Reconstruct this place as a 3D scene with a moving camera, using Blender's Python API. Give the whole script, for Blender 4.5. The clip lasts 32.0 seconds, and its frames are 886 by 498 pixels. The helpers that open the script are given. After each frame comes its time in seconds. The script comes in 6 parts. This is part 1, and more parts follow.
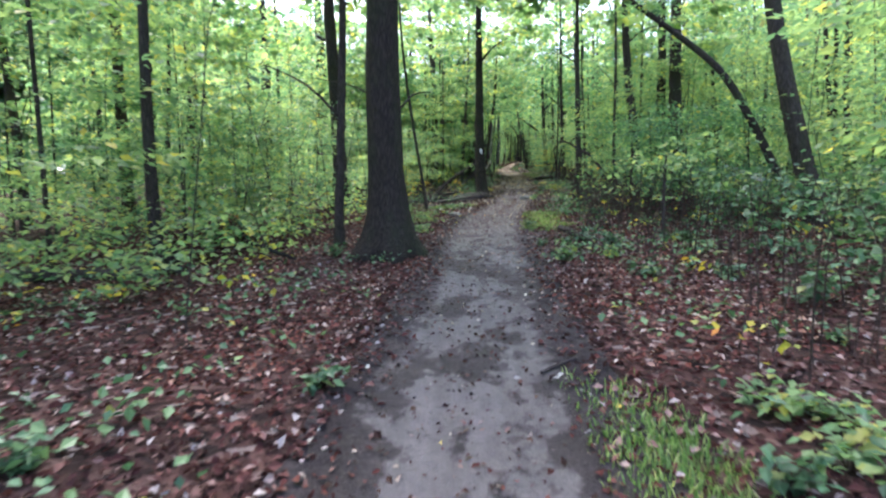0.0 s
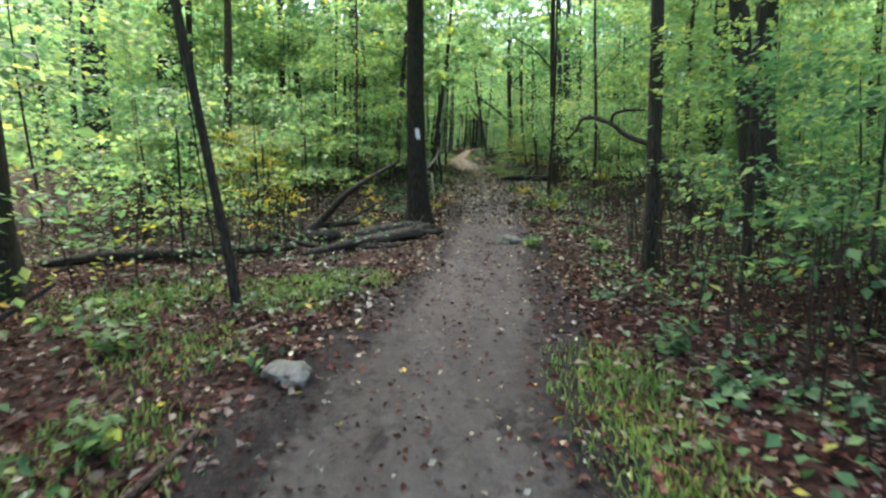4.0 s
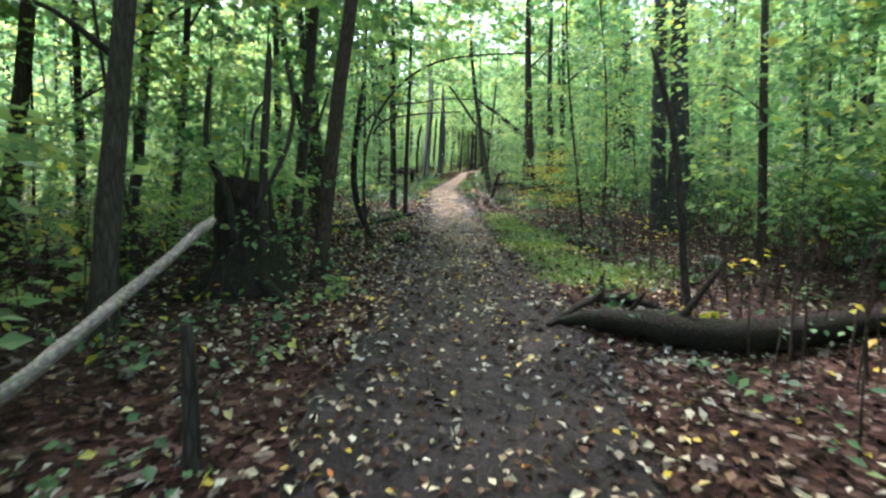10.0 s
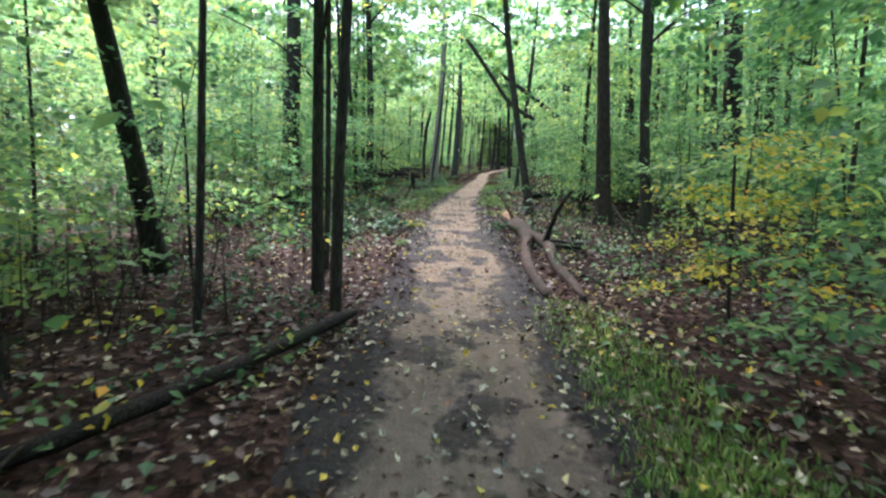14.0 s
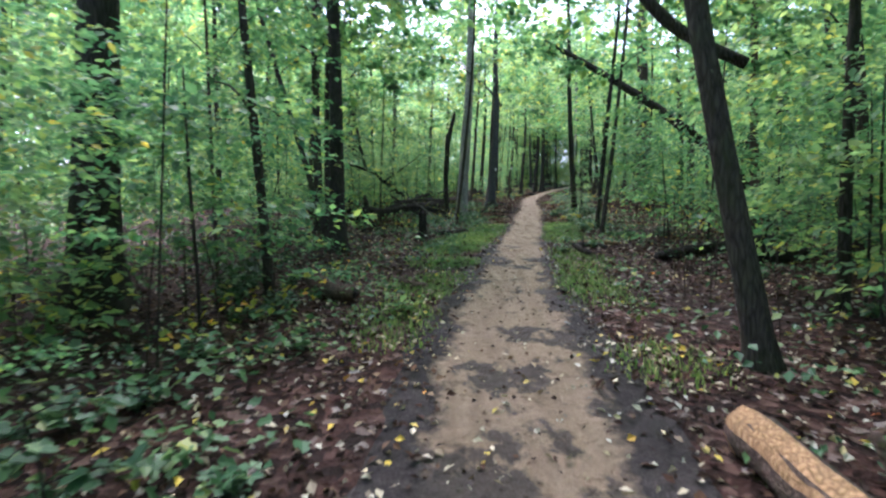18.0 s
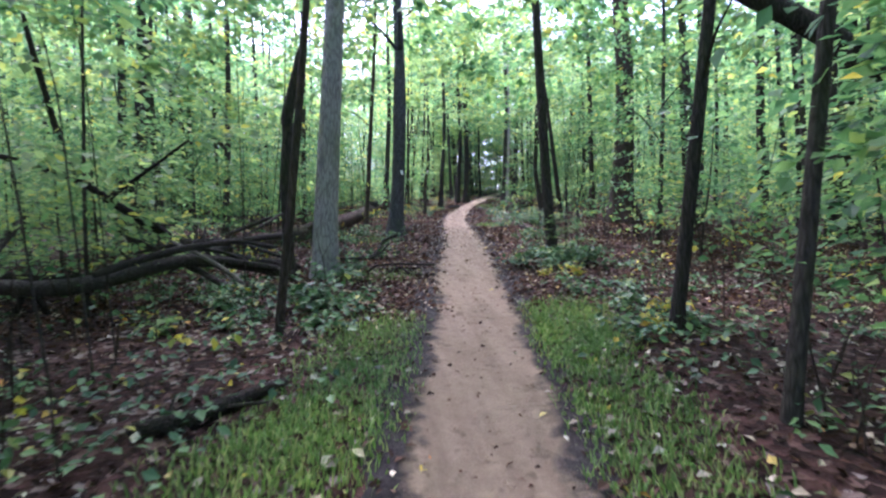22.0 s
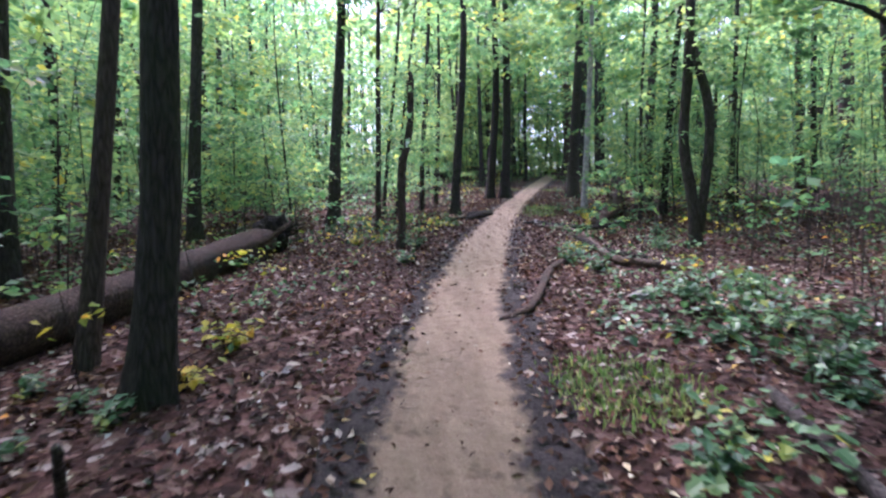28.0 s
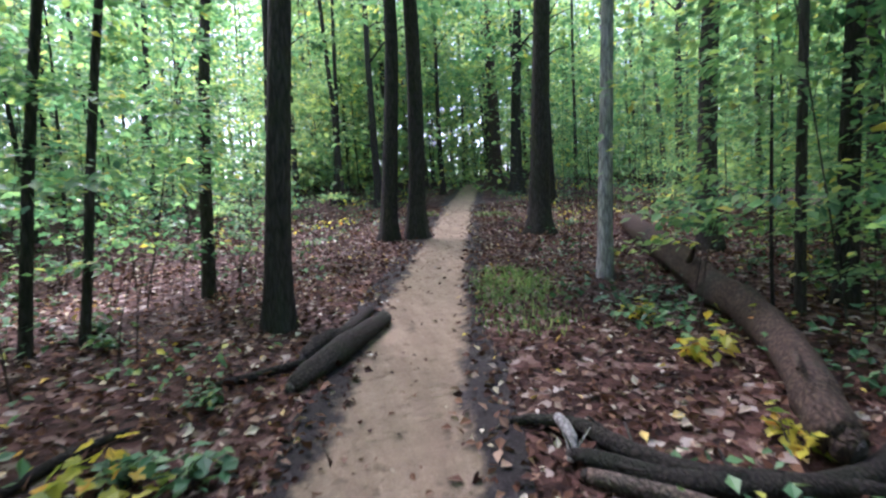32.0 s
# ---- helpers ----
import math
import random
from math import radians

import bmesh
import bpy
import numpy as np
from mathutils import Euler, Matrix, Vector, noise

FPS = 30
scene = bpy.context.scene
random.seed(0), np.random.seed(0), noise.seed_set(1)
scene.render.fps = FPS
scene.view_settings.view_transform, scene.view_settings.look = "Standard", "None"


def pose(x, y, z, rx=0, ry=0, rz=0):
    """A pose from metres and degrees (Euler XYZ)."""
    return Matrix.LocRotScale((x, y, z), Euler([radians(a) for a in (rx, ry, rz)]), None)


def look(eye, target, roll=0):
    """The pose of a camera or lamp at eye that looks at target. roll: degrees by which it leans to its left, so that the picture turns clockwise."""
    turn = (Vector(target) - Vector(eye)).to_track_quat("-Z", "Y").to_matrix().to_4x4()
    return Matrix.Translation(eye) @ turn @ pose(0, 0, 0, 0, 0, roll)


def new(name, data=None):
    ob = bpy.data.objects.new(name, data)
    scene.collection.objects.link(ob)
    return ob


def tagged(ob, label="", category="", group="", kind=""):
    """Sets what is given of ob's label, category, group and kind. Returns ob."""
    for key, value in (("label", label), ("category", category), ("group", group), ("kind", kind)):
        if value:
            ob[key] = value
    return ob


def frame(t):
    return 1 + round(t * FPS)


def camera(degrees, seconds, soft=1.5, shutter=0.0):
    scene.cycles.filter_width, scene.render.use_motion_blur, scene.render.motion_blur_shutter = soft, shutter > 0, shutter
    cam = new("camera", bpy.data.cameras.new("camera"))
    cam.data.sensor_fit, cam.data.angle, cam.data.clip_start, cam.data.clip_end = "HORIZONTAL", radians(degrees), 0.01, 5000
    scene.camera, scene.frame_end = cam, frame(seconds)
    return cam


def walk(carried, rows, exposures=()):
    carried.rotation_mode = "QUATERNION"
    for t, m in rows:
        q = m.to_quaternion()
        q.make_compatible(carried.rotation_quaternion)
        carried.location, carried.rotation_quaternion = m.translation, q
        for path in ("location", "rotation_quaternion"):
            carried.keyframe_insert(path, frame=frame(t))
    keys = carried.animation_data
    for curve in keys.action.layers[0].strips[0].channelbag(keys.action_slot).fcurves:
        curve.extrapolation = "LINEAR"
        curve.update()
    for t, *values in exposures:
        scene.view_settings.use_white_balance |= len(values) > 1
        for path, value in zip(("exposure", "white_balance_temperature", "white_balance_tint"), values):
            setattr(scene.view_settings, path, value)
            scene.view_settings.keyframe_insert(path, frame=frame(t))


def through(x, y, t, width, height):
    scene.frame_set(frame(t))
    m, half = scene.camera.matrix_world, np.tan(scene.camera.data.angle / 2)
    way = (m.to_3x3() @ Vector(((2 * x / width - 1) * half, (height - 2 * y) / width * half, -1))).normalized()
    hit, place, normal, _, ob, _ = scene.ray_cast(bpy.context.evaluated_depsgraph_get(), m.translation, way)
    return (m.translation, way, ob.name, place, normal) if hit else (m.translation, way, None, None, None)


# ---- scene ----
cam = camera(82.75, 32.0, soft=2.4, shutter=0.25)
PATH = [
    (0.0, -0.000, -0.197, 1.498, 0.00, -3.14, -1.73),
    (0.5, 0.104, 1.062, 1.657, -1.50, -3.23, -1.73),
    (1.0, 0.291, 2.276, 1.804, -3.04, -4.17, -1.95),
    (1.5, 0.438, 3.443, 1.972, -3.62, -4.47, -2.12),
    (2.0, 0.518, 4.577, 2.113, -3.90, -4.85, -1.88),
    (2.5, 0.681, 5.721, 2.274, -4.36, -4.83, -1.38),
    (3.0, 0.853, 6.834, 2.394, -4.75, -5.04, -0.80),
    (3.5, 0.975, 7.961, 2.552, -4.97, -5.18, -0.50),
    (5.5, 1.302, 12.331, 3.253, -7.91, -3.19, -1.57),
    (6.0, 1.579, 13.552, 3.404, -8.04, -2.37, -1.12),
    (6.5, 1.846, 14.802, 3.534, -8.89, -2.94, -0.95),
    (7.0, 2.049, 15.990, 3.743, -9.77, -3.48, -0.78),
    (7.5, 2.323, 17.225, 3.867, -9.49, -2.93, -1.23),
    (8.0, 2.638, 18.433, 3.972, -9.35, -2.99, -1.69),
    (8.5, 2.954, 19.549, 4.071, -9.15, -3.47, -1.49),
    (9.0, 3.178, 20.598, 4.174, -7.93, -3.59, -1.16),
    (9.5, 3.373, 21.680, 4.286, -5.69, -3.17, -0.96),
    (10.0, 3.497, 22.786, 4.472, -5.48, -2.94, -0.06),
    (10.5, 3.632, 23.834, 4.610, -5.50, -3.82, -0.28),
    (11.0, 3.760, 24.867, 4.783, -5.27, -3.86, 0.15),
    (11.5, 3.891, 25.811, 4.925, -5.12, -2.99, 0.34),
    (12.0, 4.014, 26.761, 5.054, -4.64, -2.15, 0.65),
    (12.5, 4.106, 27.729, 5.179, -4.07, -2.61, 1.03),
    (13.0, 4.167, 28.699, 5.284, -3.66, -2.41, 1.14),
    (13.5, 4.295, 29.790, 5.410, -3.74, -3.50, 1.11),
    (15.5, 5.015, 33.770, 5.979, -1.65, -1.38, 0.27),
    (16.0, 5.067, 34.919, 6.129, -0.72, -0.75, 0.33),
    (16.5, 5.037, 36.095, 6.273, 1.86, -1.18, 0.46),
    (17.0, 4.994, 37.261, 6.406, 2.86, -1.81, 0.33),
    (17.5, 5.003, 38.397, 6.553, 2.90, -2.19, 0.00),
    (18.0, 4.993, 39.452, 6.693, 0.36, -1.01, -0.57),
    (18.5, 5.029, 40.589, 6.848, -1.26, -1.19, -0.72),
    (19.0, 5.127, 41.693, 7.010, -2.42, -1.89, -1.15),
    (19.5, 5.261, 42.780, 7.153, -3.88, -2.27, -1.17),
    (20.0, 5.401, 43.941, 7.302, -4.55, -2.29, -1.38),
    (20.5, 5.536, 45.174, 7.451, -5.18, -2.69, -1.36),
    (21.0, 5.698, 46.389, 7.608, -5.65, -2.90, -1.34),
    (21.5, 5.913, 47.495, 7.740, -6.26, -2.92, -1.53),
    (22.0, 6.127, 48.582, 7.892, -9.07, -0.60, -2.02),
    (22.5, 6.338, 49.652, 8.033, -10.12, -1.22, -2.10),
    (23.0, 6.624, 50.658, 8.197, -10.50, -1.37, -2.38),
    (23.5, 6.850, 51.661, 8.322, -11.33, -2.01, -2.31),
    (24.0, 7.024, 52.610, 8.448, -11.34, -1.76, -2.15),
    (24.5, 7.216, 53.549, 8.560, -9.27, -2.51, -1.20),
    (26.5, 8.496, 57.188, 9.066, -2.46, -6.54, -1.53),
    (27.0, 8.624, 58.415, 9.243, -2.96, -4.60, -1.50),
    (27.5, 8.708, 59.634, 9.390, -4.70, -3.17, -1.62),
    (28.0, 8.729, 60.840, 9.549, -4.66, -3.10, -1.54),
    (28.5, 8.743, 61.955, 9.671, -4.28, -3.51, -1.55),
    (29.0, 8.879, 63.110, 9.824, -5.05, -2.87, -1.59),
    (29.5, 9.074, 64.222, 9.942, -9.60, -1.75, -2.49),
    (30.0, 9.289, 65.314, 10.089, -10.57, -2.16, -2.85),
    (30.5, 9.544, 66.345, 10.203, -10.99, -2.11, -3.18),
    (31.0, 9.883, 67.357, 10.320, -12.43, -0.82, -3.22),
    (31.5, 10.200, 68.295, 10.422, -13.09, -1.76, -3.12),
    (32.0, 10.439, 69.235, 10.566, -14.92, -2.94, -3.53),
]


def heading(eye, yaw, pitch, roll):
    w, p = radians(yaw), radians(pitch)
    way = Vector((-math.sin(w) * math.cos(p), math.cos(w) * math.cos(p), math.sin(p)))
    return look(eye, Vector(eye) + 2 * way, roll)


walk(cam, [(t, heading((x, y, z), w, p, r)) for t, x, y, z, w, p, r in PATH], exposures=[(0, 2.95, 6050, 26), (2, 2.95, 6300, 22), (4, 2.95, 6350, 19), (8, 3.3, 6150, 29), (11, 3.55, 6150, 29), (14, 3.3, 5850, 30), (16, 3.0, 5600, 31), (18, 2.95, 5700, 29), (21, 3.2, 5600, 38), (24, 3.35, 5400, 54), (28, 3.1, 5550, 46), (31, 3.0, 5650, 36), (32, 3.0, 5650, 35)])

# ---- overcast daylight ----
world = bpy.data.worlds.new("overcast_sky")
scene.world = world
world.use_nodes = True
sky = world.node_tree.nodes.new("ShaderNodeTexSky")
sky.sky_type, sky.sun_disc = "NISHITA", False
sky.sun_elevation, sky.sun_rotation = radians(64), radians(-20)
sky.air_density, sky.dust_density, sky.ozone_density = 1.0, 4.0, 0.6
world.node_tree.links.new(sky.outputs[0], world.node_tree.nodes["Background"].inputs["Color"])
world.node_tree.nodes["Background"].inputs["Strength"].default_value = 0.12
sun = new("sun", bpy.data.lights.new("sun", "SUN"))
sun.data.energy, sun.data.angle, sun.data.color = 1.5, radians(25), (1.0, 0.985, 0.96)
sun.matrix_basis = pose(0, 0, 40, 26, 0, 200)

def material(name):
    m = bpy.data.materials.new(name)
    m.use_nodes = True
    return m, m.node_tree.nodes, m.node_tree.links, m.node_tree.nodes["Principled BSDF"]


def ramp(n, stops):
    r = n.new("ShaderNodeValToRGB")
    e = r.color_ramp.elements
    while len(e) < len(stops):
        e.new(0.5)
    for q, (p, c) in zip(e, stops):
        q.position, q.color = p, (*c, 1)
    return r


def noise_at(n, l, vec, scale, detail=4, rough=0.6):
    t = n.new("ShaderNodeTexNoise")
    t.inputs["Scale"].default_value, t.inputs["Detail"].default_value, t.inputs["Roughness"].default_value = scale, detail, rough
    if vec is not None:
        l.new(vec, t.inputs["Vector"])
    return t


def mixed(n, l, fac, a, b, blend="MIX"):
    m = n.new("ShaderNodeMix")
    m.data_type, m.blend_type = "RGBA", blend
    for sock, val in ((m.inputs[0], fac), (m.inputs[6], a), (m.inputs[7], b)):
        if isinstance(val, (int, float)):
            sock.default_value = val
        elif isinstance(val, tuple):
            sock.default_value = (*val, 1)
        else:
            l.new(val, sock)
    return m.outputs[2]


def bumped(n, l, shader, height, strength, distance):
    b = n.new("ShaderNodeBump")
    b.inputs["Strength"].default_value, b.inputs["Distance"].default_value = strength, distance
    l.new(height, b.inputs["Height"]), l.new(b.outputs[0], shader.inputs["Normal"])


def stretched(n, l, sx, sy, sz, source="Object"):
    c, m = n.new("ShaderNodeTexCoord"), n.new("ShaderNodeMapping")
    m.inputs["Scale"].default_value = (sx, sy, sz)
    l.new(c.outputs[source], m.inputs["Vector"])
    return m.outputs[0]


def bark(name, dark, light, moss, rough=0.85, along=0.16, sheen=0.18, ridged=0.38):
    """Furrowed bark: long ridges, fine grain, broad mossy patches."""
    m, n, l, s = material(name)
    v = stretched(n, l, 1, 1, along)
    warp = noise_at(n, l, v, 6, 3)
    ridge = n.new("ShaderNodeTexVoronoi")
    ridge.feature = "DISTANCE_TO_EDGE"
    ridge.inputs["Scale"].default_value = 30
    l.new(mixed(n, l, 0.09, v, warp.outputs["Color"], "ADD"), ridge.inputs["Vector"])
    fine, wide = noise_at(n, l, v, 60, 5, 0.65), noise_at(n, l, stretched(n, l, 1, 1, 0.5), 2.6, 5)
    high = n.new("ShaderNodeMapRange")
    high.inputs["From Max"].default_value = 0.30
    l.new(ridge.outputs["Distance"], high.inputs["Value"])
    both = n.new("ShaderNodeMath")
    both.operation = "MULTIPLY_ADD"
    both.inputs[1].default_value = ridged
    l.new(high.outputs[0], both.inputs[0]), l.new(fine.outputs[0], both.inputs[2])
    col = ramp(n, [(0.34, dark), (0.92, light)])
    l.new(both.outputs[0], col.inputs[0])
    patch = ramp(n, [(0.5, (0, 0, 0)), (0.66, (0.85, 0.85, 0.85))])
    l.new(wide.outputs[0], patch.inputs[0])
    info = n.new("ShaderNodeObjectInfo")
    shade = n.new("ShaderNodeMapRange")
    shade.inputs["To Min"].default_value, shade.inputs["To Max"].default_value = 0.7, 1.35
    l.new(info.outputs["Random"], shade.inputs["Value"])
    val = n.new("ShaderNodeHueSaturation")
    l.new(shade.outputs[0], val.inputs["Value"])
    fleck_n, fleck = noise_at(n, l, stretched(n, l, 1, 1, 0.7), 17, 6, 0.7), ramp(n, [(0.66, (0, 0, 0)), (0.74, (0.55, 0.55, 0.55))])
    l.new(fleck_n.outputs[0], fleck.inputs[0])
    grown = mixed(n, l, patch.outputs[0], col.outputs[0], mixed(n, l, 0.75, moss, both.outputs[0], "MULTIPLY"))
    l.new(mixed(n, l, fleck.outputs[0], grown, tuple(min(1.0, 2.6 * c + 0.03) for c in moss)), val.inputs["Color"])
    l.new(val.outputs[0], s.inputs["Base Color"])
    s.inputs["Roughness"].default_value, s.inputs["Specular IOR Level"].default_value = rough, sheen
    bumped(n, l, s, both.outputs[0], 0.9, 0.02)
    return m


def foliage(name, stops, through=0.45, rough=0.45, gloss=0.35):
    m, n, l, s = material(name)
    g = n.new("ShaderNodeNewGeometry")
    col = ramp(n, stops)
    l.new(g.outputs["Random Per Island"], col.inputs[0])
    big = noise_at(n, l, stretched(n, l, 1, 1, 1), 0.7, 2)
    tone = ramp(n, [(0.32, (0.55, 0.66, 0.72)), (0.68, (1.35, 1.22, 0.95))])
    l.new(big.outputs[0], tone.inputs[0])
    c = mixed(n, l, 1.0, col.outputs[0], tone.outputs[0], "MULTIPLY")
    l.new(c, s.inputs["Base Color"])
    s.inputs["Roughness"].default_value = rough
    s.inputs["Specular IOR Level"].default_value = gloss
    t, x = n.new("ShaderNodeBsdfTranslucent"), n.new("ShaderNodeMixShader")
    l.new(mixed(n, l, 1.0, c, (1.10, 1.22, 0.98), "MULTIPLY"), t.inputs["Color"])
    x.inputs[0].default_value = through
    l.new(s.outputs[0], x.inputs[1]), l.new(t.outputs[0], x.inputs[2])
    l.new(x.outputs[0], n["Material Output"].inputs["Surface"])
    return m


def litter_ground():
    m, n, l, s = material("forest_floor")
    v = stretched(n, l, 1, 1, 1)
    cell = n.new("ShaderNodeTexVoronoi")
    cell.inputs["Scale"].default_value = 14
    warp = noise_at(n, l, v, 9, 3)
    l.new(mixed(n, l, 0.12, v, warp.outputs["Color"], "ADD"), cell.inputs["Vector"])
    sep = n.new("ShaderNodeSeparateColor")
    l.new(cell.outputs["Color"], sep.inputs[0])
    leaf = ramp(n, [(0.0, (0.009, 0.005, 0.004)), (0.45, (0.038, 0.018, 0.014)), (0.75, (0.075, 0.037, 0.028)), (0.93, (0.14, 0.09, 0.072)), (1.0, (0.28, 0.25, 0.22))])
    l.new(sep.outputs[0], leaf.inputs[0])
    wide, fine = noise_at(n, l, v, 0.6, 4), noise_at(n, l, v, 45, 4)
    soil = ramp(n, [(0.35, (0.009, 0.007, 0.006)), (0.7, (0.032, 0.023, 0.019))])
    l.new(fine.outputs[0], soil.inputs[0])
    part = ramp(n, [(0.34, (0.35, 0.35, 0.35)), (0.58, (0.95, 0.95, 0.95))])
    l.new(wide.outputs[0], part.inputs[0])
    rust = ramp(n, [(0.0, (0.016, 0.009, 0.007)), (0.45, (0.055, 0.026, 0.020)), (0.75, (0.105, 0.056, 0.043)), (0.93, (0.19, 0.13, 0.105)), (1.0, (0.36, 0.32, 0.28))])
    l.new(sep.outputs[0], rust.inputs[0])
    where, along = n.new("ShaderNodeSeparateXYZ"), n.new("ShaderNodeMapRange")
    l.new(v, where.inputs[0]), l.new(where.outputs["Y"], along.inputs["Value"])
    along.inputs["From Min"].default_value, along.inputs["From Max"].default_value = 53, 60
    litter_mix = mixed(n, l, along.outputs[0], leaf.outputs[0], rust.outputs[0])
    l.new(mixed(n, l, part.outputs[0], soil.outputs[0], litter_mix), s.inputs["Base Color"])
    s.inputs["Roughness"].default_value, s.inputs["Specular IOR Level"].default_value = 0.8, 0.1
    h = n.new("ShaderNodeMath")
    h.operation = "MULTIPLY_ADD"
    l.new(cell.outputs["Distance"], h.inputs[0])
    h.inputs[1].default_value = 1.2
    l.new(fine.outputs[0], h.inputs[2])
    bumped(n, l, s, h.outputs[0], 0.8, 0.03)
    return m


def trail_surface():
    """Grey trodden earth, then black mud, then pale sand farther up, with muddy hollows and dark margins."""
    m, n, l, s = material("trail")
    v = stretched(n, l, 1, 1, 1)

    def value(key):
        q = n.new("ShaderNodeAttribute")
        q.attribute_name = key
        return q.outputs["Fac"]

    def sums(a, k, b):
        q = n.new("ShaderNodeMath")
        q.operation = "MULTIPLY_ADD"
        q.inputs[1].default_value = k
        l.new(a, q.inputs[0])
        if isinstance(b, (int, float)):
            q.inputs[2].default_value = b
        else:
            l.new(b, q.inputs[2])
        return q.outputs[0]

    patchy, fine, lumps = noise_at(n, l, v, 1.7, 6, 0.65), noise_at(n, l, v, 60, 5, 0.7), noise_at(n, l, v, 9, 4)
    out = sums(patchy.outputs[0], 0.6, sums(lumps.outputs[0], 0.28, sums(value("across"), 0.5, -0.44)))
    edge = ramp(n, [(0.43, (0, 0, 0)), (0.565, (1, 1, 1))])
    l.new(out, edge.inputs[0])
    where, along = n.new("ShaderNodeSeparateXYZ"), n.new("ShaderNodeMapRange")
    l.new(v, where.inputs[0]), l.new(where.outputs["Y"], along.inputs["Value"])
    along.inputs["From Min"].default_value, along.inputs["From Max"].default_value = -6, 54
    earth = ramp(n, [(0.23, (0.215, 0.205, 0.19)), (0.32, (0.15, 0.131, 0.121)), (0.43, (0.14, 0.122, 0.114)), (0.48, (0.070, 0.062, 0.059)), (0.585, (0.066, 0.058, 0.055)), (0.64, (0.28, 0.23, 0.19)), (0.72, (0.385, 0.292, 0.198))])
    l.new(along.outputs[0], earth.inputs[0])
    sand = mixed(n, l, lumps.outputs[0], earth.outputs[0], mixed(n, l, 1.0, earth.outputs[0], (0.62, 0.62, 0.62), "MULTIPLY"))
    rut_n, rut = noise_at(n, l, stretched(n, l, 7, 0.9, 1), 1, 4, 0.55), ramp(n, [(0.35, (0.80, 0.79, 0.78)), (0.6, (1.03, 1.03, 1.03))])
    l.new(rut_n.outputs[0], rut.inputs[0])
    sand = mixed(n, l, 1.0, sand, rut.outputs[0], "MULTIPLY")
    mud = ramp(n, [(0.36, (0.016, 0.0133, 0.0128)), (0.5, (0.037, 0.031, 0.0295)), (0.66, (0.090, 0.077, 0.072))])
    l.new(mixed(n, l, 0.5, fine.outputs[0], patchy.outputs[0]), mud.inputs[0])
    wet_n, wet = noise_at(n, l, stretched(n, l, 1.0, 0.75, 1), 1.8, 7, 0.62), ramp(n, [(0.555, (0, 0, 0)), (0.60, (0.88, 0.88, 0.88))])
    l.new(sums(value("mire"), 0.5, sums(wet_n.outputs[0], 1.0, -0.25)), wet.inputs[0])
    clod_n, clod = noise_at(n, l, v, 7, 3, 0.6), ramp(n, [(0.60, (0, 0, 0)), (0.68, (0.7, 0.7, 0.7))])
    l.new(clod_n.outputs[0], clod.inputs[0])
    sand = mixed(n, l, clod.outputs[0], sand, mixed(n, l, 0.75, sand, (0.34, 0.29, 0.26), "MULTIPLY"))
    bare = mixed(n, l, wet.outputs[0], sand, mud.outputs[0])
    dirt = mixed(n, l, edge.outputs[0], bare, mud.outputs[0])
    l.new(mixed(n, l, 0.35, dirt, fine.outputs["Fac"], "OVERLAY"), s.inputs["Base Color"])
    damp = n.new("ShaderNodeMapRange")
    damp.inputs["To Min"].default_value, damp.inputs["To Max"].default_value = 0.85, 0.6
    l.new(wet.outputs[0], damp.inputs["Value"]), l.new(damp.outputs[0], s.inputs["Roughness"])
    s.inputs["Specular IOR Level"].default_value = 0.25
    bumped(n, l, s, sums(lumps.outputs[0], 2.0, sums(wet_n.outputs[0], 3.0, fine.outputs[0])), 1.0, 0.045)
    return m


def stone(name, a, b):
    m, n, l, s = material(name)
    t = noise_at(n, l, stretched(n, l, 1, 1, 1), 12, 6, 0.7)
    c = ramp(n, [(0.3, a), (0.7, b)])
    l.new(t.outputs[0], c.inputs[0]), l.new(c.outputs[0], s.inputs["Base Color"])
    s.inputs["Roughness"].default_value = 0.8
    bumped(n, l, s, t.outputs[0], 0.6, 0.02)
    return m


BARK = bark("dark_bark", (0.010, 0.0088, 0.0075), (0.056, 0.048, 0.040), (0.042, 0.047, 0.028), sheen=0.2)
BARK_WET = bark("wet_black_bark", (0.0065, 0.0055, 0.0044), (0.034, 0.029, 0.023), (0.027, 0.032, 0.017), sheen=0.15)
BARK_SLATE = bark("slate_bark", (0.022, 0.022, 0.023), (0.10, 0.10, 0.102), (0.065, 0.072, 0.060))
BARK_BROWN = bark("brown_bark", (0.015, 0.011, 0.009), (0.070, 0.051, 0.041), (0.044, 0.045, 0.032))
BARK_GREY = bark("grey_bark", (0.08, 0.076, 0.073), (0.30, 0.285, 0.27), (0.16, 0.17, 0.135))
BARK_PALE = bark("pale_ridged_bark", (0.15, 0.14, 0.135), (0.46, 0.435, 0.42), (0.28, 0.28, 0.25), ridged=0.6)
DEADWOOD = bark("weathered_wood", (0.016, 0.014, 0.013), (0.085, 0.074, 0.066), (0.040, 0.043, 0.034), along=0.9)
PALEWOOD = bark("pale_barkless_wood", (0.10, 0.088, 0.078), (0.30, 0.27, 0.24), (0.16, 0.15, 0.13), along=0.9)
LOG_DARK = bark("dark_log_bark", (0.007, 0.006, 0.005), (0.034, 0.028, 0.023), (0.024, 0.029, 0.018), along=0.9)
LOG_BROWN = bark("brown_log_bark", (0.026, 0.017, 0.014), (0.17, 0.122, 0.096), (0.085, 0.080, 0.062), along=0.9)
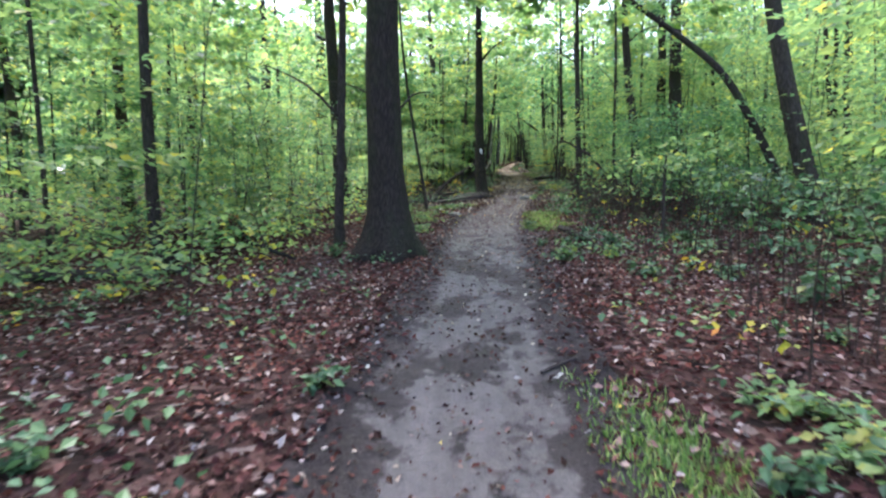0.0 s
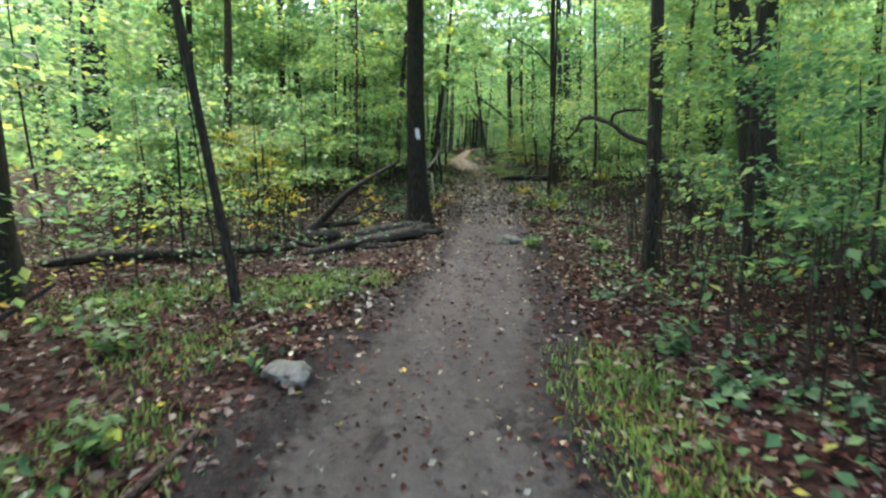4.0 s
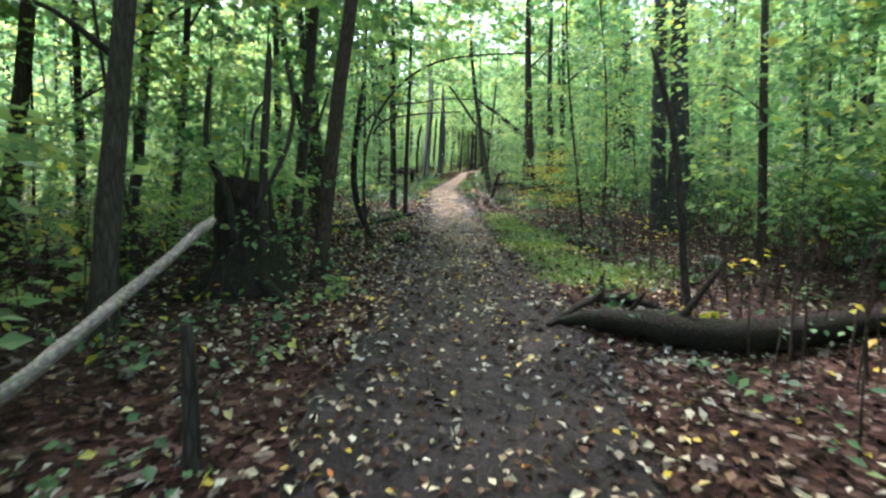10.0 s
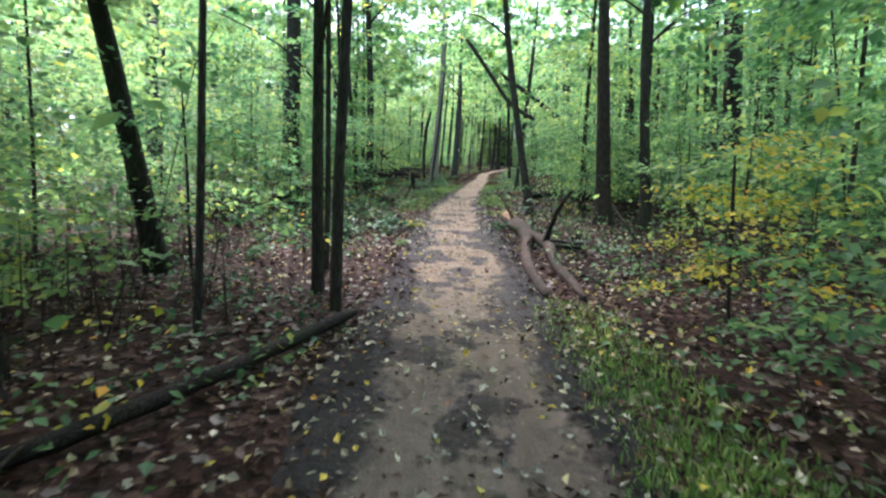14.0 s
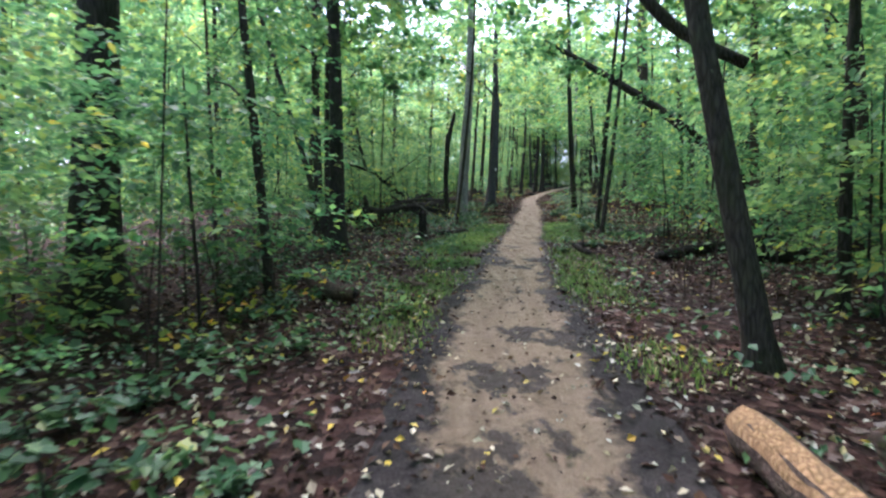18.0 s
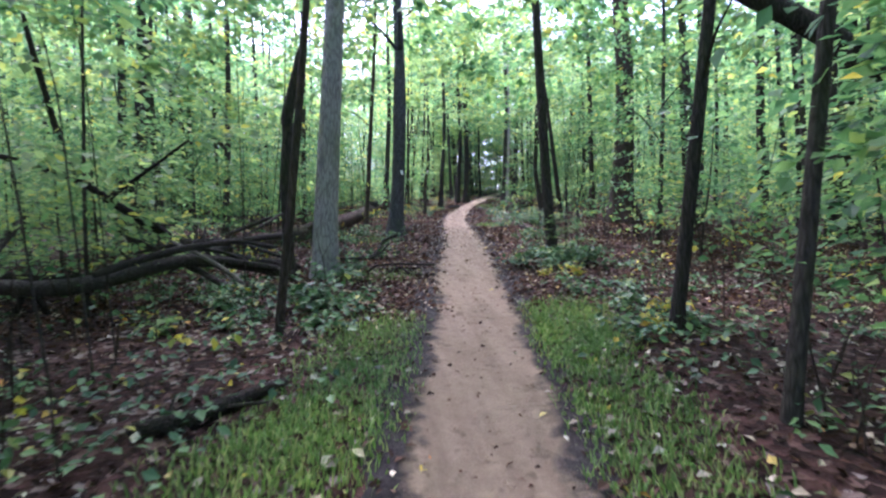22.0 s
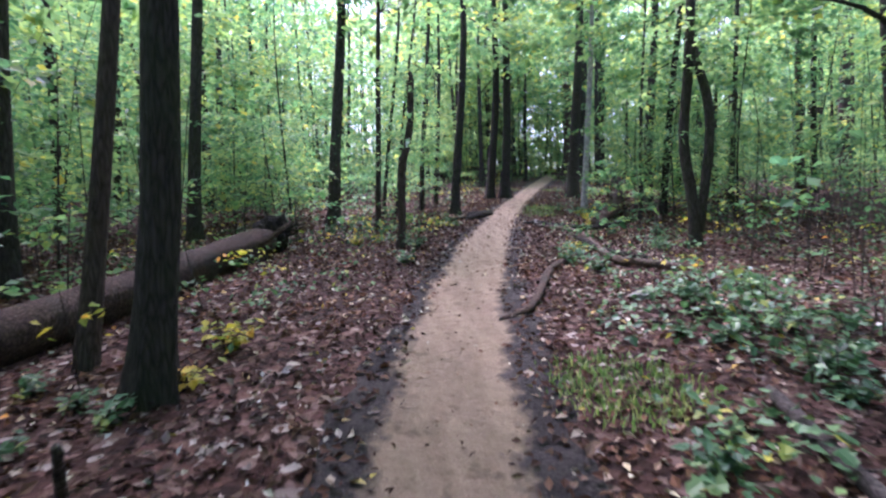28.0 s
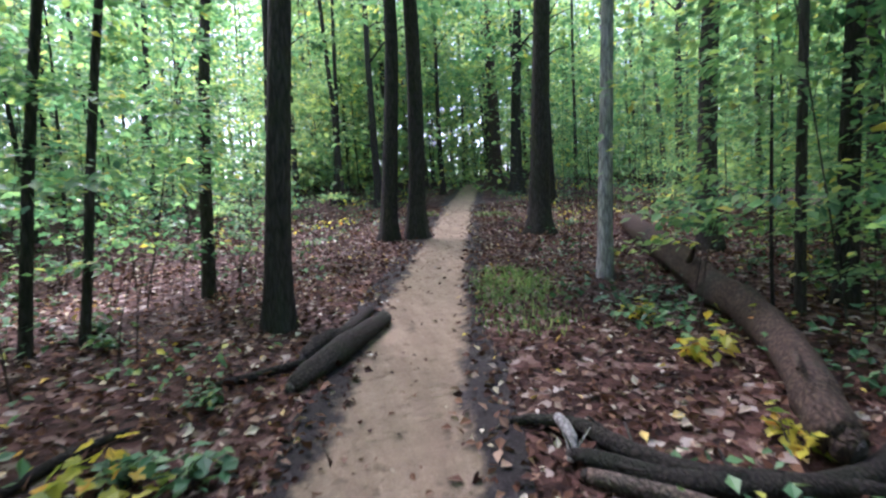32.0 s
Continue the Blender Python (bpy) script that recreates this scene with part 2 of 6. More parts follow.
LOG_ROTTEN = bark("rotten_log_bark", (0.012, 0.009, 0.008), (0.105, 0.070, 0.052), (0.060, 0.056, 0.044), along=0.5)
RAWWOOD = bark("bare_orange_wood", (0.15, 0.085, 0.042), (0.42, 0.265, 0.14), (0.22, 0.15, 0.09))
GREEN = foliage("green_leaves", [(0.0, (0.055, 0.145, 0.075)), (0.45, (0.12, 0.26, 0.13)), (0.8, (0.20, 0.36, 0.16)), (0.97, (0.34, 0.44, 0.13)), (1.0, (0.52, 0.40, 0.07))], 0.58)
LIME = foliage("lime_leaves", [(0.0, (0.115, 0.22, 0.11)), (0.5, (0.22, 0.36, 0.17)), (0.85, (0.33, 0.45, 0.185)), (1.0, (0.55, 0.50, 0.10))], 0.6)
YELLOW = foliage("yellow_leaves", [(0.0, (0.14, 0.22, 0.03)), (0.4, (0.40, 0.40, 0.05)), (0.85, (0.62, 0.48, 0.06)), (1.0, (0.62, 0.25, 0.05))])
PLANT = foliage("low_plant_leaves", [(0.0, (0.03, 0.085, 0.042)), (0.6, (0.075, 0.18, 0.085)), (0.93, (0.15, 0.26, 0.11)), (1.0, (0.38, 0.36, 0.06))], 0.3)
GRASS = foliage("grass", [(0.0, (0.075, 0.155, 0.045)), (0.6, (0.16, 0.30, 0.08)), (1.0, (0.34, 0.40, 0.15))], 0.4)
FALLEN_RED = foliage("fallen_leaves_red", [(0.0, (0.022, 0.009, 0.008)), (0.45, (0.080, 0.027, 0.024)), (0.75, (0.155, 0.065, 0.055)), (0.9, (0.26, 0.18, 0.165)), (1.0, (0.42, 0.38, 0.37))], 0.1, 0.65, 0.12)
FALLEN = foliage("fallen_leaves_brown", [(0.0, (0.018, 0.011, 0.009)), (0.55, (0.066, 0.037, 0.028)), (0.78, (0.13, 0.078, 0.058)), (0.90, (0.36, 0.32, 0.27)), (0.97, (0.52, 0.50, 0.44)), (1.0, (0.55, 0.42, 0.07))], 0.1, 0.65, 0.12)
FALLEN_RUST = foliage("fallen_leaves_rust", [(0.0, (0.024, 0.011, 0.009)), (0.5, (0.084, 0.040, 0.028)), (0.78, (0.160, 0.090, 0.062)), (0.93, (0.27, 0.20, 0.17)), (0.985, (0.50, 0.46, 0.41)), (1.0, (0.55, 0.38, 0.08))], 0.1, 0.65, 0.12)
PALE = foliage("pale_fallen_leaves", [(0.0, (0.20, 0.15, 0.10)), (0.4, (0.42, 0.38, 0.30)), (0.82, (0.62, 0.60, 0.53)), (0.86, (0.60, 0.46, 0.07)), (0.96, (0.66, 0.52, 0.08)), (1.0, (0.50, 0.13, 0.05))], 0.1, 0.5)
FLOOR, DIRT = litter_ground(), trail_surface()
ROCK, PAINT = stone("rock", (0.055, 0.058, 0.05), (0.22, 0.22, 0.195)), stone("white_paint", (0.55, 0.56, 0.56), (0.82, 0.82, 0.82))


TRAIL = ((-6, -0.1, 0.55), (0, 0.05, 0.56), (3, 0.13, 0.56), (6, 0.50, 0.53), (9, 0.75, 0.62), (12, 1.25, 0.66),
         (15, 2.10, 0.50), (18, 2.70, 0.47), (21, 3.22, 0.52), (24, 3.74, 0.51), (27, 4.18, 0.58), (30, 4.52, 0.60),
         (33, 4.75, 0.56), (36, 5.05, 0.53), (39, 5.22, 0.52), (42, 5.39, 0.52), (45, 5.68, 0.54), (48, 6.18, 0.44),
         (51, 6.72, 0.42), (54, 7.35, 0.43), (57, 7.86, 0.47), (60, 8.45, 0.46), (63, 8.88, 0.42), (66, 9.35, 0.40),
         (69, 10.04, 0.41), (72, 10.88, 0.38), (75, 11.80, 0.39), (78, 12.85, 0.40), (84, 15.0, 0.42), (96, 19.5, 0.42))
TY, TX, TW = (np.array(c) for c in zip(*TRAIL))
SLOPE = math.tan(radians(7.5))


def mid(y):
    return np.interp(y, TY, TX)


def rise(y):
    """The hillside: an even climb between two level stretches."""
    y = np.asarray(y, float)
    return SLOPE * (np.clip(y, -15, 110) + 8 * np.tanh(np.minimum(y + 15, 0) / 8) + 8 * np.tanh(np.maximum(y - 110, 0) / 8))


def wave(x, y, k, seed):
    r = np.random.RandomState(seed)
    out = 0
    for _ in range(7):
        a, p, f = r.uniform(0, 6.28), r.uniform(0, 6.28), k * r.uniform(0.6, 1.7)
        out = out + np.sin(f * (np.cos(a) * x + np.sin(a) * y) + p)
    return out / 7


def gz(x, y):
    """Height of the forest floor."""
    x, y = np.asarray(x, float), np.asarray(y, float)
    off = np.abs(x - mid(y))
    calm = np.clip((off - 0.7) / 2.5, 0, 1)
    dip = -0.035 * np.exp(-(off / np.interp(y, TY, TW)) ** 4)
    return rise(y) + calm * (0.10 * wave(x, y, 0.55, 3) + 0.05 * wave(x, y, 2.2, 4)) + dip + 0.012 * wave(x, y, 7, 5) * (0.3 + calm)


def mesh_of(name, verts, faces, smooth=True):
    me = bpy.data.meshes.new(name)
    verts = np.asarray(verts, np.float32)
    if isinstance(faces, np.ndarray):
        n, k = faces.shape
        me.vertices.add(len(verts)), me.loops.add(n * k), me.polygons.add(n)
        me.vertices.foreach_set("co", verts.ravel())
        me.loops.foreach_set("vertex_index", faces.ravel().astype(np.int32))
        me.polygons.foreach_set("loop_start", np.arange(0, n * k, k, dtype=np.int32))
        me.update(calc_edges=True)
    else:
        me.from_pydata(verts.tolist(), [], faces)
    me.polygons.foreach_set("use_smooth", np.full(len(me.polygons), smooth))
    return me


def put(name, me, material, parent=None, at=None, label="", category="", kind="", group=""):
    ob = new(name, me)
    if material and not me.materials:
        me.materials.append(material)
    elif material and me.materials[0] != material:
        ob.material_slots[0].link, ob.material_slots[0].material = "OBJECT", material
    if parent:
        ob.parent = parent
    if at is not None:
        ob.matrix_basis = at
    return tagged(ob, label, category, group, kind)


def empty(name, at, label, category, group="", kind=""):
    ob = new(name)
    ob.matrix_basis = at
    ob.empty_display_size = 0.2
    return tagged(ob, label, category, group, kind)


def tube(points, radii, sides=10, rough=0.0, seed=0):
    """A closed tapering tube along points, as vertices and faces."""
    p, rng = np.array(points, float), np.random.RandomState(seed)
    n = len(p)
    d = np.gradient(p, axis=0)
    d /= np.linalg.norm(d, axis=1)[:, None]
    ref = np.array([0.0, 0.0, 1.0]) if abs(d[:, 2]).mean() < 0.8 else np.array([1.0, 0.0, 0.0])
    a = np.cross(d, ref)
    a /= np.linalg.norm(a, axis=1)[:, None]
    b = np.cross(d, a)
    ang = np.linspace(0, 2 * math.pi, sides, endpoint=False)
    lobes = 1 + rough * (np.sin(ang * 3 + rng.uniform(0, 6)) * 0.5 + np.sin(ang * 5 + rng.uniform(0, 6)) * 0.4)
    r = np.array(radii, float)[:, None] * lobes[None] * (1 + rough * rng.normal(0, 0.35, (n, sides)))
    v = p[:, None] + r[..., None] * (np.cos(ang)[None, :, None] * a[:, None] + np.sin(ang)[None, :, None] * b[:, None])
    v = v.reshape(-1, 3)
    f = [(i * sides + j, i * sides + (j + 1) % sides, (i + 1) * sides + (j + 1) % sides, (i + 1) * sides + j) for i in range(n - 1) for j in range(sides)]
    f += [tuple(range(sides - 1, -1, -1)), tuple((n - 1) * sides + j for j in range(sides))]
    return v, f


def join(pieces):
    vs, fs, o = [], [], 0
    for v, f in pieces:
        vs.append(np.asarray(v, float))
        fs += [tuple(i + o for i in q) for q in f]
        o += len(v)
    return np.concatenate(vs), fs


def bend(points, n=4):
    """A smooth line through a few points."""
    p = np.array(points, float)
    t = np.arange(len(p))
    q = np.linspace(0, len(p) - 1, (len(p) - 1) * n + 1)
    out = []
    for u in q:
        i = min(int(u), len(p) - 2)
        s = u - i
        a, b, c, d = p[max(i - 1, 0)], p[i], p[i + 1], p[min(i + 2, len(p) - 1)]
        out.append(0.5 * (2 * b + (c - a) * s + (2 * a - 5 * b + 4 * c - d) * s * s + (3 * b - a - 3 * c + d) * s ** 3))
    return np.array(out)


def leaves(pos, size, rng, tilt=0.45, wide=0.62, fold=0.12, out=None):
    """Folded leaves with a pointed tip at each place: four corners and two faces a leaf."""
    n = len(pos)
    yaw = rng.uniform(0, 2 * math.pi, n) if out is None else out + rng.normal(0, 0.7, n)
    pit, rol = rng.normal(-0.25, tilt, n), rng.normal(0, tilt, n)
    ax = np.stack([np.cos(yaw) * np.cos(pit), np.sin(yaw) * np.cos(pit), np.sin(pit)], 1)
    sd = np.stack([-np.sin(yaw), np.cos(yaw), np.zeros(n)], 1)
    up = np.cross(ax, sd)
    sd, up = sd * np.cos(rol)[:, None] + up * np.sin(rol)[:, None], up * np.cos(rol)[:, None] - sd * np.sin(rol)[:, None]
    s = (size * rng.uniform(0.65, 1.3, n))[:, None]
    v = np.stack([pos, pos + s * (0.42 * ax + wide / 2 * sd + fold * up), pos + s * ax, pos + s * (0.42 * ax - wide / 2 * sd + fold * up)], 1).reshape(-1, 3)
    i = np.arange(n)[:, None] * 4
    f = np.concatenate([i + [[0, 1, 2]], i + [[0, 2, 3]]]).reshape(-1, 3)
    return v, f


# ---- the hillside and the trail ----
def spread(stops):
    out = [stops[0][0]]
    for (a, step), (b, _) in zip(stops, stops[1:]):
        k = max(1, round((b - a) / step))
        out += [a + (b - a) * (i + 1) / k for i in range(k)]
    return np.array(out)


def sheet(us, ys, height, name):
    u, y = np.meshgrid(us, ys)
    x = u + mid(np.clip(y, -6, 96))
    v = np.stack([x, y, height(x, y, u)], -1).reshape(-1, 3)
    w, h = len(us), len(ys)
    i = (np.arange(h - 1)[:, None] * w + np.arange(w - 1)[None]).reshape(-1, 1)
    return mesh_of(name, v, np.concatenate([i, i + 1, i + w + 1, i + w], 1)), u.ravel(), y.ravel()


side = [(0.9, 0.13), (3.0, 0.3), (9.0, 1.0), (24, 4), (60, 30), (300, 400), (1500, 1)]
right = spread(side)
us = np.concatenate([-right[::-1], np.linspace(-0.9, 0.9, 15)[1:-1], right])
ys = np.concatenate([[-1500, -400, -120, -60, -40, -28, -20, -15, -11, -8], np.arange(-6, 88, 0.3), spread([(88, 1.5), (112, 6), (160, 60), (400, 400), (1600, 1)])])
ground_mesh, _, _ = sheet(us, ys, lambda x, y, u: gz(x, y), "ground")
put("ground", ground_mesh, FLOOR, label="brown forest floor of soil and decaying leaves", category="ground", kind="structure")


def trail_height(x, y, u):
    w = np.interp(y, TY, TW) * 1.75 + 0.16 * wave(x * 0 + np.sign(u) * 9, y, 1.9, 11) + 0.10 * wave(x, y, 6, 12)
    return gz(x, y) + 0.016 * (1 - (np.abs(u) / w) ** 4).clip(-1.2, 1) + 0.010 * wave(x, y, 9, 13) * (np.abs(u) < w)


trail_mesh, tu, ty = sheet(np.linspace(-1.2, 1.2, 41), np.arange(-6, 96, 0.085), trail_height, "trail")
MIRE = ((-6, 0.61), (8, 0.60), (12, 0.40), (19, 0.42), (22, 0.8), (29, 0.85), (31.5, 0.56), (36, 0.59), (48, 0.61), (51, 0.38), (54, 0.22), (96, 0.22))
for key, val in (("across", np.abs(tu) / np.interp(ty, TY, TW)), ("mire", np.interp(ty, *zip(*MIRE)))):
    trail_mesh.attributes.new(key, "FLOAT", "POINT").data.foreach_set("value", val.astype(np.float32))
put("trail", trail_mesh, DIRT, label="narrow trodden trail of pale sand between dark muddy margins", category="trail", kind="structure")


def on(x, y, lift=0.0):
    return float(gz(x, y)) + lift


# ---- fallen leaves, joined: nobody could count them ----
def litter(name, count, y0, y1, mat, label, seed, reach=8.0, keep_off=0.55, size=0.072):
    rng = np.random.RandomState(seed)
    y = rng.uniform(y0, y1, count)
    u = rng.uniform(-1, 1, count)
    u = np.sign(u) * reach * np.abs(u) ** 1.3
    ok = np.abs(u) > keep_off * rng.uniform(0.75, 1.7, count) * np.interp(y, TY, TW) / 0.5
    y, u = y[ok], u[ok]
    x = u + mid(y)
    p = np.stack([x, y, gz(x, y) + rng.uniform(0.012, 0.035, len(x))], 1)
    v, f = leaves(p, size, rng, tilt=0.5, fold=0.16, wide=0.66)
    put(name, mesh_of(name, v, f, False), mat, label=label, category="fallen leaves", kind="stuff")


litter("leaf_litter", 88000, -4, 15, FALLEN_RED, "carpet of curled red-brown fallen leaves", 21, size=0.063)
litter("leaf_litter", 2600, -4, 17, FALLEN_RED, "scraps of leaf trodden into the grey trail", 30, 1.0, 0.0, 0.042)
litter("leaf_litter", 88000, 13, 57, FALLEN, "dark brown fallen leaves with pale ones among them", 22)
litter("leaf_litter", 95000, 54, 84, FALLEN_RUST, "rust-brown fallen leaves with pale ones among them", 23, 8.0, 0.46)
litter("pale_leaf_litter", 4500, 19.5, 44, PALE, "scattered pale and yellow fallen leaves", 24, 3.6, 0.05, 0.062)
litter("pale_leaf_litter", 4200, 40, 84, PALE, "scattered pale and yellow fallen leaves", 26, 4.5, 0.35, 0.055)
litter("pale_leaf_litter", 600, 10, 20, PALE, "a few pale leaves on the forest floor", 29, 3.0, 0.2, 0.055)
litter("pale_leaf_litter", 1900, 21, 36, PALE, "pale leaves scattered on the muddy trail", 27, 1.5, 0.0, 0.06)
litter("leaf_litter", 9000, 18, 33, FALLEN, "dark leaves trodden over the muddy stretch of the trail", 28, 2.2, 0.06, 0.07)
litter("trail_leaf_litter", 4800, -3, 48, FALLEN, "dark bits of leaf trodden into the trail", 25, 1.0, 0.0, 0.045)
litter("trail_leaf_litter", 1700, 48, 84, FALLEN_RUST, "brown bits of leaf trodden into the trail", 31, 1.0, 0.0, 0.045)


# ---- trees ----
def crown_mesh(seed, sprays, reach, low, high, count, size, name="crown"):
    """Flat sprays of leaves on thin twigs round a stem."""
    rng = np.random.RandomState(seed)
    pos, out = [], []
    for k in range(sprays):
        h = low + (high - low) * rng.uniform(0, 1) ** 0.9
        far = reach * (0.25 + 0.75 * rng.uniform() ** 0.6) * (1.15 - 0.55 * abs((h - low) / (high - low) - 0.35))
        a = rng.uniform(0, 2 * math.pi)
        c = np.array([far * math.cos(a), far * math.sin(a), h])
        n = int(count * rng.uniform(0.4, 1.6))
        rad = rng.uniform(0.3, 0.7)
        q = rng.normal(0, 1, (n, 3)) * (rad, rad, 0.07) * 0.62
        q[:, 2] -= 0.22 * (q[:, 0] ** 2 + q[:, 1] ** 2)
        pos.append(c + q), out.append(np.arctan2(q[:, 1] + far * math.sin(a), q[:, 0] + far * math.cos(a)))
    v, f = leaves(np.concatenate(pos), size, rng, 0.38, 0.7, 0.08, np.concatenate(out))
    return mesh_of(name, v, f, False)


SAPLING_CROWNS = [crown_mesh(100 + k, 44, 1.75, 1.0, 6.2, 48, 0.14) for k in range(4)]
LOW_CROWNS = [crown_mesh(120 + k, 24, 1.05, 0.45, 2.7, 50, 0.095) for k in range(3)]
HIGH_CROWNS = [crown_mesh(140 + k, 60, 3.3, 5.2, 14.0, 28, 0.27) for k in range(3)]


def trunk_line(x, y, lx, ly, tall, sway, rng):
    hs = np.concatenate([[-0.25, 0.0, 0.12, 0.3, 0.65], np.linspace(1.3, tall, 9)])
    ph, k = rng.uniform(0, 6.28, 2), rng.uniform(0.5, 0.9)
    sx = sway * (np.sin(k * hs + ph[0]) - math.sin(ph[0])) * np.clip(hs, 0, 1)
    sy = sway * (np.sin(k * hs + ph[1]) - math.sin(ph[1])) * np.clip(hs, 0, 1)
    h = np.clip(hs, 0, None)
    soft = np.where(h < 5, h, 5 + (h - 5) * 0.55)
    return np.stack([lx * soft + sx, ly * soft + sy, hs], 1), hs


COUNT = [0]


def tree(x, y, r, lx=0.0, ly=0.0, bark_mat=None, tall=None, leafy=True, label="", spread_foot=1.0):
    """A standing tree: a flared trunk, a few limbs and a crown."""
    COUNT[0] += 1
    seed = COUNT[0] + 1000
    rng = np.random.RandomState(seed)
    tall = tall or (7.5 + 22 * min(r, 0.3)) * rng.uniform(0.9, 1.1)
    z = on(x, y)
    size_word = "thin" if r < 0.06 else "slender" if r < 0.12 else "tall"
    mat = bark_mat or (BARK if rng.uniform() < 0.86 else BARK_BROWN)
    colour = "grey" if mat is BARK_GREY else "brown" if mat is BARK_BROWN else "dark"
    top = empty("tree", pose(x, y, z), label or f"{size_word} forest tree with {colour} bark and green leaves", "tree", "trees beside the trail")
    line, hs = trunk_line(x, y, lx, ly, tall, min(0.05, 0.012 + 0.25 * r) if r > 0.05 else 0.05, rng)
    flare = 1 + spread_foot * float(np.interp(r, [0.05, 0.12, 0.2, 0.28], [0.2, 0.42, 0.7, 1.05])) * np.exp(-np.clip(hs, 0, None) / (0.16 + 1.1 * r)) * min(1, r / 0.09)
    rad = r * flare * np.interp(np.clip(hs, 0, None) / tall, [0, 0.6, 1], [1.03, 0.66, 0.16])
    sides = 16 if r > 0.09 else 8
    v, f = tube(line, rad, sides, 0.07, seed)
    if r > 0.09:
        turn = np.tile(np.linspace(0, 2 * math.pi, sides, endpoint=False), len(hs))
        low = np.exp(-np.clip(hs, 0, None) / 0.3).repeat(sides)
        k = 1 + 0.22 * low * np.sin(turn * 5 + seed)
        c = line.repeat(sides, 0)
        v = c + (v - c) * k[:, None]
    put("trunk", mesh_of("trunk", v, f), mat, top)
    TREES.append((x, y, top, line, rad))
    if not leafy:
        return top
    for k in range(3 if r < 0.1 else 4):
        i = rng.randint(6, len(hs) - 1) if r < 0.1 else rng.randint(8, len(hs) - 1)
        a, ln = rng.uniform(0, 6.28), rng.uniform(0.8, 1.9) * (0.7 + 3 * r)
        d = np.array([math.cos(a), math.sin(a), 0.0])
        b = line[i]
        pts = bend([b, b + d * ln * 0.45 + (0, 0, ln * 0.35), b + d * ln + (0, 0, ln * 0.5)], 3)
        v, f = tube(pts, np.linspace(rad[i] * 0.42, 0.006, len(pts)), 5, 0.05, seed + k)
        put("limb", mesh_of("limb", v, f), mat, top)
    if r < 0.075 and abs(x - float(mid(y))) > 2.3:
        me, s = SAPLING_CROWNS[seed % 4], min(rng.uniform(0.8, 1.05), (abs(x - float(mid(y))) - 1.4) / 2.7)
    else:
        me, s = HIGH_CROWNS[seed % 3], rng.uniform(0.85, 1.15)
    if me in HIGH_CROWNS and y > 44 and abs(x - float(mid(y))) < 7:
        s *= 0.8
    if me in HIGH_CROWNS and 20 < y < 36 and x < float(mid(y)):
        s *= 0.72
    at = float(np.interp(3.0 if r < 0.075 else 7.0, hs, line[:, 0])), float(np.interp(3.0 if r < 0.075 else 7.0, hs, line[:, 1]))
    put("crown", me, LIME if seed % 3 == 0 or y < 26 else GREEN, top, pose(at[0], at[1], 0, 0, 0, rng.uniform(0, 360)) @ Matrix.Scale(s, 4))
    return top


STANDING, TREES = [], []


def stand(x, y, r, lx=0.0, ly=0.0, **more):
    STANDING.append((x, y))
    return tree(x, y, r, lx, ly, **more)


stand(-5.19, 6.44, 0.034, 0.008, 0.007)
stand(-4.11, 7.02, 0.089, 0.012, 0.007)
stand(-0.83, 7.59, 0.272, 0.020, 0.002, bark_mat=BARK_WET, label="thick dark forest tree with a flared mossy foot beside the trail")
stand(-1.81, 8.58, 0.084, 0.035, 0.007)
stand(7.48, 9.85, 0.181, -0.122, 0.091)
stand(-0.90, 10.66, 0.094, -0.017, -0.004)
stand(-9.87, 11.81, 0.108, -0.047, -0.038)
stand(-7.75, 12.32, 0.140, 0.001, 0.001)
stand(-0.41, 13.74, 0.045, -0.097, -0.023)
stand(-2.89, 14.29, 0.202, -0.005, -0.002)
stand(4.96, 14.31, 0.051, 0.009, -0.004)
stand(4.05, 14.74, 0.09, 0.020, -0.021)
stand(6.48, 16.16, 0.155, -0.053, 0.036)
stand(9.36, 19.78, 0.268, -0.009, 0.004)
stand(1.44, 21.16, 0.037, 0.045, 0.012)
stand(4.95, 21.58, 0.034, 0.020, -0.012)
stand(8.64, 21.69, 0.066, 0.016, -0.012)
stand(0.13, 21.90, 0.033, -0.002, -0.001)
stand(6.28, 21.91, 0.047, -0.001, 0.001)
stand(9.64, 22.16, 0.217, 0.007, -0.007)
stand(-3.27, 22.64, 0.117, 0.032, 0.019)
stand(-4.53, 23.75, 0.111, 0.043, 0.015)
stand(6.00, 24.36, 0.093, -0.014, 0.010)
stand(-0.64, 24.77, 0.046, 0.005, 0.002)
stand(-6.26, 26.05, 0.076, 0.069, 0.041)
stand(-0.72, 26.39, 0.038, 0.043, 0.015)
stand(-0.00, 26.54, 0.079, 0.024, 0.013)
stand(11.87, 26.90, 0.124, -0.005, 0.005)
stand(1.12, 27.07, 0.096, 0.083, 0.027)
stand(-6.32, 27.34, 0.340, 0.012, 0.003)
stand(10.03, 28.14, 0.056, -0.012, 0.011)
stand(2.56, 29.12, 0.094, 0.132, 0.0, bark_mat=BARK_BROWN)
stand(-9.81, 29.02, 0.340, -0.005, -0.002)
stand(-3.18, 29.51, 0.137, -0.012, -0.006)
stand(8.82, 29.62, 0.065, -0.013, 0.008)
stand(-4.47, 30.05, 0.101, 0.072, 0.025)
stand(-2.52, 30.14, 0.141, -0.041, -0.005)
stand(-2.08, 30.61, 0.116, 0.071, 0.015)
stand(1.90, 31.00, 0.090, 0.080, 0.010)
stand(0.04, 31.01, 0.066, 0.065, 0.011)
stand(14.40, 31.17, 0.148, -0.018, 0.019)
stand(-0.67, 31.18, 0.089, 0.084, 0.019)
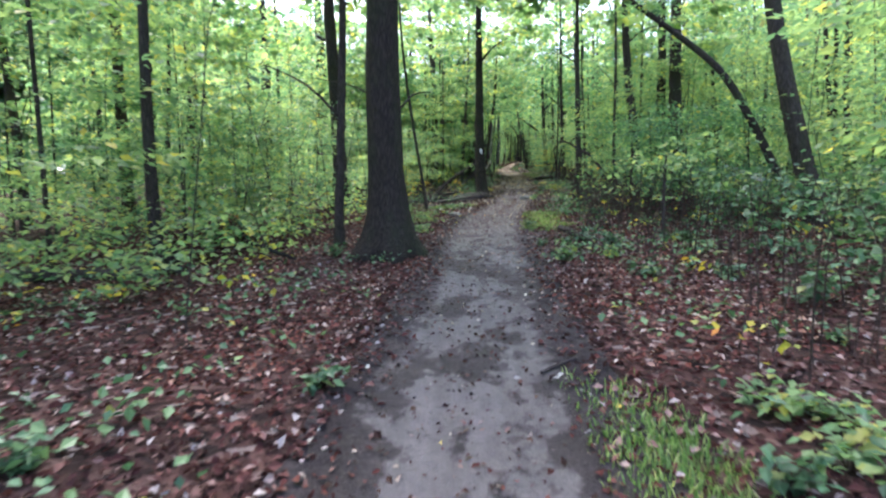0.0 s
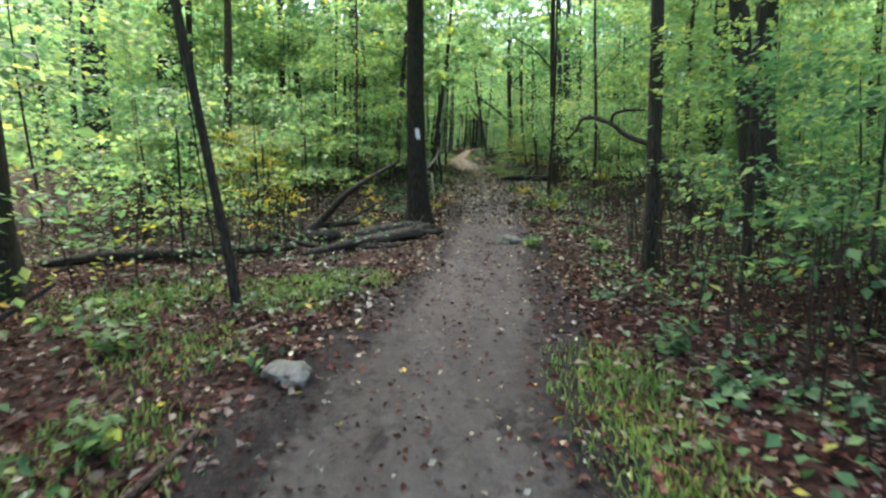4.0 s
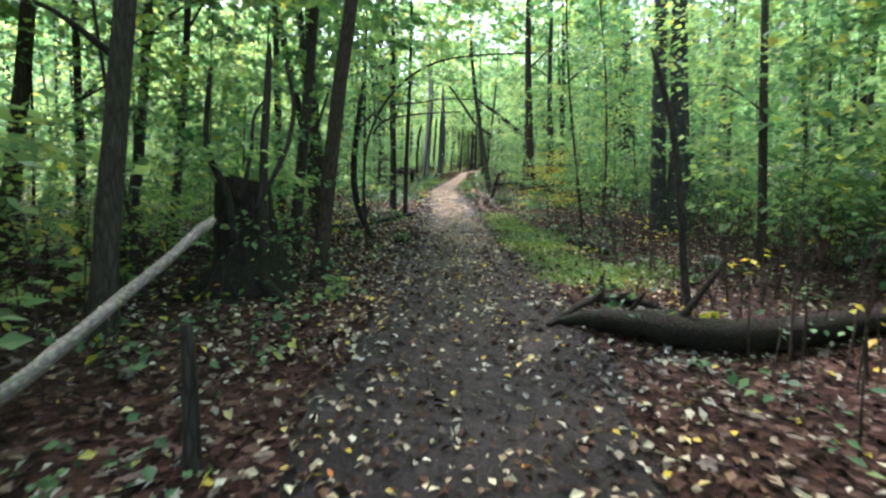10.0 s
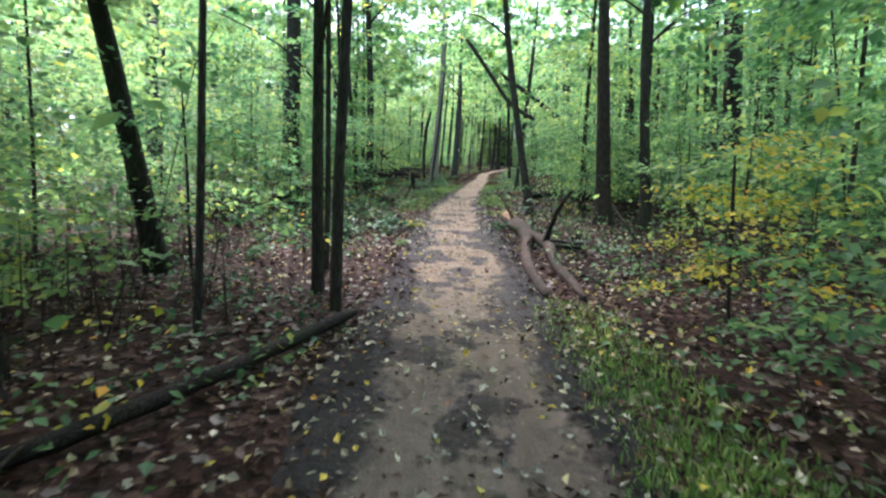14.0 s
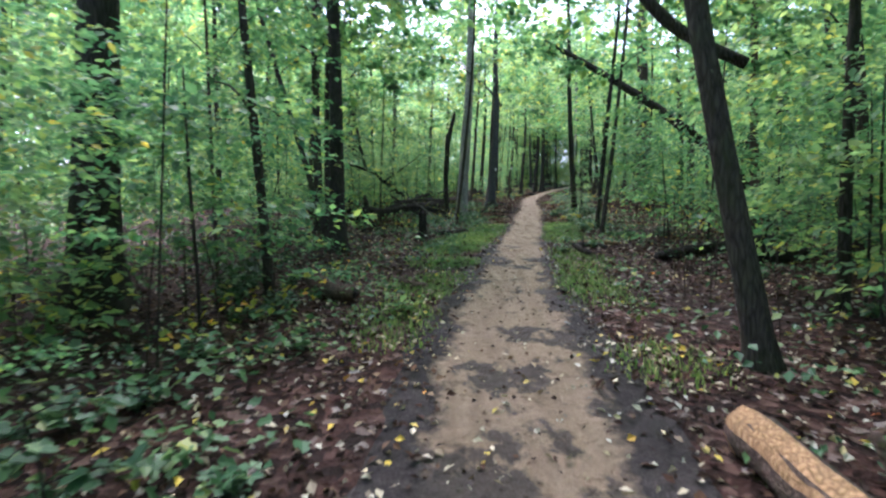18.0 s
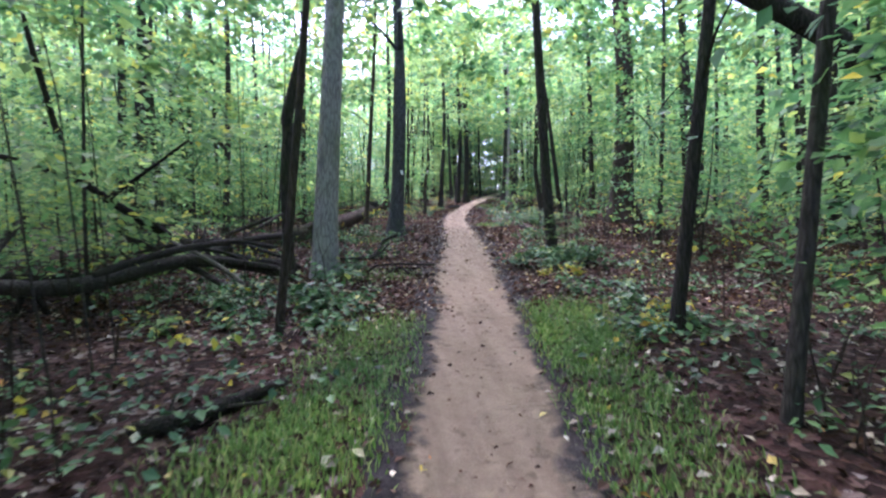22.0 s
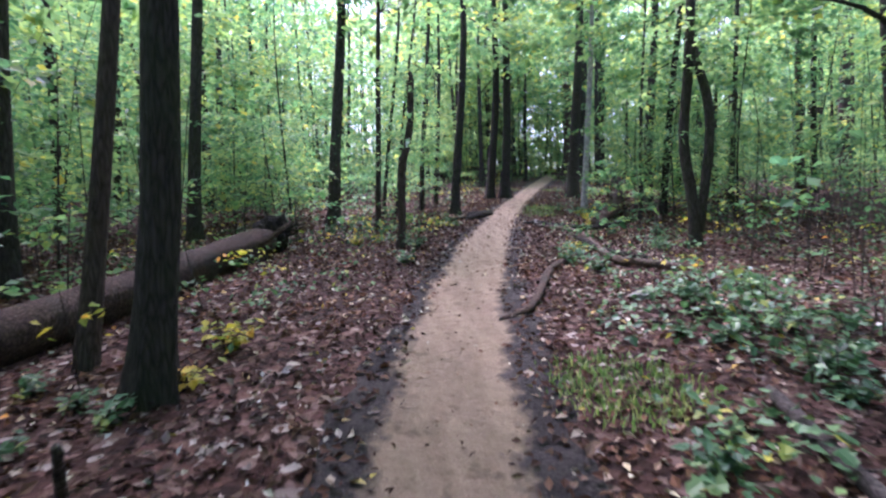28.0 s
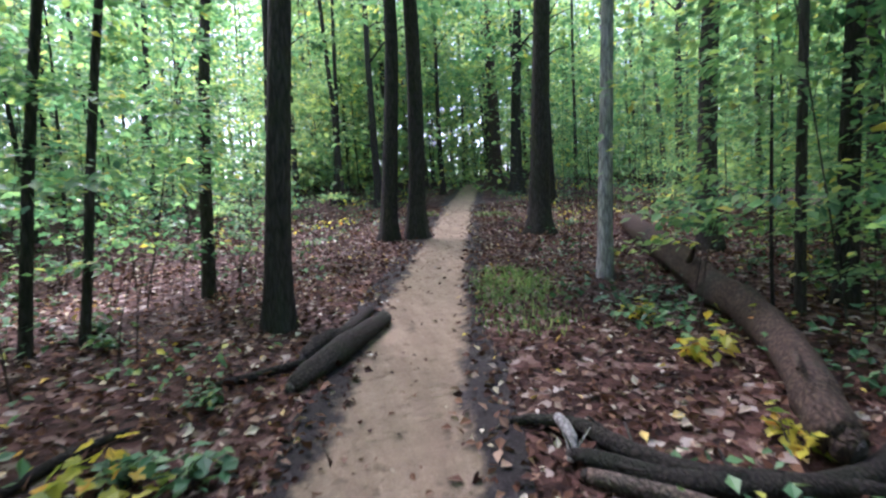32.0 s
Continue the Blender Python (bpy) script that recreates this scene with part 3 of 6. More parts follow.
stand(-1.53, 31.40, 0.067, -0.002, -0.001)
stand(-1.15, 31.60, 0.081, 0.044, 0.018)
stand(8.97, 32.78, 0.145, -0.016, 0.003, bark_mat=BARK_SLATE, label="slate-grey stem of a twin forest tree")
stand(9.27, 32.66, 0.195, 0.004, 0.003, bark_mat=BARK_SLATE, label="thick slate-grey stem of a twin forest tree")
stand(7.88, 33.00, 0.026, -0.031, 0.027)
stand(7.45, 33.14, 0.029, -0.049, 0.036)
stand(2.01, 33.68, 0.115, -0.043, -0.019)
stand(1.81, 34.06, 0.091, -0.058, -0.012)
stand(2.73, 35.00, 0.035, 0.049, 0.011)
stand(0.75, 35.46, 0.092, -0.025, -0.007)
stand(3.77, 35.55, 0.054, 0.027, 0.002)
stand(3.49, 36.18, 0.064, -0.012, -0.008)
stand(1.43, 37.09, 0.120, -0.205, -0.067)
stand(3.40, 37.20, 0.038, 0.029, 0.014)
stand(9.34, 41.09, 0.109, -0.014, 0.008)
stand(2.94, 41.41, 0.043, -0.011, -0.003)
stand(8.76, 41.96, 0.159, -0.013, 0.006)
stand(7.41, 43.30, 0.097, -0.129, 0.063)
stand(10.92, 44.63, 0.124, -0.004, 0.002)
stand(9.21, 44.83, 0.063, 0.032, -0.021)
stand(2.88, 45.46, 0.062, -0.055, -0.033)
stand(1.76, 46.56, 0.027, -0.050, -0.035)
stand(14.85, 46.84, 0.315, -0.014, 0.011)
stand(-3.85, 47.83, 0.222, 0.001, 0.001)
stand(12.04, 47.97, 0.093, -0.027, 0.020)
stand(18.59, 50.39, 0.209, 0.027, -0.016)
stand(8.62, 51.22, 0.052, 0.125, 0.0)
stand(21.15, 51.18, 0.263, -0.032, 0.024)
stand(12.37, 51.49, 0.102, -0.010, 0.007)
stand(2.44, 51.78, 0.086, -0.014, -0.008)
stand(2.08, 51.93, 0.076, 0.006, 0.004)
stand(-0.90, 52.57, 0.083, -0.002, -0.001)
stand(9.01, 52.92, 0.063, 0.093, -0.098)
stand(5.28, 53.74, 0.045, 0.11, 0.0)
stand(19.14, 55.04, 0.170, -0.014, 0.009)
stand(5.53, 56.72, 0.182, 0.050, 0.001, bark_mat=BARK_PALE, spread_foot=0.3, label="tall tree with pale grey ridged bark beside fallen branches")
stand(0.38, 56.88, 0.178, 0.051, 0.026)
stand(16.52, 59.12, 0.092, -0.020, 0.017)
stand(12.83, 59.17, 0.053, 0.030, -0.022)
stand(18.21, 59.58, 0.209, 0.015, -0.015)
stand(7.00, 61.92, 0.177, 0.048, 0.022, bark_mat=BARK_SLATE)
stand(0.57, 62.37, 0.121, 0.028, 0.009)
stand(0.91, 62.84, 0.111, -0.032, -0.015)
stand(13.99, 62.93, 0.301, 0.016, -0.010)
stand(-0.20, 63.18, 0.124, 0.018, 0.010)
stand(2.41, 63.27, 0.091, 0.036, 0.012)
stand(19.34, 63.45, 0.151, 0.022, -0.022)
stand(16.90, 63.97, 0.106, 0.010, -0.010)
stand(12.49, 64.01, 0.076, -0.074, 0.051)
stand(7.08, 64.20, 0.123, 0.075, 0.020)
stand(6.26, 64.90, 0.079, 0.098, 0.060)
stand(14.08, 65.04, 0.093, -0.006, 0.005)
stand(4.12, 67.14, 0.093, 0.033, 0.024)
stand(4.90, 70.52, 0.115, 0.045, 0.018)
stand(8.24, 71.44, 0.058, 0.046, 0.010)
stand(7.27, 72.00, 0.126, 0.052, 0.010)
stand(14.53, 72.64, 0.044, 0.016, -0.019)
stand(21.48, 72.83, 0.135, -0.031, 0.028)
stand(15.11, 72.68, 0.089, 0.10, 0.0)
stand(8.29, 73.75, 0.048, 0.090, 0.043)
stand(-1.62, 73.89, 0.250, 0.019, 0.004)
stand(10.14, 73.91, 0.113, 0.055, 0.004)
stand(8.60, 73.98, 0.042, 0.131, 0.051)
stand(18.09, 74.50, 0.084, 0.023, -0.022)
stand(13.82, 74.51, 0.088, 0.036, -0.023, bark_mat=BARK_GREY)
stand(15.99, 75.21, 0.134, 0.027, -0.014)
stand(9.32, 75.37, 0.070, 0.063, 0.011)
stand(9.87, 77.29, 0.073, 0.042, -0.002)
stand(22.79, 77.56, 0.133, -0.018, 0.013)
stand(19.92, 77.99, 0.061, 0.017, -0.018)
stand(14.71, 78.02, 0.183, 0.035, -0.017)
stand(11.88, 78.38, 0.145, 0.043, -0.007)
stand(12.40, 78.41, 0.159, 0.033, -0.007)
stand(18.83, 78.58, 0.113, 0.076, -0.068)
stand(28.50, 81.85, 0.328, -0.018, 0.017)
stand(-0.48, 82.41, 0.226, 0.019, 0.003)
stand(40.99, 83.28, 0.273, 0.008, -0.009)
stand(22.86, 83.81, 0.136, 0.026, -0.022)
stand(18.28, 87.16, 0.216, 0.049, -0.021)
stand(15.85, 88.93, 0.103, 0.005, -0.001)
stand(33.03, 89.59, 0.274, -0.023, 0.020)
stand(18.89, 91.00, 0.282, 0.017, -0.005)
stand(15.82, 93.46, 0.277, 0.016, -0.004)
stand(13.83, 95.12, 0.289, -0.050, 0.007)
stand(1.45, 17.96, 0.168, -0.006, 0.0, bark_mat=BARK_WET, label="thick dark tree beside the trail with a painted white blaze")
stand(-0.33, 27.00, 0.19, 0.0, 0.01)
stand(9.58, 57.45, 0.095, -0.028, 0.0)
stand(1.10, 45.00, 0.235, 0.0, 0.0, label="tall straight forest tree with dark bark")
stand(2.95, 48.95, 0.145, -0.03, 0.0)
stand(2.78, 49.03, 0.055, -0.27, 0.0)
stand(1.75, 52.40, 0.120, 0.0, 0.0)
for back_x, back_y, back_r in ((12.6, 84.5, 0.12), (17.6, 83.0, 0.10), (13.6, 88.5, 0.14), (19.2, 86.6, 0.12), (14.4, 92.0, 0.11), (21.0, 90.5, 0.13), (16.6, 95.0, 0.12), (10.2, 87.0, 0.10)):
    stand(back_x, back_y, back_r)


# ---- saplings of the understorey, off the trail ----
def sapling(x, y, me, mat, s, seed):
    rng = np.random.RandomState(seed)
    if me in SAPLING_CROWNS and abs(x - float(mid(y))) < 3.2:
        me = LOW_CROWNS[seed % 3]
    s = min(s, max(0.45, abs(x - float(mid(y))) - 1.4) / (2.7 if me in SAPLING_CROWNS else 1.5))
    top = empty("sapling", pose(x, y, on(x, y), 0, 0, rng.uniform(0, 360)), "young understorey sapling with sprays of green leaves", "sapling", "understorey saplings")
    tall = 5.4 if me in SAPLING_CROWNS else 2.4
    line, hs = trunk_line(0, 0, rng.normal(0, 0.04), rng.normal(0, 0.04), tall * s, 0.06, rng)
    v, f = tube(line, np.linspace(0.013, 0.004, len(line)) * (1 + tall / 4), 6, 0.05, seed)
    put("stem", mesh_of("stem", v, f), BARK, top)
    put("crown", me, mat, top, Matrix.Scale(s, 4))


rng = np.random.RandomState(77)
made = 0
while made < 275:
    y = rng.uniform(2, 100)
    off = rng.choice((-1, 1)) * (2.7 + 19 * rng.uniform() ** 1.25)
    x = float(mid(y)) + off
    if y < 10 and abs(off) < 4.8:
        continue
    near = abs(off) < 6
    if near and (rng.uniform() < 0.35 or min((x - a) ** 2 + (y - b) ** 2 for a, b in STANDING) < 0.5):
        continue
    if y > 36 and abs(off) < 8.5 and not (off < 0 and y > 60) and rng.uniform() < (0.6 if y > 46 else 0.2):
        continue
    low = near and rng.uniform() < 0.55 or rng.uniform() < 0.25
    me = LOW_CROWNS[made % 3] if low else SAPLING_CROWNS[made % 4]
    sapling(x, y, me, LIME if y < 26 else (GREEN, GREEN, LIME, GREEN, LIME)[made % 5], rng.uniform(0.8, 1.25), 3000 + made)
    made += 1


# ---- the woods farther off, joined ----
def far_woods(name, seed, count, inner, outer, y0, y1, clumps, size, top=11.5, mat=None, stems_too=True, sides=(-1, 1)):
    rng = np.random.RandomState(seed)
    stems, pos = [], []
    for k in range(count):
        y = rng.uniform(y0, y1)
        x = float(mid(np.clip(y, -6, 96))) + rng.choice(sides) * rng.uniform(inner, outer)
        z = on(x, y)
        r, tall = rng.uniform(0.03, 0.17), rng.uniform(8, 15)
        if stems_too:
            line, hs = trunk_line(0, 0, rng.normal(0, 0.03), rng.normal(0, 0.03), tall, 0.05, rng)
            stems.append(tube(line[[0, 1, 4, 6, 8, 10, 13]] + (x, y, z), np.linspace(r, r * 0.3, 7), 6, 0.04, seed + k))
        for _ in range(clumps):
            c = np.array([x, y, z]) + (rng.normal(0, 1.9), rng.normal(0, 1.9), 0.35 + top * rng.uniform() ** 1.1)
            w = rng.uniform(0.5, 1.25)
            q = rng.normal(0, 1, (36, 3)) * (w, w, 0.11)
            q[:, 2] -= 0.12 * (q[:, 0] ** 2 + q[:, 1] ** 2)
            pos.append(c + q)
    if stems_too:
        put(name + "_trunks", mesh_of("trunks", *join(stems)), BARK, label="dark trunks of the woods farther off", category="woods", kind="stuff")
    pos = np.concatenate(pos)
    off = np.abs(pos[:, 0] - mid(np.clip(pos[:, 1], -6, 96)))
    pos = pos[(off > 3.4) | (pos[:, 2] - rise(pos[:, 1]) > 6) | (pos[:, 1] > 84)]
    v, f = leaves(pos, size, rng, 0.42, 0.72, 0.08)
    put(name + "_foliage", mesh_of("foliage", v, f, False), mat or LIME, label="green foliage of the woods farther off", category="foliage", kind="stuff")


far_woods("far_woods", 501, 110, 10, 26, -8, 45, 19, 0.20, 11.5)
far_woods("far_woods", 507, 130, 9, 26, 42, 112, 19, 0.20, 11.5, GREEN)
far_woods("far_woods", 503, 170, 24, 46, -15, 122, 22, 0.60, 20, GREEN)
far_woods("far_woods", 502, 130, 1.4, 26, 86, 108, 17, 0.20, 12)
far_woods("far_woods", 505, 65, 0.2, 10, 95, 110, 26, 0.27, 16)
far_woods("far_woods", 504, 130, 0, 50, 112, 140, 22, 0.60, 22, GREEN)
far_woods("far_woods", 506, 260, 44, 64, -25, 135, 19, 1.6, 26, GREEN, False)
far_woods("far_woods", 508, 34, 8.5, 18, 66, 86, 18, 0.19, 8, GREEN, sides=(-1,))
far_woods("far_woods", 509, 64, 5.5, 16, 26, 62, 22, 0.20, 12, GREEN, sides=(1,))


def canopy(count, y0, y1, half, low, high, size, mat, seed):
    """Leafy boughs that close over the trail, joined."""
    rng = np.random.RandomState(seed)
    y, u = rng.uniform(y0, y1, count), rng.uniform(-half, half, count)
    x = u + mid(np.clip(y, -6, 96))
    c = np.stack([x, y, rise(y) + rng.uniform(low, high, count)], 1).repeat(24, 0)
    q = rng.normal(0, 1, (len(c), 3)) * (0.8, 0.8, 0.10)
    q[:, 2] -= 0.15 * (q[:, 0] ** 2 + q[:, 1] ** 2)
    put("canopy", mesh_of("canopy", *leaves(c + q, size, rng, 0.4, 0.7, 0.08), False), mat, label="green leafy boughs closing over the trail", category="foliage", kind="stuff")


canopy(230, 8, 50, 5.0, 8.5, 14.0, 0.27, LIME, 521)
canopy(170, 34, 64, 7.0, 6.0, 10.0, 0.24, GREEN, 523)
canopy(260, 48, 100, 5.0, 9.0, 15.0, 0.27, LIME, 522)


# ---- dead wood, rocks, stumps, plants ----
LOGS = {}


def lying(name, label, mat, points, radii):
    """Dead wood on the ground: points are x, y and height over the forest floor."""
    line = [(x, y, on(x, y) + max(h, 0.6 * r)) for (x, y, h), r in zip(points, radii)]
    seed = int(abs(points[0][0] * 131 + points[0][1] * 17)) % 9999
    rng = np.random.RandomState(seed)
    pts = bend(line, 6)
    big = max(radii)
    pts[1:-1] += rng.normal(0, 0.07 * big, (len(pts) - 2, 3)) * (1, 1, 0.5)
    rad = np.interp(np.linspace(0, 1, len(pts)), np.linspace(0, 1, len(radii)), radii)
    rad = rad * rng.uniform(0.96, 1.04, len(rad))
    rad[[0, -1]] *= 0.78
    x, y, z = line[0]
    top = empty(name, pose(x, y, on(x, y)), label, name.replace("_", " "))
    base = np.array([x, y, on(x, y)])
    v, f = tube(pts - base, rad, 14 if big > 0.08 else 8, 0.10, seed)
    mat = {BARK: LOG_DARK, BARK_BROWN: LOG_BROWN}.get(mat, mat)
    LOGS[top] = (pts - base, rad)
    put("wood", mesh_of("wood", v, f), mat, top)
    if big > 0.045:
        for end, way in ((0, -1), (-1, 1)):
            d = pts[end] - pts[end - way]
            d = d / np.linalg.norm(d)
            v, f = tube([pts[end] - base + d * 0.001, pts[end] - base + d * 0.012, pts[end] - base + d * 0.03], np.array([0.94, 0.8, 0.35]) * rad[end], 12, 0.12, seed + 3)
            put("broken_end", mesh_of("broken_end", v, f), DEADWOOD, top)
    if big > 0.03 and name != "root":
        for k in range(2 if name == "fallen_log" else 3):
            i = rng.randint(2, len(pts) - 2)
            d = rng.normal(0, 1, 3)
            d[2] = abs(d[2]) * 0.7
            d = d / np.linalg.norm(d) * rng.uniform(2.2, 5.0) * rad[i]
            b = pts[i] - base
            v, f = tube(bend([b, b + d * 0.6, b + d * 1.3 + rng.normal(0, 0.2 * big, 3)], 2), np.linspace(rad[i] * 0.32, rad[i] * 0.12, 5), 6, 0.1, seed + 9 + k)
            put("branch_stub", mesh_of("branch_stub", v, f), mat, top)
    return top


def bare_end(top, part_of=0.22):
    """Bark gone from the first stretch of a log, down to bright wood."""
    pts, rad = LOGS[top]
    n = max(4, int(len(pts) * part_of))
    v, f = tube(pts[:n] + (0, 0, 0.012), rad[:n] * np.linspace(1.02, 0.97, n), 12, 0.13, 77)
    put("bare_wood", mesh_of("bare_wood", v, f), RAWWOOD, top, label="bright orange bare wood where bark is gone")


LAST = [None]


def stem(name, label, mat, x, y, points, radii):
    """A bent stem; points are heights over its foot. A limb belongs to the stem before it."""
    z = SLOPE * y
    line = bend([(a - x, b - y, h) for a, b, h in points], 5)
    rad = np.interp(np.linspace(0, 1, len(line)), np.linspace(0, 1, len(radii)), radii)
    seed = int(abs(points[-1][0] * 71 + points[-1][1] * 13)) % 9999
    rng = np.random.RandomState(seed)
    lift = on(x, y) - z
    if name == "limb":
        top = LAST[0]
        if (top.location - Vector((x, y, on(x, y)))).length > 0.5:
            top = min(TREES, key=lambda q: (q[0] - x) ** 2 + (q[1] - y) ** 2)[2]
        line = line + np.array([x - top.location.x, y - top.location.y, lift + z - top.location.z])
        v, f = tube(line, rad, 8, 0.06, seed)
        put("limb", mesh_of("limb", v, f), mat, top)
    else:
        top = empty(name, pose(x, y, on(x, y)), label, name.replace("_", " "))
        LAST[0] = top
        line[0, 2] = -0.15
        rise_to = line[-1] + (line[-1] - line[-2]) * 4
        more = np.linspace(line[-1], rise_to, 5)[1:] if "tree" in name and line[-1, 2] > 2 and line[-1, 2] - line[-4, 2] > 0.15 else np.zeros((0, 3))
        full = np.concatenate([line, more])
        frad = np.concatenate([rad, np.linspace(rad[-1] * 0.9, rad[-1] * 0.4, len(more))])
        frad[:3] *= (1.3, 1.15, 1.05)
        v, f = tube(full, frad, 10, 0.07, seed)
        put("trunk" if "tree" in name else "wood", mesh_of("trunk", v, f), mat, top)
        TREES.append((x, y, top, full, frad))
    if "dead" in label or "stump" in label or "mossy" in label or name in ("post", "dead_branch", "dead_tree"):
        return
    n = len(line)
    pos = [line[rng.randint(n // 2, n)] + np.array([rng.normal(0, 0.3), rng.normal(0, 0.3), rng.uniform(-0.1, 0.5)]) + rng.normal(0, 1, (26, 3)) * (0.28, 0.28, 0.06) for _ in range(12)]
    pos = np.concatenate(pos)
    here = pos + np.array(top.location)
    pos = pos[(np.abs(here[:, 0] - mid(here[:, 1])) > 1.0) | (here[:, 2] - rise(here[:, 1]) > 2.7)]
    if not len(pos):
        return
    v, f = leaves(pos, 0.11, rng, 0.4, 0.7, 0.08)
    put("foliage", mesh_of("foliage", v, f, False), LIME, top)


def rock(x, y, r, label):
    bm = bmesh.new()
    bmesh.ops.create_icosphere(bm, subdivisions=3, radius=1)
    rng = np.random.RandomState(int(x * 37 + y * 11) % 9999)
    ph = rng.uniform(0, 9, 3)
    for v in bm.verts:
        k = 1 + 0.34 * noise.noise(v.co * 1.3 + Vector(ph)) + 0.12 * noise.noise(v.co * 3.2 + Vector(ph)) + 0.05 * noise.noise(v.co * 8 + Vector(ph))
        k = k - 0.16 * abs(noise.noise(v.co * 2.2 + Vector(ph) * 2)) + 0.10 * math.floor(3 * noise.noise(v.co * 1.6 - Vector(ph))) / 3
        v.co = Vector((v.co.x * r * k, v.co.y * r * 0.8 * k, max(v.co.z, -0.35) * r * 0.5 * k))
    me = bpy.data.meshes.new("rock")
    bm.to_mesh(me)
    bm.free()
    put("rock", me, ROCK, None, pose(x, y, on(x, y) + 0.1 * r, rng.uniform(-8, 8), rng.uniform(-8, 8), rng.uniform(0, 360)), label, "rock")


def stump(x, y, r, tall, label):
    rng = np.random.RandomState(int(x * 31 + y * 7) % 9999)
    top = empty("stump", pose(x, y, on(x, y)), label, "stump")
    hs = np.concatenate([[-0.1, 0.0, 0.08, 0.2], np.linspace(0.35, 1.0, 7)]) * tall
    line = np.stack([0.05 * r * np.sin(hs * 5), 0.05 * r * np.cos(hs * 4), hs], 1)
    v, f = tube(line, r * (0.74 + 0.8 * np.exp(-np.clip(hs, 0, None) / (0.22 * tall))), 22, 0.13, 5)
    spires = np.array([0.5 * math.sin(3 * q * 0.2856 + 1) + 0.5 * math.sin(5 * q * 0.2856) for q in range(22)])
    v[-22:, 2] += (0.16 * spires + rng.uniform(-0.12, 0.08, 22)) * tall
    v[-44:-22, 2] += (0.06 * spires + rng.uniform(-0.05, 0.03, 22)) * tall
    put("wood", mesh_of("wood", v, f), BARK_WET, top)
    for k in range(5):
        a = k * 1.26 + rng.uniform(-0.3, 0.3)
        d = np.array([math.cos(a), math.sin(a), 0])
        v, f = tube(bend([d * r * 0.7 + (0, 0, 0.16 * tall), d * r * 1.5 + (0, 0, 0.04), d * r * rng.uniform(2.0, 2.8) + (0, 0, -0.05)], 3), np.linspace(0.26 * r, 0.08 * r, 7), 8, 0.1, k)
        put("root", mesh_of("root", v, f), BARK_WET, top)


def stump_end(x, y, r):
    """The torn root end of a fallen trunk."""
    rng = np.random.RandomState(91)
    top = empty("root_plate", pose(x, y, on(x, y)), "dark torn root end of a large fallen trunk", "root plate")
    bm = bmesh.new()
    bmesh.ops.create_icosphere(bm, subdivisions=3, radius=1)
    for v in bm.verts:
        k = r * (1.15 + 0.5 * noise.noise(v.co * 1.7) + 0.25 * noise.noise(v.co * 5))
        v.co = Vector((v.co.x * k * 1.1, v.co.y * k * 0.8, v.co.z * k * 1.15 + r))
    me = bpy.data.meshes.new("wood")
    bm.to_mesh(me)
    bm.free()
    put("wood", me, LOG_DARK, top)
    for k in range(9):
        a, up = rng.uniform(-0.9, 2.4), rng.uniform(-0.25, 0.9)
        d = np.array([math.cos(a), math.sin(a), up])
        c = np.array([0, 0, r])
        v, f = tube(bend([c + d * r * 0.7, c + d * r * 1.3 + rng.normal(0, 0.04, 3), c + d * r * rng.uniform(1.5, 2.2) + rng.normal(0, 0.07, 3)], 3), np.linspace(0.035, 0.006, 7), 6, 0.1, k)
        put("root", mesh_of("root", v, f), LOG_DARK, top)


def plant_mesh(seed, stems, tall, size, spreadout):
    rng = np.random.RandomState(seed)
    pos, out, tubes = [], [], []
    for k in range(stems):
        a = rng.uniform(0, 6.28)
        d = np.array([math.cos(a), math.sin(a), 0])
        h = tall * rng.uniform(0.5, 1.1)
        tip = d * spreadout * rng.uniform(0.2, 1) + (0, 0, h)
        tubes.append(tube(bend([(0, 0, -0.02), tip * (0.35, 0.35, 0.6), tip], 2), np.linspace(0.004, 0.0015, 5), 4))
        n = rng.randint(5, 10)
        s = rng.uniform(0.35, 1.0, n)[:, None]
        pos.append(tip * s + rng.normal(0, 0.25 * size, (n, 3))), out.append(rng.uniform(0, 6.28, n))
    v, f = leaves(np.concatenate(pos), size, rng, 0.35, 0.72, 0.09, np.concatenate(out))
    return mesh_of("foliage", v, f, False), mesh_of("stalks", *join(tubes))


PLANTS = [plant_mesh(300 + k, 9, 0.20, 0.085, 0.25) for k in range(5)]
TALL_PLANTS = [plant_mesh(320 + k, 16, 0.45, 0.105, 0.42) for k in range(3)]


def plant(x, y, kind):
    if abs(x - float(mid(y))) < 1.15 * float(np.interp(y, TY, TW)):
        return
    seed = int(abs(x * 911 + y * 317)) % 9999
    rng = np.random.RandomState(seed)
    fol, stalk = TALL_PLANTS[seed % 3] if kind in "GY" else PLANTS[seed % 5]
    mat, word = {"g": (PLANT, "green"), "G": (PLANT, "green"), "l": (LIME, "light green"), "y": (YELLOW, "yellowing"), "Y": (YELLOW, "yellow-green")}[kind]
    label = f"{'bushy' if kind in 'GY' else 'low'} {word} leafy plant growing on the forest floor"
    top = empty("plant", pose(x, y, on(x, y), 0, 0, rng.uniform(0, 360)) @ Matrix.Scale(rng.uniform(0.65, 1.15), 4), label, "plant", "low plants of the forest floor")
    ob = new("foliage", fol)
    ob.parent = top
    if not fol.materials:
        fol.materials.append(PLANT)
    ob.material_slots[0].link, ob.material_slots[0].material = "OBJECT", mat
    put("stem", stalk, BARK_BROWN, top)


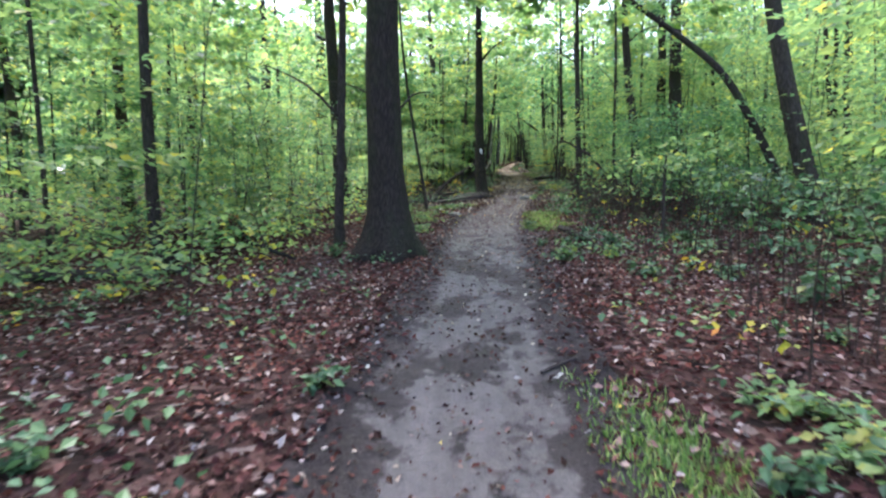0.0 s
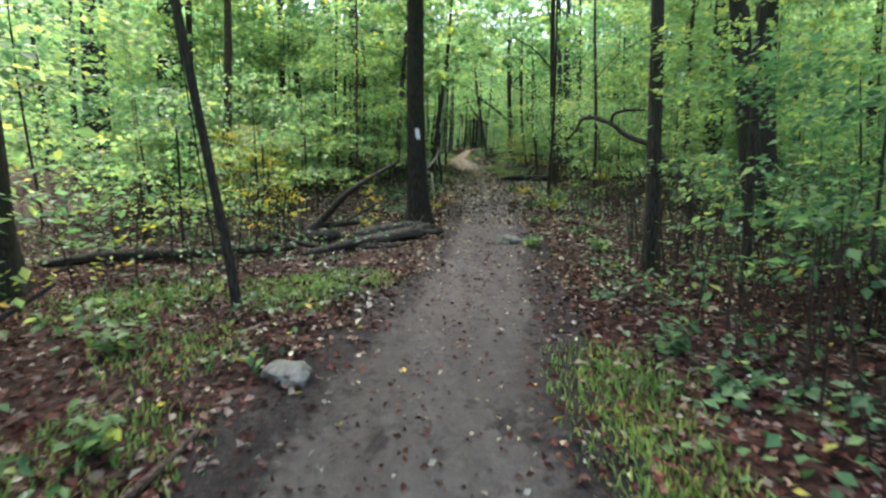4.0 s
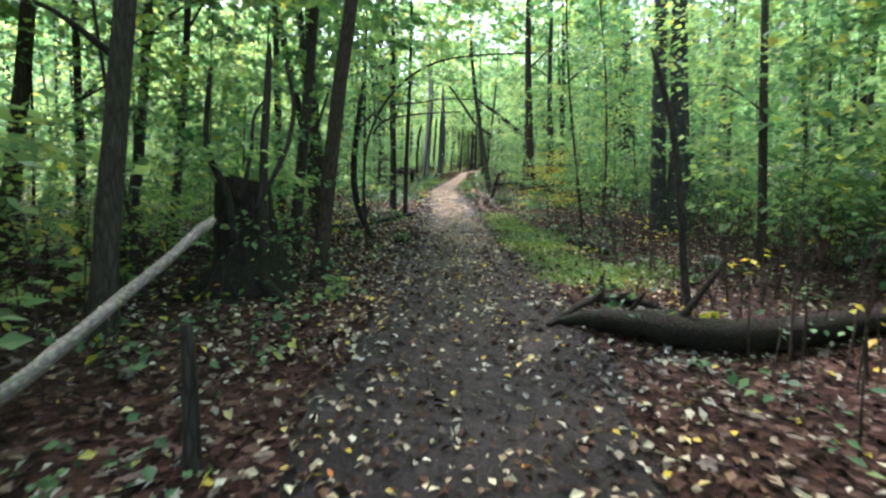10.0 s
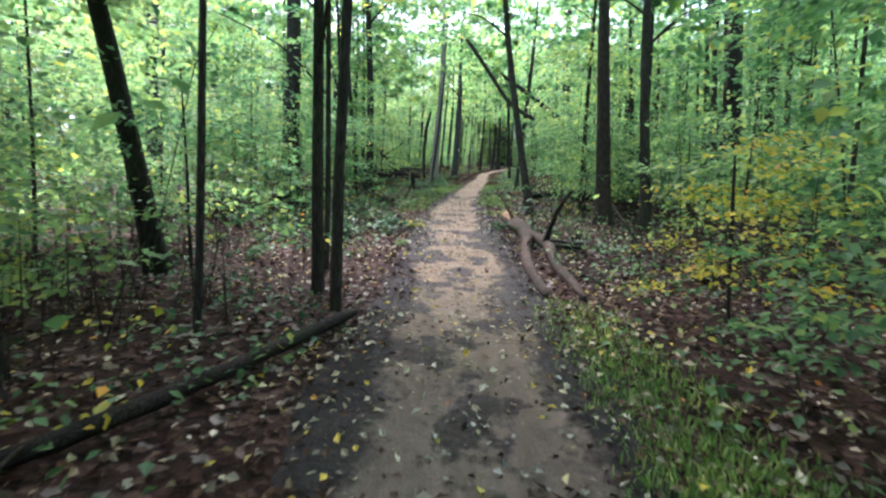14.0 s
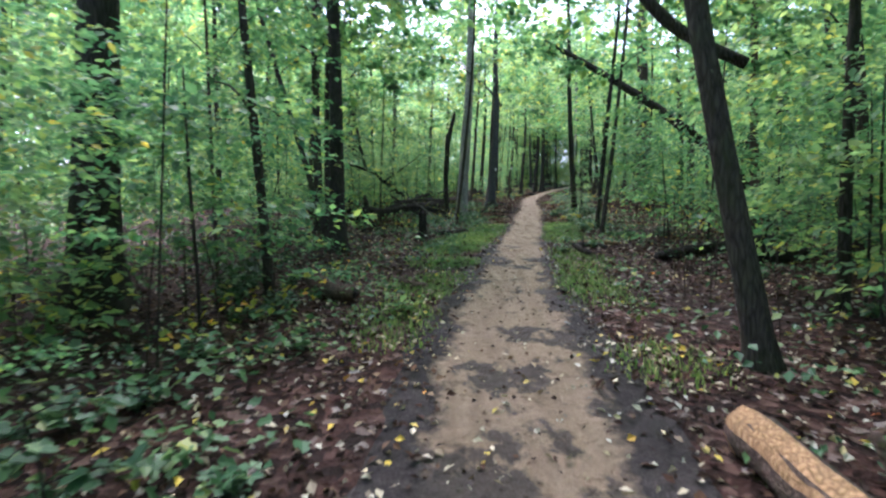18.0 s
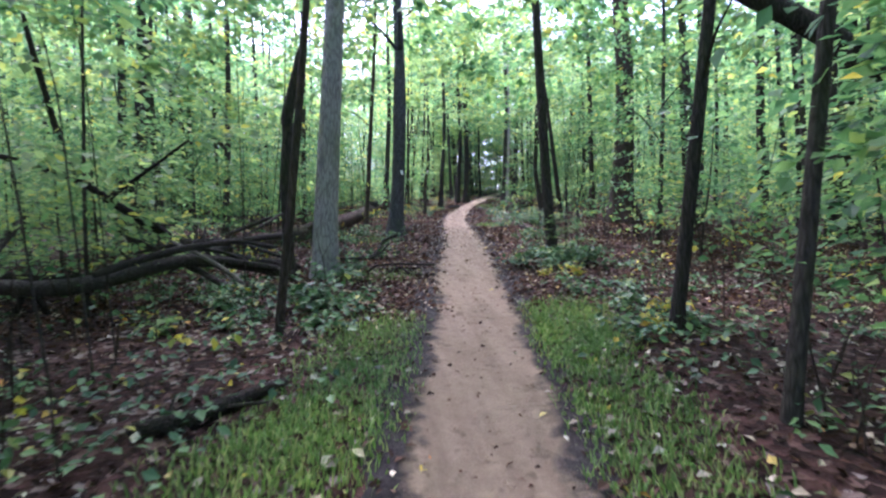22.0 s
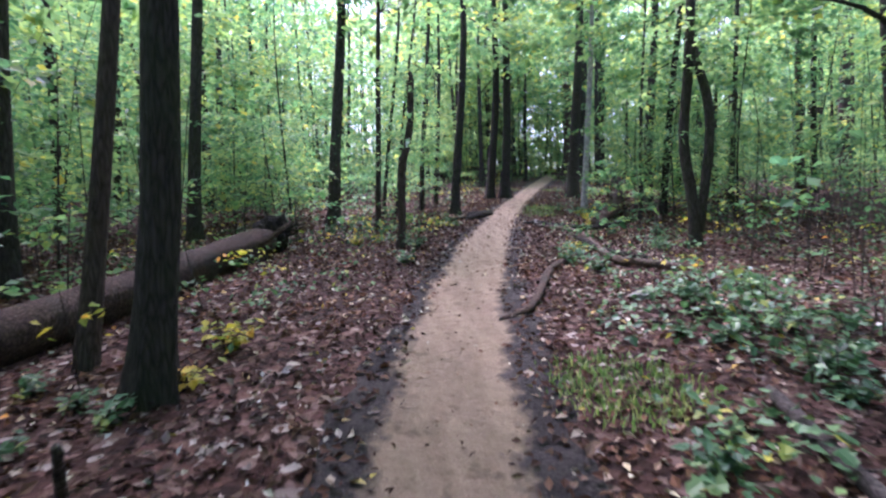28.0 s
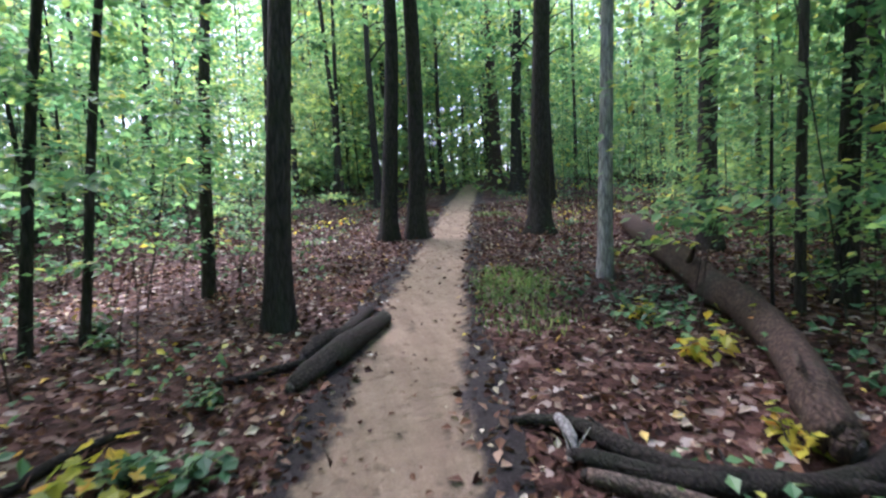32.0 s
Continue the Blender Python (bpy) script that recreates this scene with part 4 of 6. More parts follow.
def shrub(x, y, kind):
    seed = int(abs(x * 511 + y * 117)) % 9999
    me = SAPLING_CROWNS[seed % 4] if kind == "h" else LOW_CROWNS[seed % 3]
    room = min(1.0, (abs(x - float(mid(y))) - 0.9) / (1.7 if kind == "h" else 1.1))
    if room < 0.35:
        return
    sapling(x, y, me, YELLOW if kind == "y" else LIME if kind == "m" or seed % 2 else GREEN, (0.65 if kind == "y" else 0.8 if kind == "m" else 1.0) * room, 5000 + seed)


def blaze(x, y, h, wide, tall, face):
    """A painted white trail mark, wrapped round the bark."""
    _, _, top, line, rad = min(TREES, key=lambda q: (q[0] - x) ** 2 + (q[1] - y) ** 2)
    rows, cols = 13, 9
    rng = np.random.RandomState(int(h * 1000))
    v = []
    for i in range(rows):
        z = h + tall * (i / (rows - 1) - 0.5)
        c = [float(np.interp(z, line[:, 2], line[:, k])) for k in (0, 1)]
        r = float(np.interp(z, line[:, 2], rad)) * 1.07 + 0.004
        a0, half = face + rng.uniform(-0.05, 0.05) + 0.25 * (i / (rows - 1) - 0.5) * -0.6, wide / 2 / r * rng.uniform(0.72, 1.15)
        for j in range(cols):
            a = a0 + half * (2 * j / (cols - 1) - 1)
            v.append((c[0] + r * math.cos(a), c[1] + r * math.sin(a), z + (rng.uniform(-0.022, 0.022) if i in (0, rows - 1) else 0)))
    f = [(i * cols + j, i * cols + j + 1, (i + 1) * cols + j + 1, (i + 1) * cols + j) for i in range(rows - 1) for j in range(cols - 1)]
    put("trail_blaze", mesh_of("trail_blaze", v, f), PAINT, top, label="painted white trail blaze")


def grass(centres):
    rng = np.random.RandomState(int(abs(centres[0][0] * 100)) + 7)
    pos = []
    for x, y in centres:
        n = 560 if y < 42 else 470
        r, a = 0.5 * np.sqrt(rng.uniform(0, 1, n)) * rng.uniform(0.8, 1.25, n), rng.uniform(0, 6.28, n)
        pos.append(np.stack([x + r * np.cos(a), y + r * np.sin(a)], 1))
    p = np.concatenate(pos)
    off = np.abs(p[:, 0] - mid(p[:, 1]))
    p = p[off > np.interp(p[:, 1], TY, TW) * rng.uniform(1.0, 1.6, len(p))]
    n = len(p)
    z = gz(p[:, 0], p[:, 1])
    a, h = rng.uniform(0, 6.28, n), rng.uniform(0.025, 0.085, n)
    lean, w = rng.uniform(0.1, 0.9, n) * h, rng.uniform(0.004, 0.009, n)
    b = np.stack([p[:, 0], p[:, 1], z - 0.005], 1)
    sd, ld = np.stack([-np.sin(a), np.cos(a), 0 * a], 1), np.stack([np.cos(a), np.sin(a), 0 * a], 1)
    up = np.array([0, 0, 1.0])
    m = b + ld * lean[:, None] * 0.35 + up * h[:, None] * 0.6
    t = b + ld * lean[:, None] + up * h[:, None] * 0.95
    v = np.stack([b - sd * w[:, None], b + sd * w[:, None], m + sd * w[:, None] * 0.7, m - sd * w[:, None] * 0.7, t], 1).reshape(-1, 3)
    i = np.arange(n)[:, None] * 5
    f = np.concatenate([i + [[0, 1, 2]], i + [[0, 2, 3]], i + [[3, 2, 4]]]).reshape(-1, 3)
    put("grass", mesh_of("grass", v, f, False), GRASS, label="patch of short bright green grass beside the trail", category="grass", kind="stuff")


def undergrowth(name, count, y0, y1, inner, outer, low, high, size, mat, label, seed, sides=(-1, 1)):
    """Low leaves too many to count, in drifts."""
    rng = np.random.RandomState(seed)
    k = count // 12
    y = rng.uniform(y0, y1, k)
    u = rng.choice(sides, k) * (inner + (outer - inner) * rng.uniform(0, 1, k) ** 1.2)
    x = u + mid(np.clip(y, -6, 96))
    ok = wave(x, y, 0.5, seed) + rng.uniform(-0.35, 0.35, k) > -0.08
    x, y = x[ok].repeat(12), y[ok].repeat(12)
    h = rng.uniform(low, high, ok.sum()).repeat(12)
    x, y = x + rng.normal(0, 0.16, len(x)), y + rng.normal(0, 0.16, len(y))
    p = np.stack([x, y, gz(x, y) + h * rng.uniform(0.6, 1.1, len(x)) + 0.03], 1)
    v, f = leaves(p, size, rng, 0.4, 0.7, 0.09)
    put(name, mesh_of(name, v, f, False), mat, label=label, category="undergrowth", kind="stuff")


undergrowth("undergrowth", 62000, 0, 92, 1.3, 9, 0.03, 0.26, 0.078, PLANT, "low green seedlings scattered over the forest floor", 601)
undergrowth("undergrowth", 100000, -2, 100, 4.2, 17, 0.1, 1.3, 0.125, GREEN, "knee-high green undergrowth among the trees", 602)
undergrowth("undergrowth", 7000, 2, 92, 2.0, 9, 0.05, 0.5, 0.085, YELLOW, "yellowing leaves of low undergrowth", 603)
undergrowth("undergrowth", 42000, -2, 100, 6, 20, 0.4, 2.2, 0.14, LIME, "waist-high sprays of light green leaves among the trees", 604)


undergrowth("undergrowth", 24000, 24, 50, 4.5, 13, 0.2, 1.8, 0.13, PLANT, "dark green bushes in the shade of the trees", 605, (1,))
undergrowth("undergrowth", 12000, 2, 20, 3.6, 10, 0.2, 1.2, 0.12, PLANT, "dark green bushes in the shade of the trees", 606, (1,))
undergrowth("undergrowth", 13000, 24, 44, 3.4, 12, 0.1, 1.0, 0.12, LIME, "light green bushes among the trees", 607, (-1,))
undergrowth("undergrowth", 6000, 5, 13, 3.0, 10, 0.1, 1.1, 0.11, LIME, "light green brush among the trees", 608, (-1,))


def brush(count, y0, y1, sides, inner, outer, low, high, mat, label, seed):
    """Thin bare stems of the thicket, joined: three-sided, bent once."""
    rng = np.random.RandomState(seed)
    y, u = rng.uniform(y0, y1, count), rng.choice(sides, count) * (inner + (outer - inner) * rng.uniform(0, 1, count))
    x = u + mid(np.clip(y, -6, 96))
    ok = wave(x, y, 0.45, seed) + rng.uniform(-0.5, 0.5, count) > -0.1
    x, y = x[ok], y[ok]
    k = len(x)
    h, a = rng.uniform(low, high, k) ** 1.0, rng.uniform(0, 6.28, k)
    lean, r = rng.uniform(0.0, 0.45, k) * h, 0.004 + 0.006 * h / high * rng.uniform(0.6, 1.4, k)
    foot = np.stack([x, y, gz(x, y) - 0.03], 1)
    way = np.stack([np.cos(a), np.sin(a), 0 * a], 1)
    rings = []
    for part, out, thick in ((0.0, 0.0, 1.0), (0.55, 0.35, 0.75), (1.0, 1.0, 0.35)):
        c = foot + way * (lean * out)[:, None] + np.array([0, 0, 1.0]) * (h * part)[:, None]
        for q in range(3):
            t = q * 2.0944
            rings.append(c + np.stack([np.cos(t) * r, np.sin(t) * r, 0 * r], 1) * thick)
    v = np.stack(rings, 1).reshape(-1, 3)
    i = np.arange(k)[:, None] * 9
    f = np.concatenate([i + [[3 * a + q, 3 * a + (q + 1) % 3, 3 * a + 3 + (q + 1) % 3, 3 * a + 3 + q]] for a in range(2) for q in range(3)])
    put("thicket", mesh_of("thicket", v, f), mat, label=label, category="thicket", kind="stuff")


brush(5200, 3, 36, (1,), 1.9, 9.0, 0.3, 1.3, BARK_BROWN, "dark thicket of thin bare brown stems", 611)
brush(1500, 14, 36, (-1,), 2.4, 9.0, 0.3, 1.3, BARK_BROWN, "thin bare stems of low brush", 612)
brush(3600, 34, 92, (-1, 1), 1.9, 10.0, 0.25, 1.2, BARK_BROWN, "thin bare stems of low brush", 613)
brush(800, 3, 92, (-1, 1), 2.6, 11.0, 1.8, 5.5, BARK, "slim bare young stems of the understorey", 614)


lying("fallen_log", "large fallen trunk with flaking brown bark", LOG_ROTTEN, [(3.90, 59.50, 0.16), (4.58, 61.98, 0.17), (5.24, 64.40, 0.18), (5.90, 66.80, 0.19), (6.55, 69.20, 0.20)], [0.20, 0.215, 0.225, 0.24, 0.25])
stump_end(6.60, 69.40, 0.25)
lying("fallen_log", "dead fallen log lying among brown leaves", DEADWOOD, [(-5.94, 6.51, 0.08), (-4.87, 6.51, 0.08), (-3.89, 6.51, 0.08)], [0.083, 0.083, 0.076])
lying("stick", "short bare stick lying across the trail", DEADWOOD, [(0.65, 3.22, 0.03), (0.80, 3.32, 0.03), (0.96, 3.43, 0.03)], [0.014, 0.014, 0.010])
lying("dead_branch", "thin dead branch lying in the undergrowth", BARK, [(-3.02, 7.46, 0.35), (-2.55, 7.27, 0.20), (-2.19, 7.29, 0.05)], [0.039, 0.034, 0.025])
lying("fallen_log", "dark fallen log half sunk in leaves", BARK, [(2.25, 9.51, 0.05), (2.30, 8.92, 0.06), (2.34, 8.34, 0.05), (2.42, 7.91, 0.03)], [0.057, 0.066, 0.058, 0.040])
lying("fallen_log", "long pale fallen log behind a mossy patch", DEADWOOD, [(-2.99, 15.17, 0.10), (-2.38, 15.65, 0.10), (-1.45, 15.77, 0.10), (-0.33, 16.07, 0.10)], [0.054, 0.075, 0.068, 0.054])
lying("fallen_log", "dead log lying at the foot of the blazed tree", DEADWOOD, [(-0.13, 15.64, 0.08), (0.70, 16.41, 0.10), (1.61, 17.28, 0.10)], [0.045, 0.059, 0.065])
lying("root", "bare surface root along the edge of the trail", BARK_BROWN, [(-0.80, 11.02, 0.02), (-0.38, 10.95, 0.03), (-0.13, 11.16, 0.03), (0.01, 11.74, 0.02)], [0.020, 0.023, 0.025, 0.017])
lying("stick", "long thin stick leaning in the undergrowth", DEADWOOD, [(-2.06, 11.99, 0.02), (-1.85, 12.71, 0.20), (-1.25, 12.65, 0.55)], [0.017, 0.020, 0.015])
lying("stick", "thin bare stick in the undergrowth", DEADWOOD, [(0.42, 15.56, 0.50), (0.87, 14.04, 0.90)], [0.021, 0.013])
lying("fallen_log", "thick rotting log in a heap of dead wood", DEADWOOD, [(0.44, 16.66, 0.10), (0.82, 16.88, 0.12), (1.21, 17.05, 0.13), (1.50, 17.27, 0.12)], [0.086, 0.101, 0.095, 0.061])
lying("fallen_log", "broken log with pale wood in a heap of dead wood", DEADWOOD, [(0.67, 16.36, 0.08), (0.99, 16.52, 0.10), (1.22, 16.71, 0.10), (1.45, 16.81, 0.10)], [0.045, 0.070, 0.074, 0.086])
lying("fallen_log", "long thin dead log in a heap of dead wood", DEADWOOD, [(0.21, 16.21, 0.04), (0.64, 16.23, 0.04), (1.21, 16.25, 0.04)], [0.032, 0.032, 0.024])
lying("fallen_log", "short dead log at the edge of the trail", DEADWOOD, [(1.20, 17.04, 0.05), (1.78, 17.05, 0.05)], [0.042, 0.048])
lying("dead_branch", "crooked dead limb rising from a heap of dead wood", DEADWOOD, [(-0.39, 16.98, 0.06), (-0.20, 17.06, 0.20), (0.00, 16.97, 0.40), (0.35, 16.47, 0.75), (0.79, 15.80, 1.05), (1.10, 15.07, 1.25)], [0.066, 0.068, 0.056, 0.045, 0.027, 0.012])
lying("dead_branch", "dead side branch in a heap of dead wood", DEADWOOD, [(-0.16, 17.17, 0.20), (0.14, 17.25, 0.20), (0.46, 17.36, 0.20)], [0.053, 0.049, 0.045])
lying("fallen_log", "thick dead log end in dark undergrowth", DEADWOOD, [(-0.36, 16.74, 0.08), (-0.12, 16.80, 0.10), (0.19, 16.79, 0.10)], [0.087, 0.085, 0.079])
lying("fallen_log", "thin dead log lying on bare soil", DEADWOOD, [(-0.95, 17.32, 0.05), (-0.01, 16.27, 0.04), (0.40, 16.22, 0.03), (1.04, 16.18, 0.02)], [0.041, 0.033, 0.030, 0.021])
lying("root", "rough surface root in the leaves beside the trail", BARK_BROWN, [(4.00, 17.76, 0.08), (4.27, 17.43, 0.08), (4.41, 16.96, 0.03)], [0.039, 0.046, 0.020])
lying("stick", "pale crooked stick propped against a stump", PALEWOOD, [(2.11, 22.84, 0.10), (2.13, 23.17, 0.20), (2.14, 23.67, 0.32), (2.17, 24.10, 0.44), (2.13, 24.35, 0.46), (1.97, 24.68, 0.50), (2.16, 24.80, 0.66), (2.38, 25.11, 0.90), (2.53, 25.59, 1.12)], [0.020, 0.023, 0.028, 0.032, 0.038, 0.037, 0.031, 0.027, 0.024])
lying("fallen_log", "dark rotting log lying across the forest floor", BARK, [(4.93, 27.12, 0.03), (5.27, 26.85, 0.12), (5.77, 26.52, 0.13), (6.31, 26.42, 0.13), (7.36, 26.63, 0.13), (8.45, 26.88, 0.10)], [0.030, 0.094, 0.125, 0.132, 0.117, 0.101])
lying("fallen_log", "short dark log lying on grass", BARK, [(6.54, 31.33, 0.07), (6.75, 30.83, 0.08), (6.93, 30.42, 0.07)], [0.083, 0.112, 0.092])
lying("dead_branch", "broken dark branch lying at the edge of the grass", BARK, [(4.82, 27.03, 0.03), (5.23, 27.38, 0.08), (5.53, 27.63, 0.12), (5.60, 27.72, 0.30)], [0.021, 0.033, 0.043, 0.021])
lying("dead_branch", "broken dark branch with rotten ends", BARK, [(5.55, 27.68, 0.06), (5.88, 27.69, 0.06), (6.05, 27.38, 0.05)], [0.051, 0.059, 0.028])
lying("fallen_log", "rotting bark-stripped log end beside the trail", BARK, [(5.22, 26.86, 0.10), (5.52, 26.84, 0.12), (5.92, 26.86, 0.12)], [0.074, 0.087, 0.088])
lying("stick", "dead stick among fallen leaves", DEADWOOD, [(1.42, 28.09, 0.02), (1.86, 27.90, 0.03), (2.13, 27.81, 0.02)], [0.015, 0.016, 0.013])
lying("dead_branch", "short bent dead stick on the leaf litter", DEADWOOD, [(1.92, 29.29, 0.06), (2.18, 29.22, 0.08), (2.25, 29.43, 0.05)], [0.034, 0.029, 0.025])
lying("fallen_log", "long dark fallen log behind saplings", BARK, [(1.45, 32.19, 0.08), (1.73, 32.48, 0.10), (2.08, 32.82, 0.10), (2.61, 33.04, 0.10), (3.22, 33.87, 0.10), (3.97, 35.27, 0.08)], [0.045, 0.049, 0.050, 0.048, 0.052, 0.052])
lying("stump", "narrow broken sapling stump", BARK_BROWN, [(2.82, 32.92, 0.00), (2.93, 32.56, 0.30), (3.03, 32.27, 0.55)], [0.047, 0.038, 0.024])
bare_end(lying("fallen_log", "thick forked log with brown bark beside the trail", BARK_BROWN, [(6.60, 42.20, 0.10), (6.56, 40.90, 0.11), (6.49, 39.60, 0.11), (6.33, 38.85, 0.09), (6.17, 38.27, 0.08), (6.06, 37.69, 0.07), (5.97, 37.10, 0.06), (5.90, 36.00, 0.04)], [0.125, 0.131, 0.118, 0.083, 0.074, 0.068, 0.064, 0.045]), 0.14)
lying("dead_branch", "long brown limb forking off a fallen log", BARK_BROWN, [(6.49, 39.75, 0.10), (6.58, 39.00, 0.10), (6.58, 38.45, 0.09), (6.46, 37.86, 0.08), (6.37, 37.29, 0.06), (6.27, 35.90, 0.04)], [0.085, 0.088, 0.080, 0.072, 0.064, 0.042])
lying("fallen_log", "dark branch of a fallen tree on the leaves", BARK, [(6.60, 38.62, 0.08), (6.82, 38.55, 0.07), (7.15, 38.50, 0.06)], [0.045, 0.042, 0.036])
lying("dead_branch", "dark dead branch rising from a fallen tree", BARK, [(6.56, 38.60, 0.12), (6.60, 38.36, 0.45), (6.59, 37.95, 0.75), (6.63, 37.53, 1.00)], [0.053, 0.038, 0.031, 0.019])
lying("stick", "pale dead stick on dark soil", DEADWOOD, [(6.59, 38.69, 0.15), (6.86, 38.64, 0.12), (7.18, 38.60, 0.10)], [0.020, 0.022, 0.017])
lying("stick", "thin pale twig leaning in undergrowth", DEADWOOD, [(7.72, 38.85, 0.70), (7.79, 38.41, 0.40), (8.01, 38.31, 0.05)], [0.014, 0.016, 0.013])
lying("stick", "thin grey twig on dark soil", DEADWOOD, [(7.75, 37.65, 0.05), (7.70, 37.23, 0.05), (7.86, 37.05, 0.04)], [0.013, 0.014, 0.010])
lying("dead_branch", "grey dead branch on bare dark soil", DEADWOOD, [(6.58, 36.79, 0.05), (6.65, 36.54, 0.04), (6.66, 36.44, 0.03)], [0.016, 0.016, 0.009])
lying("stick", "long thin pale stick leaning over low plants", DEADWOOD, [(3.03, 40.49, 0.50), (3.08, 39.64, 0.36), (3.05, 39.06, 0.20), (2.98, 38.42, 0.04)], [0.015, 0.016, 0.015, 0.012])
lying("dead_branch", "thin bare stick beside a fallen log", DEADWOOD, [(6.70, 39.15, 0.05), (6.94, 39.05, 0.06), (7.21, 38.95, 0.03)], [0.014, 0.015, 0.011])
lying("fallen_log", "short bark-covered stump of a rotten log", BARK_BROWN, [(3.13, 46.06, 0.20), (3.44, 45.55, 0.16), (3.72, 45.30, 0.12), (3.92, 45.29, 0.10)], [0.082, 0.103, 0.104, 0.088])
lying("dead_branch", "dead branch on leaves", BARK_BROWN, [(4.29, 46.38, 0.04), (4.54, 46.05, 0.05), (4.74, 46.07, 0.03)], [0.037, 0.039, 0.025])
lying("fallen_log", "dark fallen log in deep shade", BARK, [(8.46, 47.76, 0.10), (9.63, 48.50, 0.12), (11.06, 49.53, 0.12), (12.65, 50.45, 0.12)], [0.070, 0.102, 0.109, 0.092])
lying("fallen_log", "thick dark fallen log in deep shade", BARK, [(9.76, 47.62, 0.10), (10.31, 47.59, 0.12), (10.98, 47.78, 0.12)], [0.083, 0.103, 0.107])
lying("fallen_log", "low dark rotten log half sunk in seedlings", BARK, [(4.75, 51.78, 0.05), (5.03, 51.83, 0.05), (5.27, 52.08, 0.05), (5.54, 52.31, 0.05)], [0.05, 0.065, 0.06, 0.04])
lying("stick", "pale dead log at the edge of the grass", DEADWOOD, [(7.54, 49.59, 0.05), (7.93, 49.54, 0.05), (8.09, 49.15, 0.04)], [0.045, 0.049, 0.034])
lying("fallen_log", "rotten yellow-brown log split open", RAWWOOD, [(7.58, 49.92, 0.05), (7.85, 49.79, 0.06), (8.18, 49.65, 0.06), (8.46, 49.62, 0.05)], [0.038, 0.057, 0.052, 0.036])
lying("fallen_log", "dark decaying log on wet soil", BARK, [(7.55, 49.35, 0.06), (7.51, 48.89, 0.07), (7.53, 48.40, 0.06)], [0.054, 0.061, 0.055])
lying("dead_branch", "grey dead limb of a heap of fallen branches", DEADWOOD, [(2.89, 52.57, 0.95), (2.80, 53.63, 0.60), (3.10, 54.57, 0.45), (3.93, 55.70, 0.50), (5.11, 56.05, 0.20)], [0.039, 0.070, 0.088, 0.081, 0.064])
lying("dead_branch", "crooked dead branch standing in undergrowth", BARK, [(2.86, 52.49, 0.00), (2.84, 53.00, 0.40), (2.63, 53.66, 0.60), (-2.53, 64.06, 1.20)], [0.039, 0.043, 0.043, 0.075])
lying("dead_branch", "dark dead branch with bark", BARK, [(3.13, 53.00, 0.00), (2.73, 53.61, 0.45), (2.51, 53.99, 0.60)], [0.043, 0.046, 0.037])
lying("dead_branch", "pale dead branch in a heap", DEADWOOD, [(3.28, 55.24, 0.90), (3.72, 55.74, 0.50), (4.33, 55.59, 0.15)], [0.029, 0.046, 0.041])
lying("dead_branch", "dark dead branch in a heap", DEADWOOD, [(3.36, 54.30, 0.60), (4.04, 55.15, 0.75), (5.03, 57.74, 0.60)], [0.043, 0.043, 0.044])
lying("dead_branch", "thick grey dead limb on the forest floor", DEADWOOD, [(2.64, 57.27, 0.12), (2.94, 57.48, 0.15), (3.14, 58.10, 0.18), (3.76, 58.30, 0.30)], [0.111, 0.122, 0.113, 0.087])
lying("dead_branch", "dead limb with peeling bark", DEADWOOD, [(3.44, 58.21, 0.18), (4.17, 57.92, 0.16), (5.07, 57.37, 0.08)], [0.077, 0.083, 0.050])
lying("dead_branch", "grey dead branch crossing a heap", DEADWOOD, [(2.50, 57.58, 0.70), (3.10, 57.56, 0.55), (3.83, 57.77, 0.45)], [0.041, 0.048, 0.044])
lying("dead_branch", "short dead branch with a pale broken end", DEADWOOD, [(3.64, 57.64, 0.14), (4.08, 57.01, 0.06), (4.40, 56.61, 0.03)], [0.043, 0.046, 0.025])
lying("dead_branch", "thin dead branch with twigs", DEADWOOD, [(4.53, 57.91, 0.90), (4.17, 58.02, 0.75), (3.70, 58.30, 0.50), (4.51, 57.76, 0.30), (4.79, 57.74, 0.20)], [0.027, 0.034, 0.039, 0.033, 0.030])
lying("dead_branch", "low dead branch in green plants", BARK, [(5.59, 58.06, 0.05), (6.30, 57.91, 0.08), (6.51, 58.22, 0.30), (6.80, 58.07, 0.45)], [0.032, 0.040, 0.033, 0.025])
lying("twig", "thin bent twig lying at the trail edge", BARK, [(6.48, 56.50, 0.02), (6.74, 56.72, 0.06), (6.85, 56.29, 0.03), (7.23, 56.23, 0.02)], [0.023, 0.020, 0.016, 0.016])
lying("root", "crooked thick root lying along the trail", LOG_ROTTEN, [(9.64, 65.46, 0.02), (9.94, 65.64, 0.03), (10.21, 66.18, 0.04), (10.61, 67.15, 0.04), (11.02, 67.77, 0.03), (11.50, 68.41, 0.02)], [0.027, 0.039, 0.046, 0.051, 0.048, 0.035])
lying("dead_branch", "long low dead branch on leaves", BARK_BROWN, [(11.56, 71.19, 0.04), (12.11, 70.37, 0.05), (11.69, 67.79, 0.06), (11.93, 67.26, 0.06), (12.41, 66.89, 0.05)], [0.041, 0.044, 0.057, 0.053, 0.036])
lying("dead_branch", "long thin dead branch lying on leaves", DEADWOOD, [(10.96, 63.72, 0.05), (10.68, 62.53, 0.05), (10.67, 61.92, 0.05), (10.74, 61.46, 0.05), (10.72, 60.71, 0.04)], [0.043, 0.043, 0.037, 0.033, 0.028])
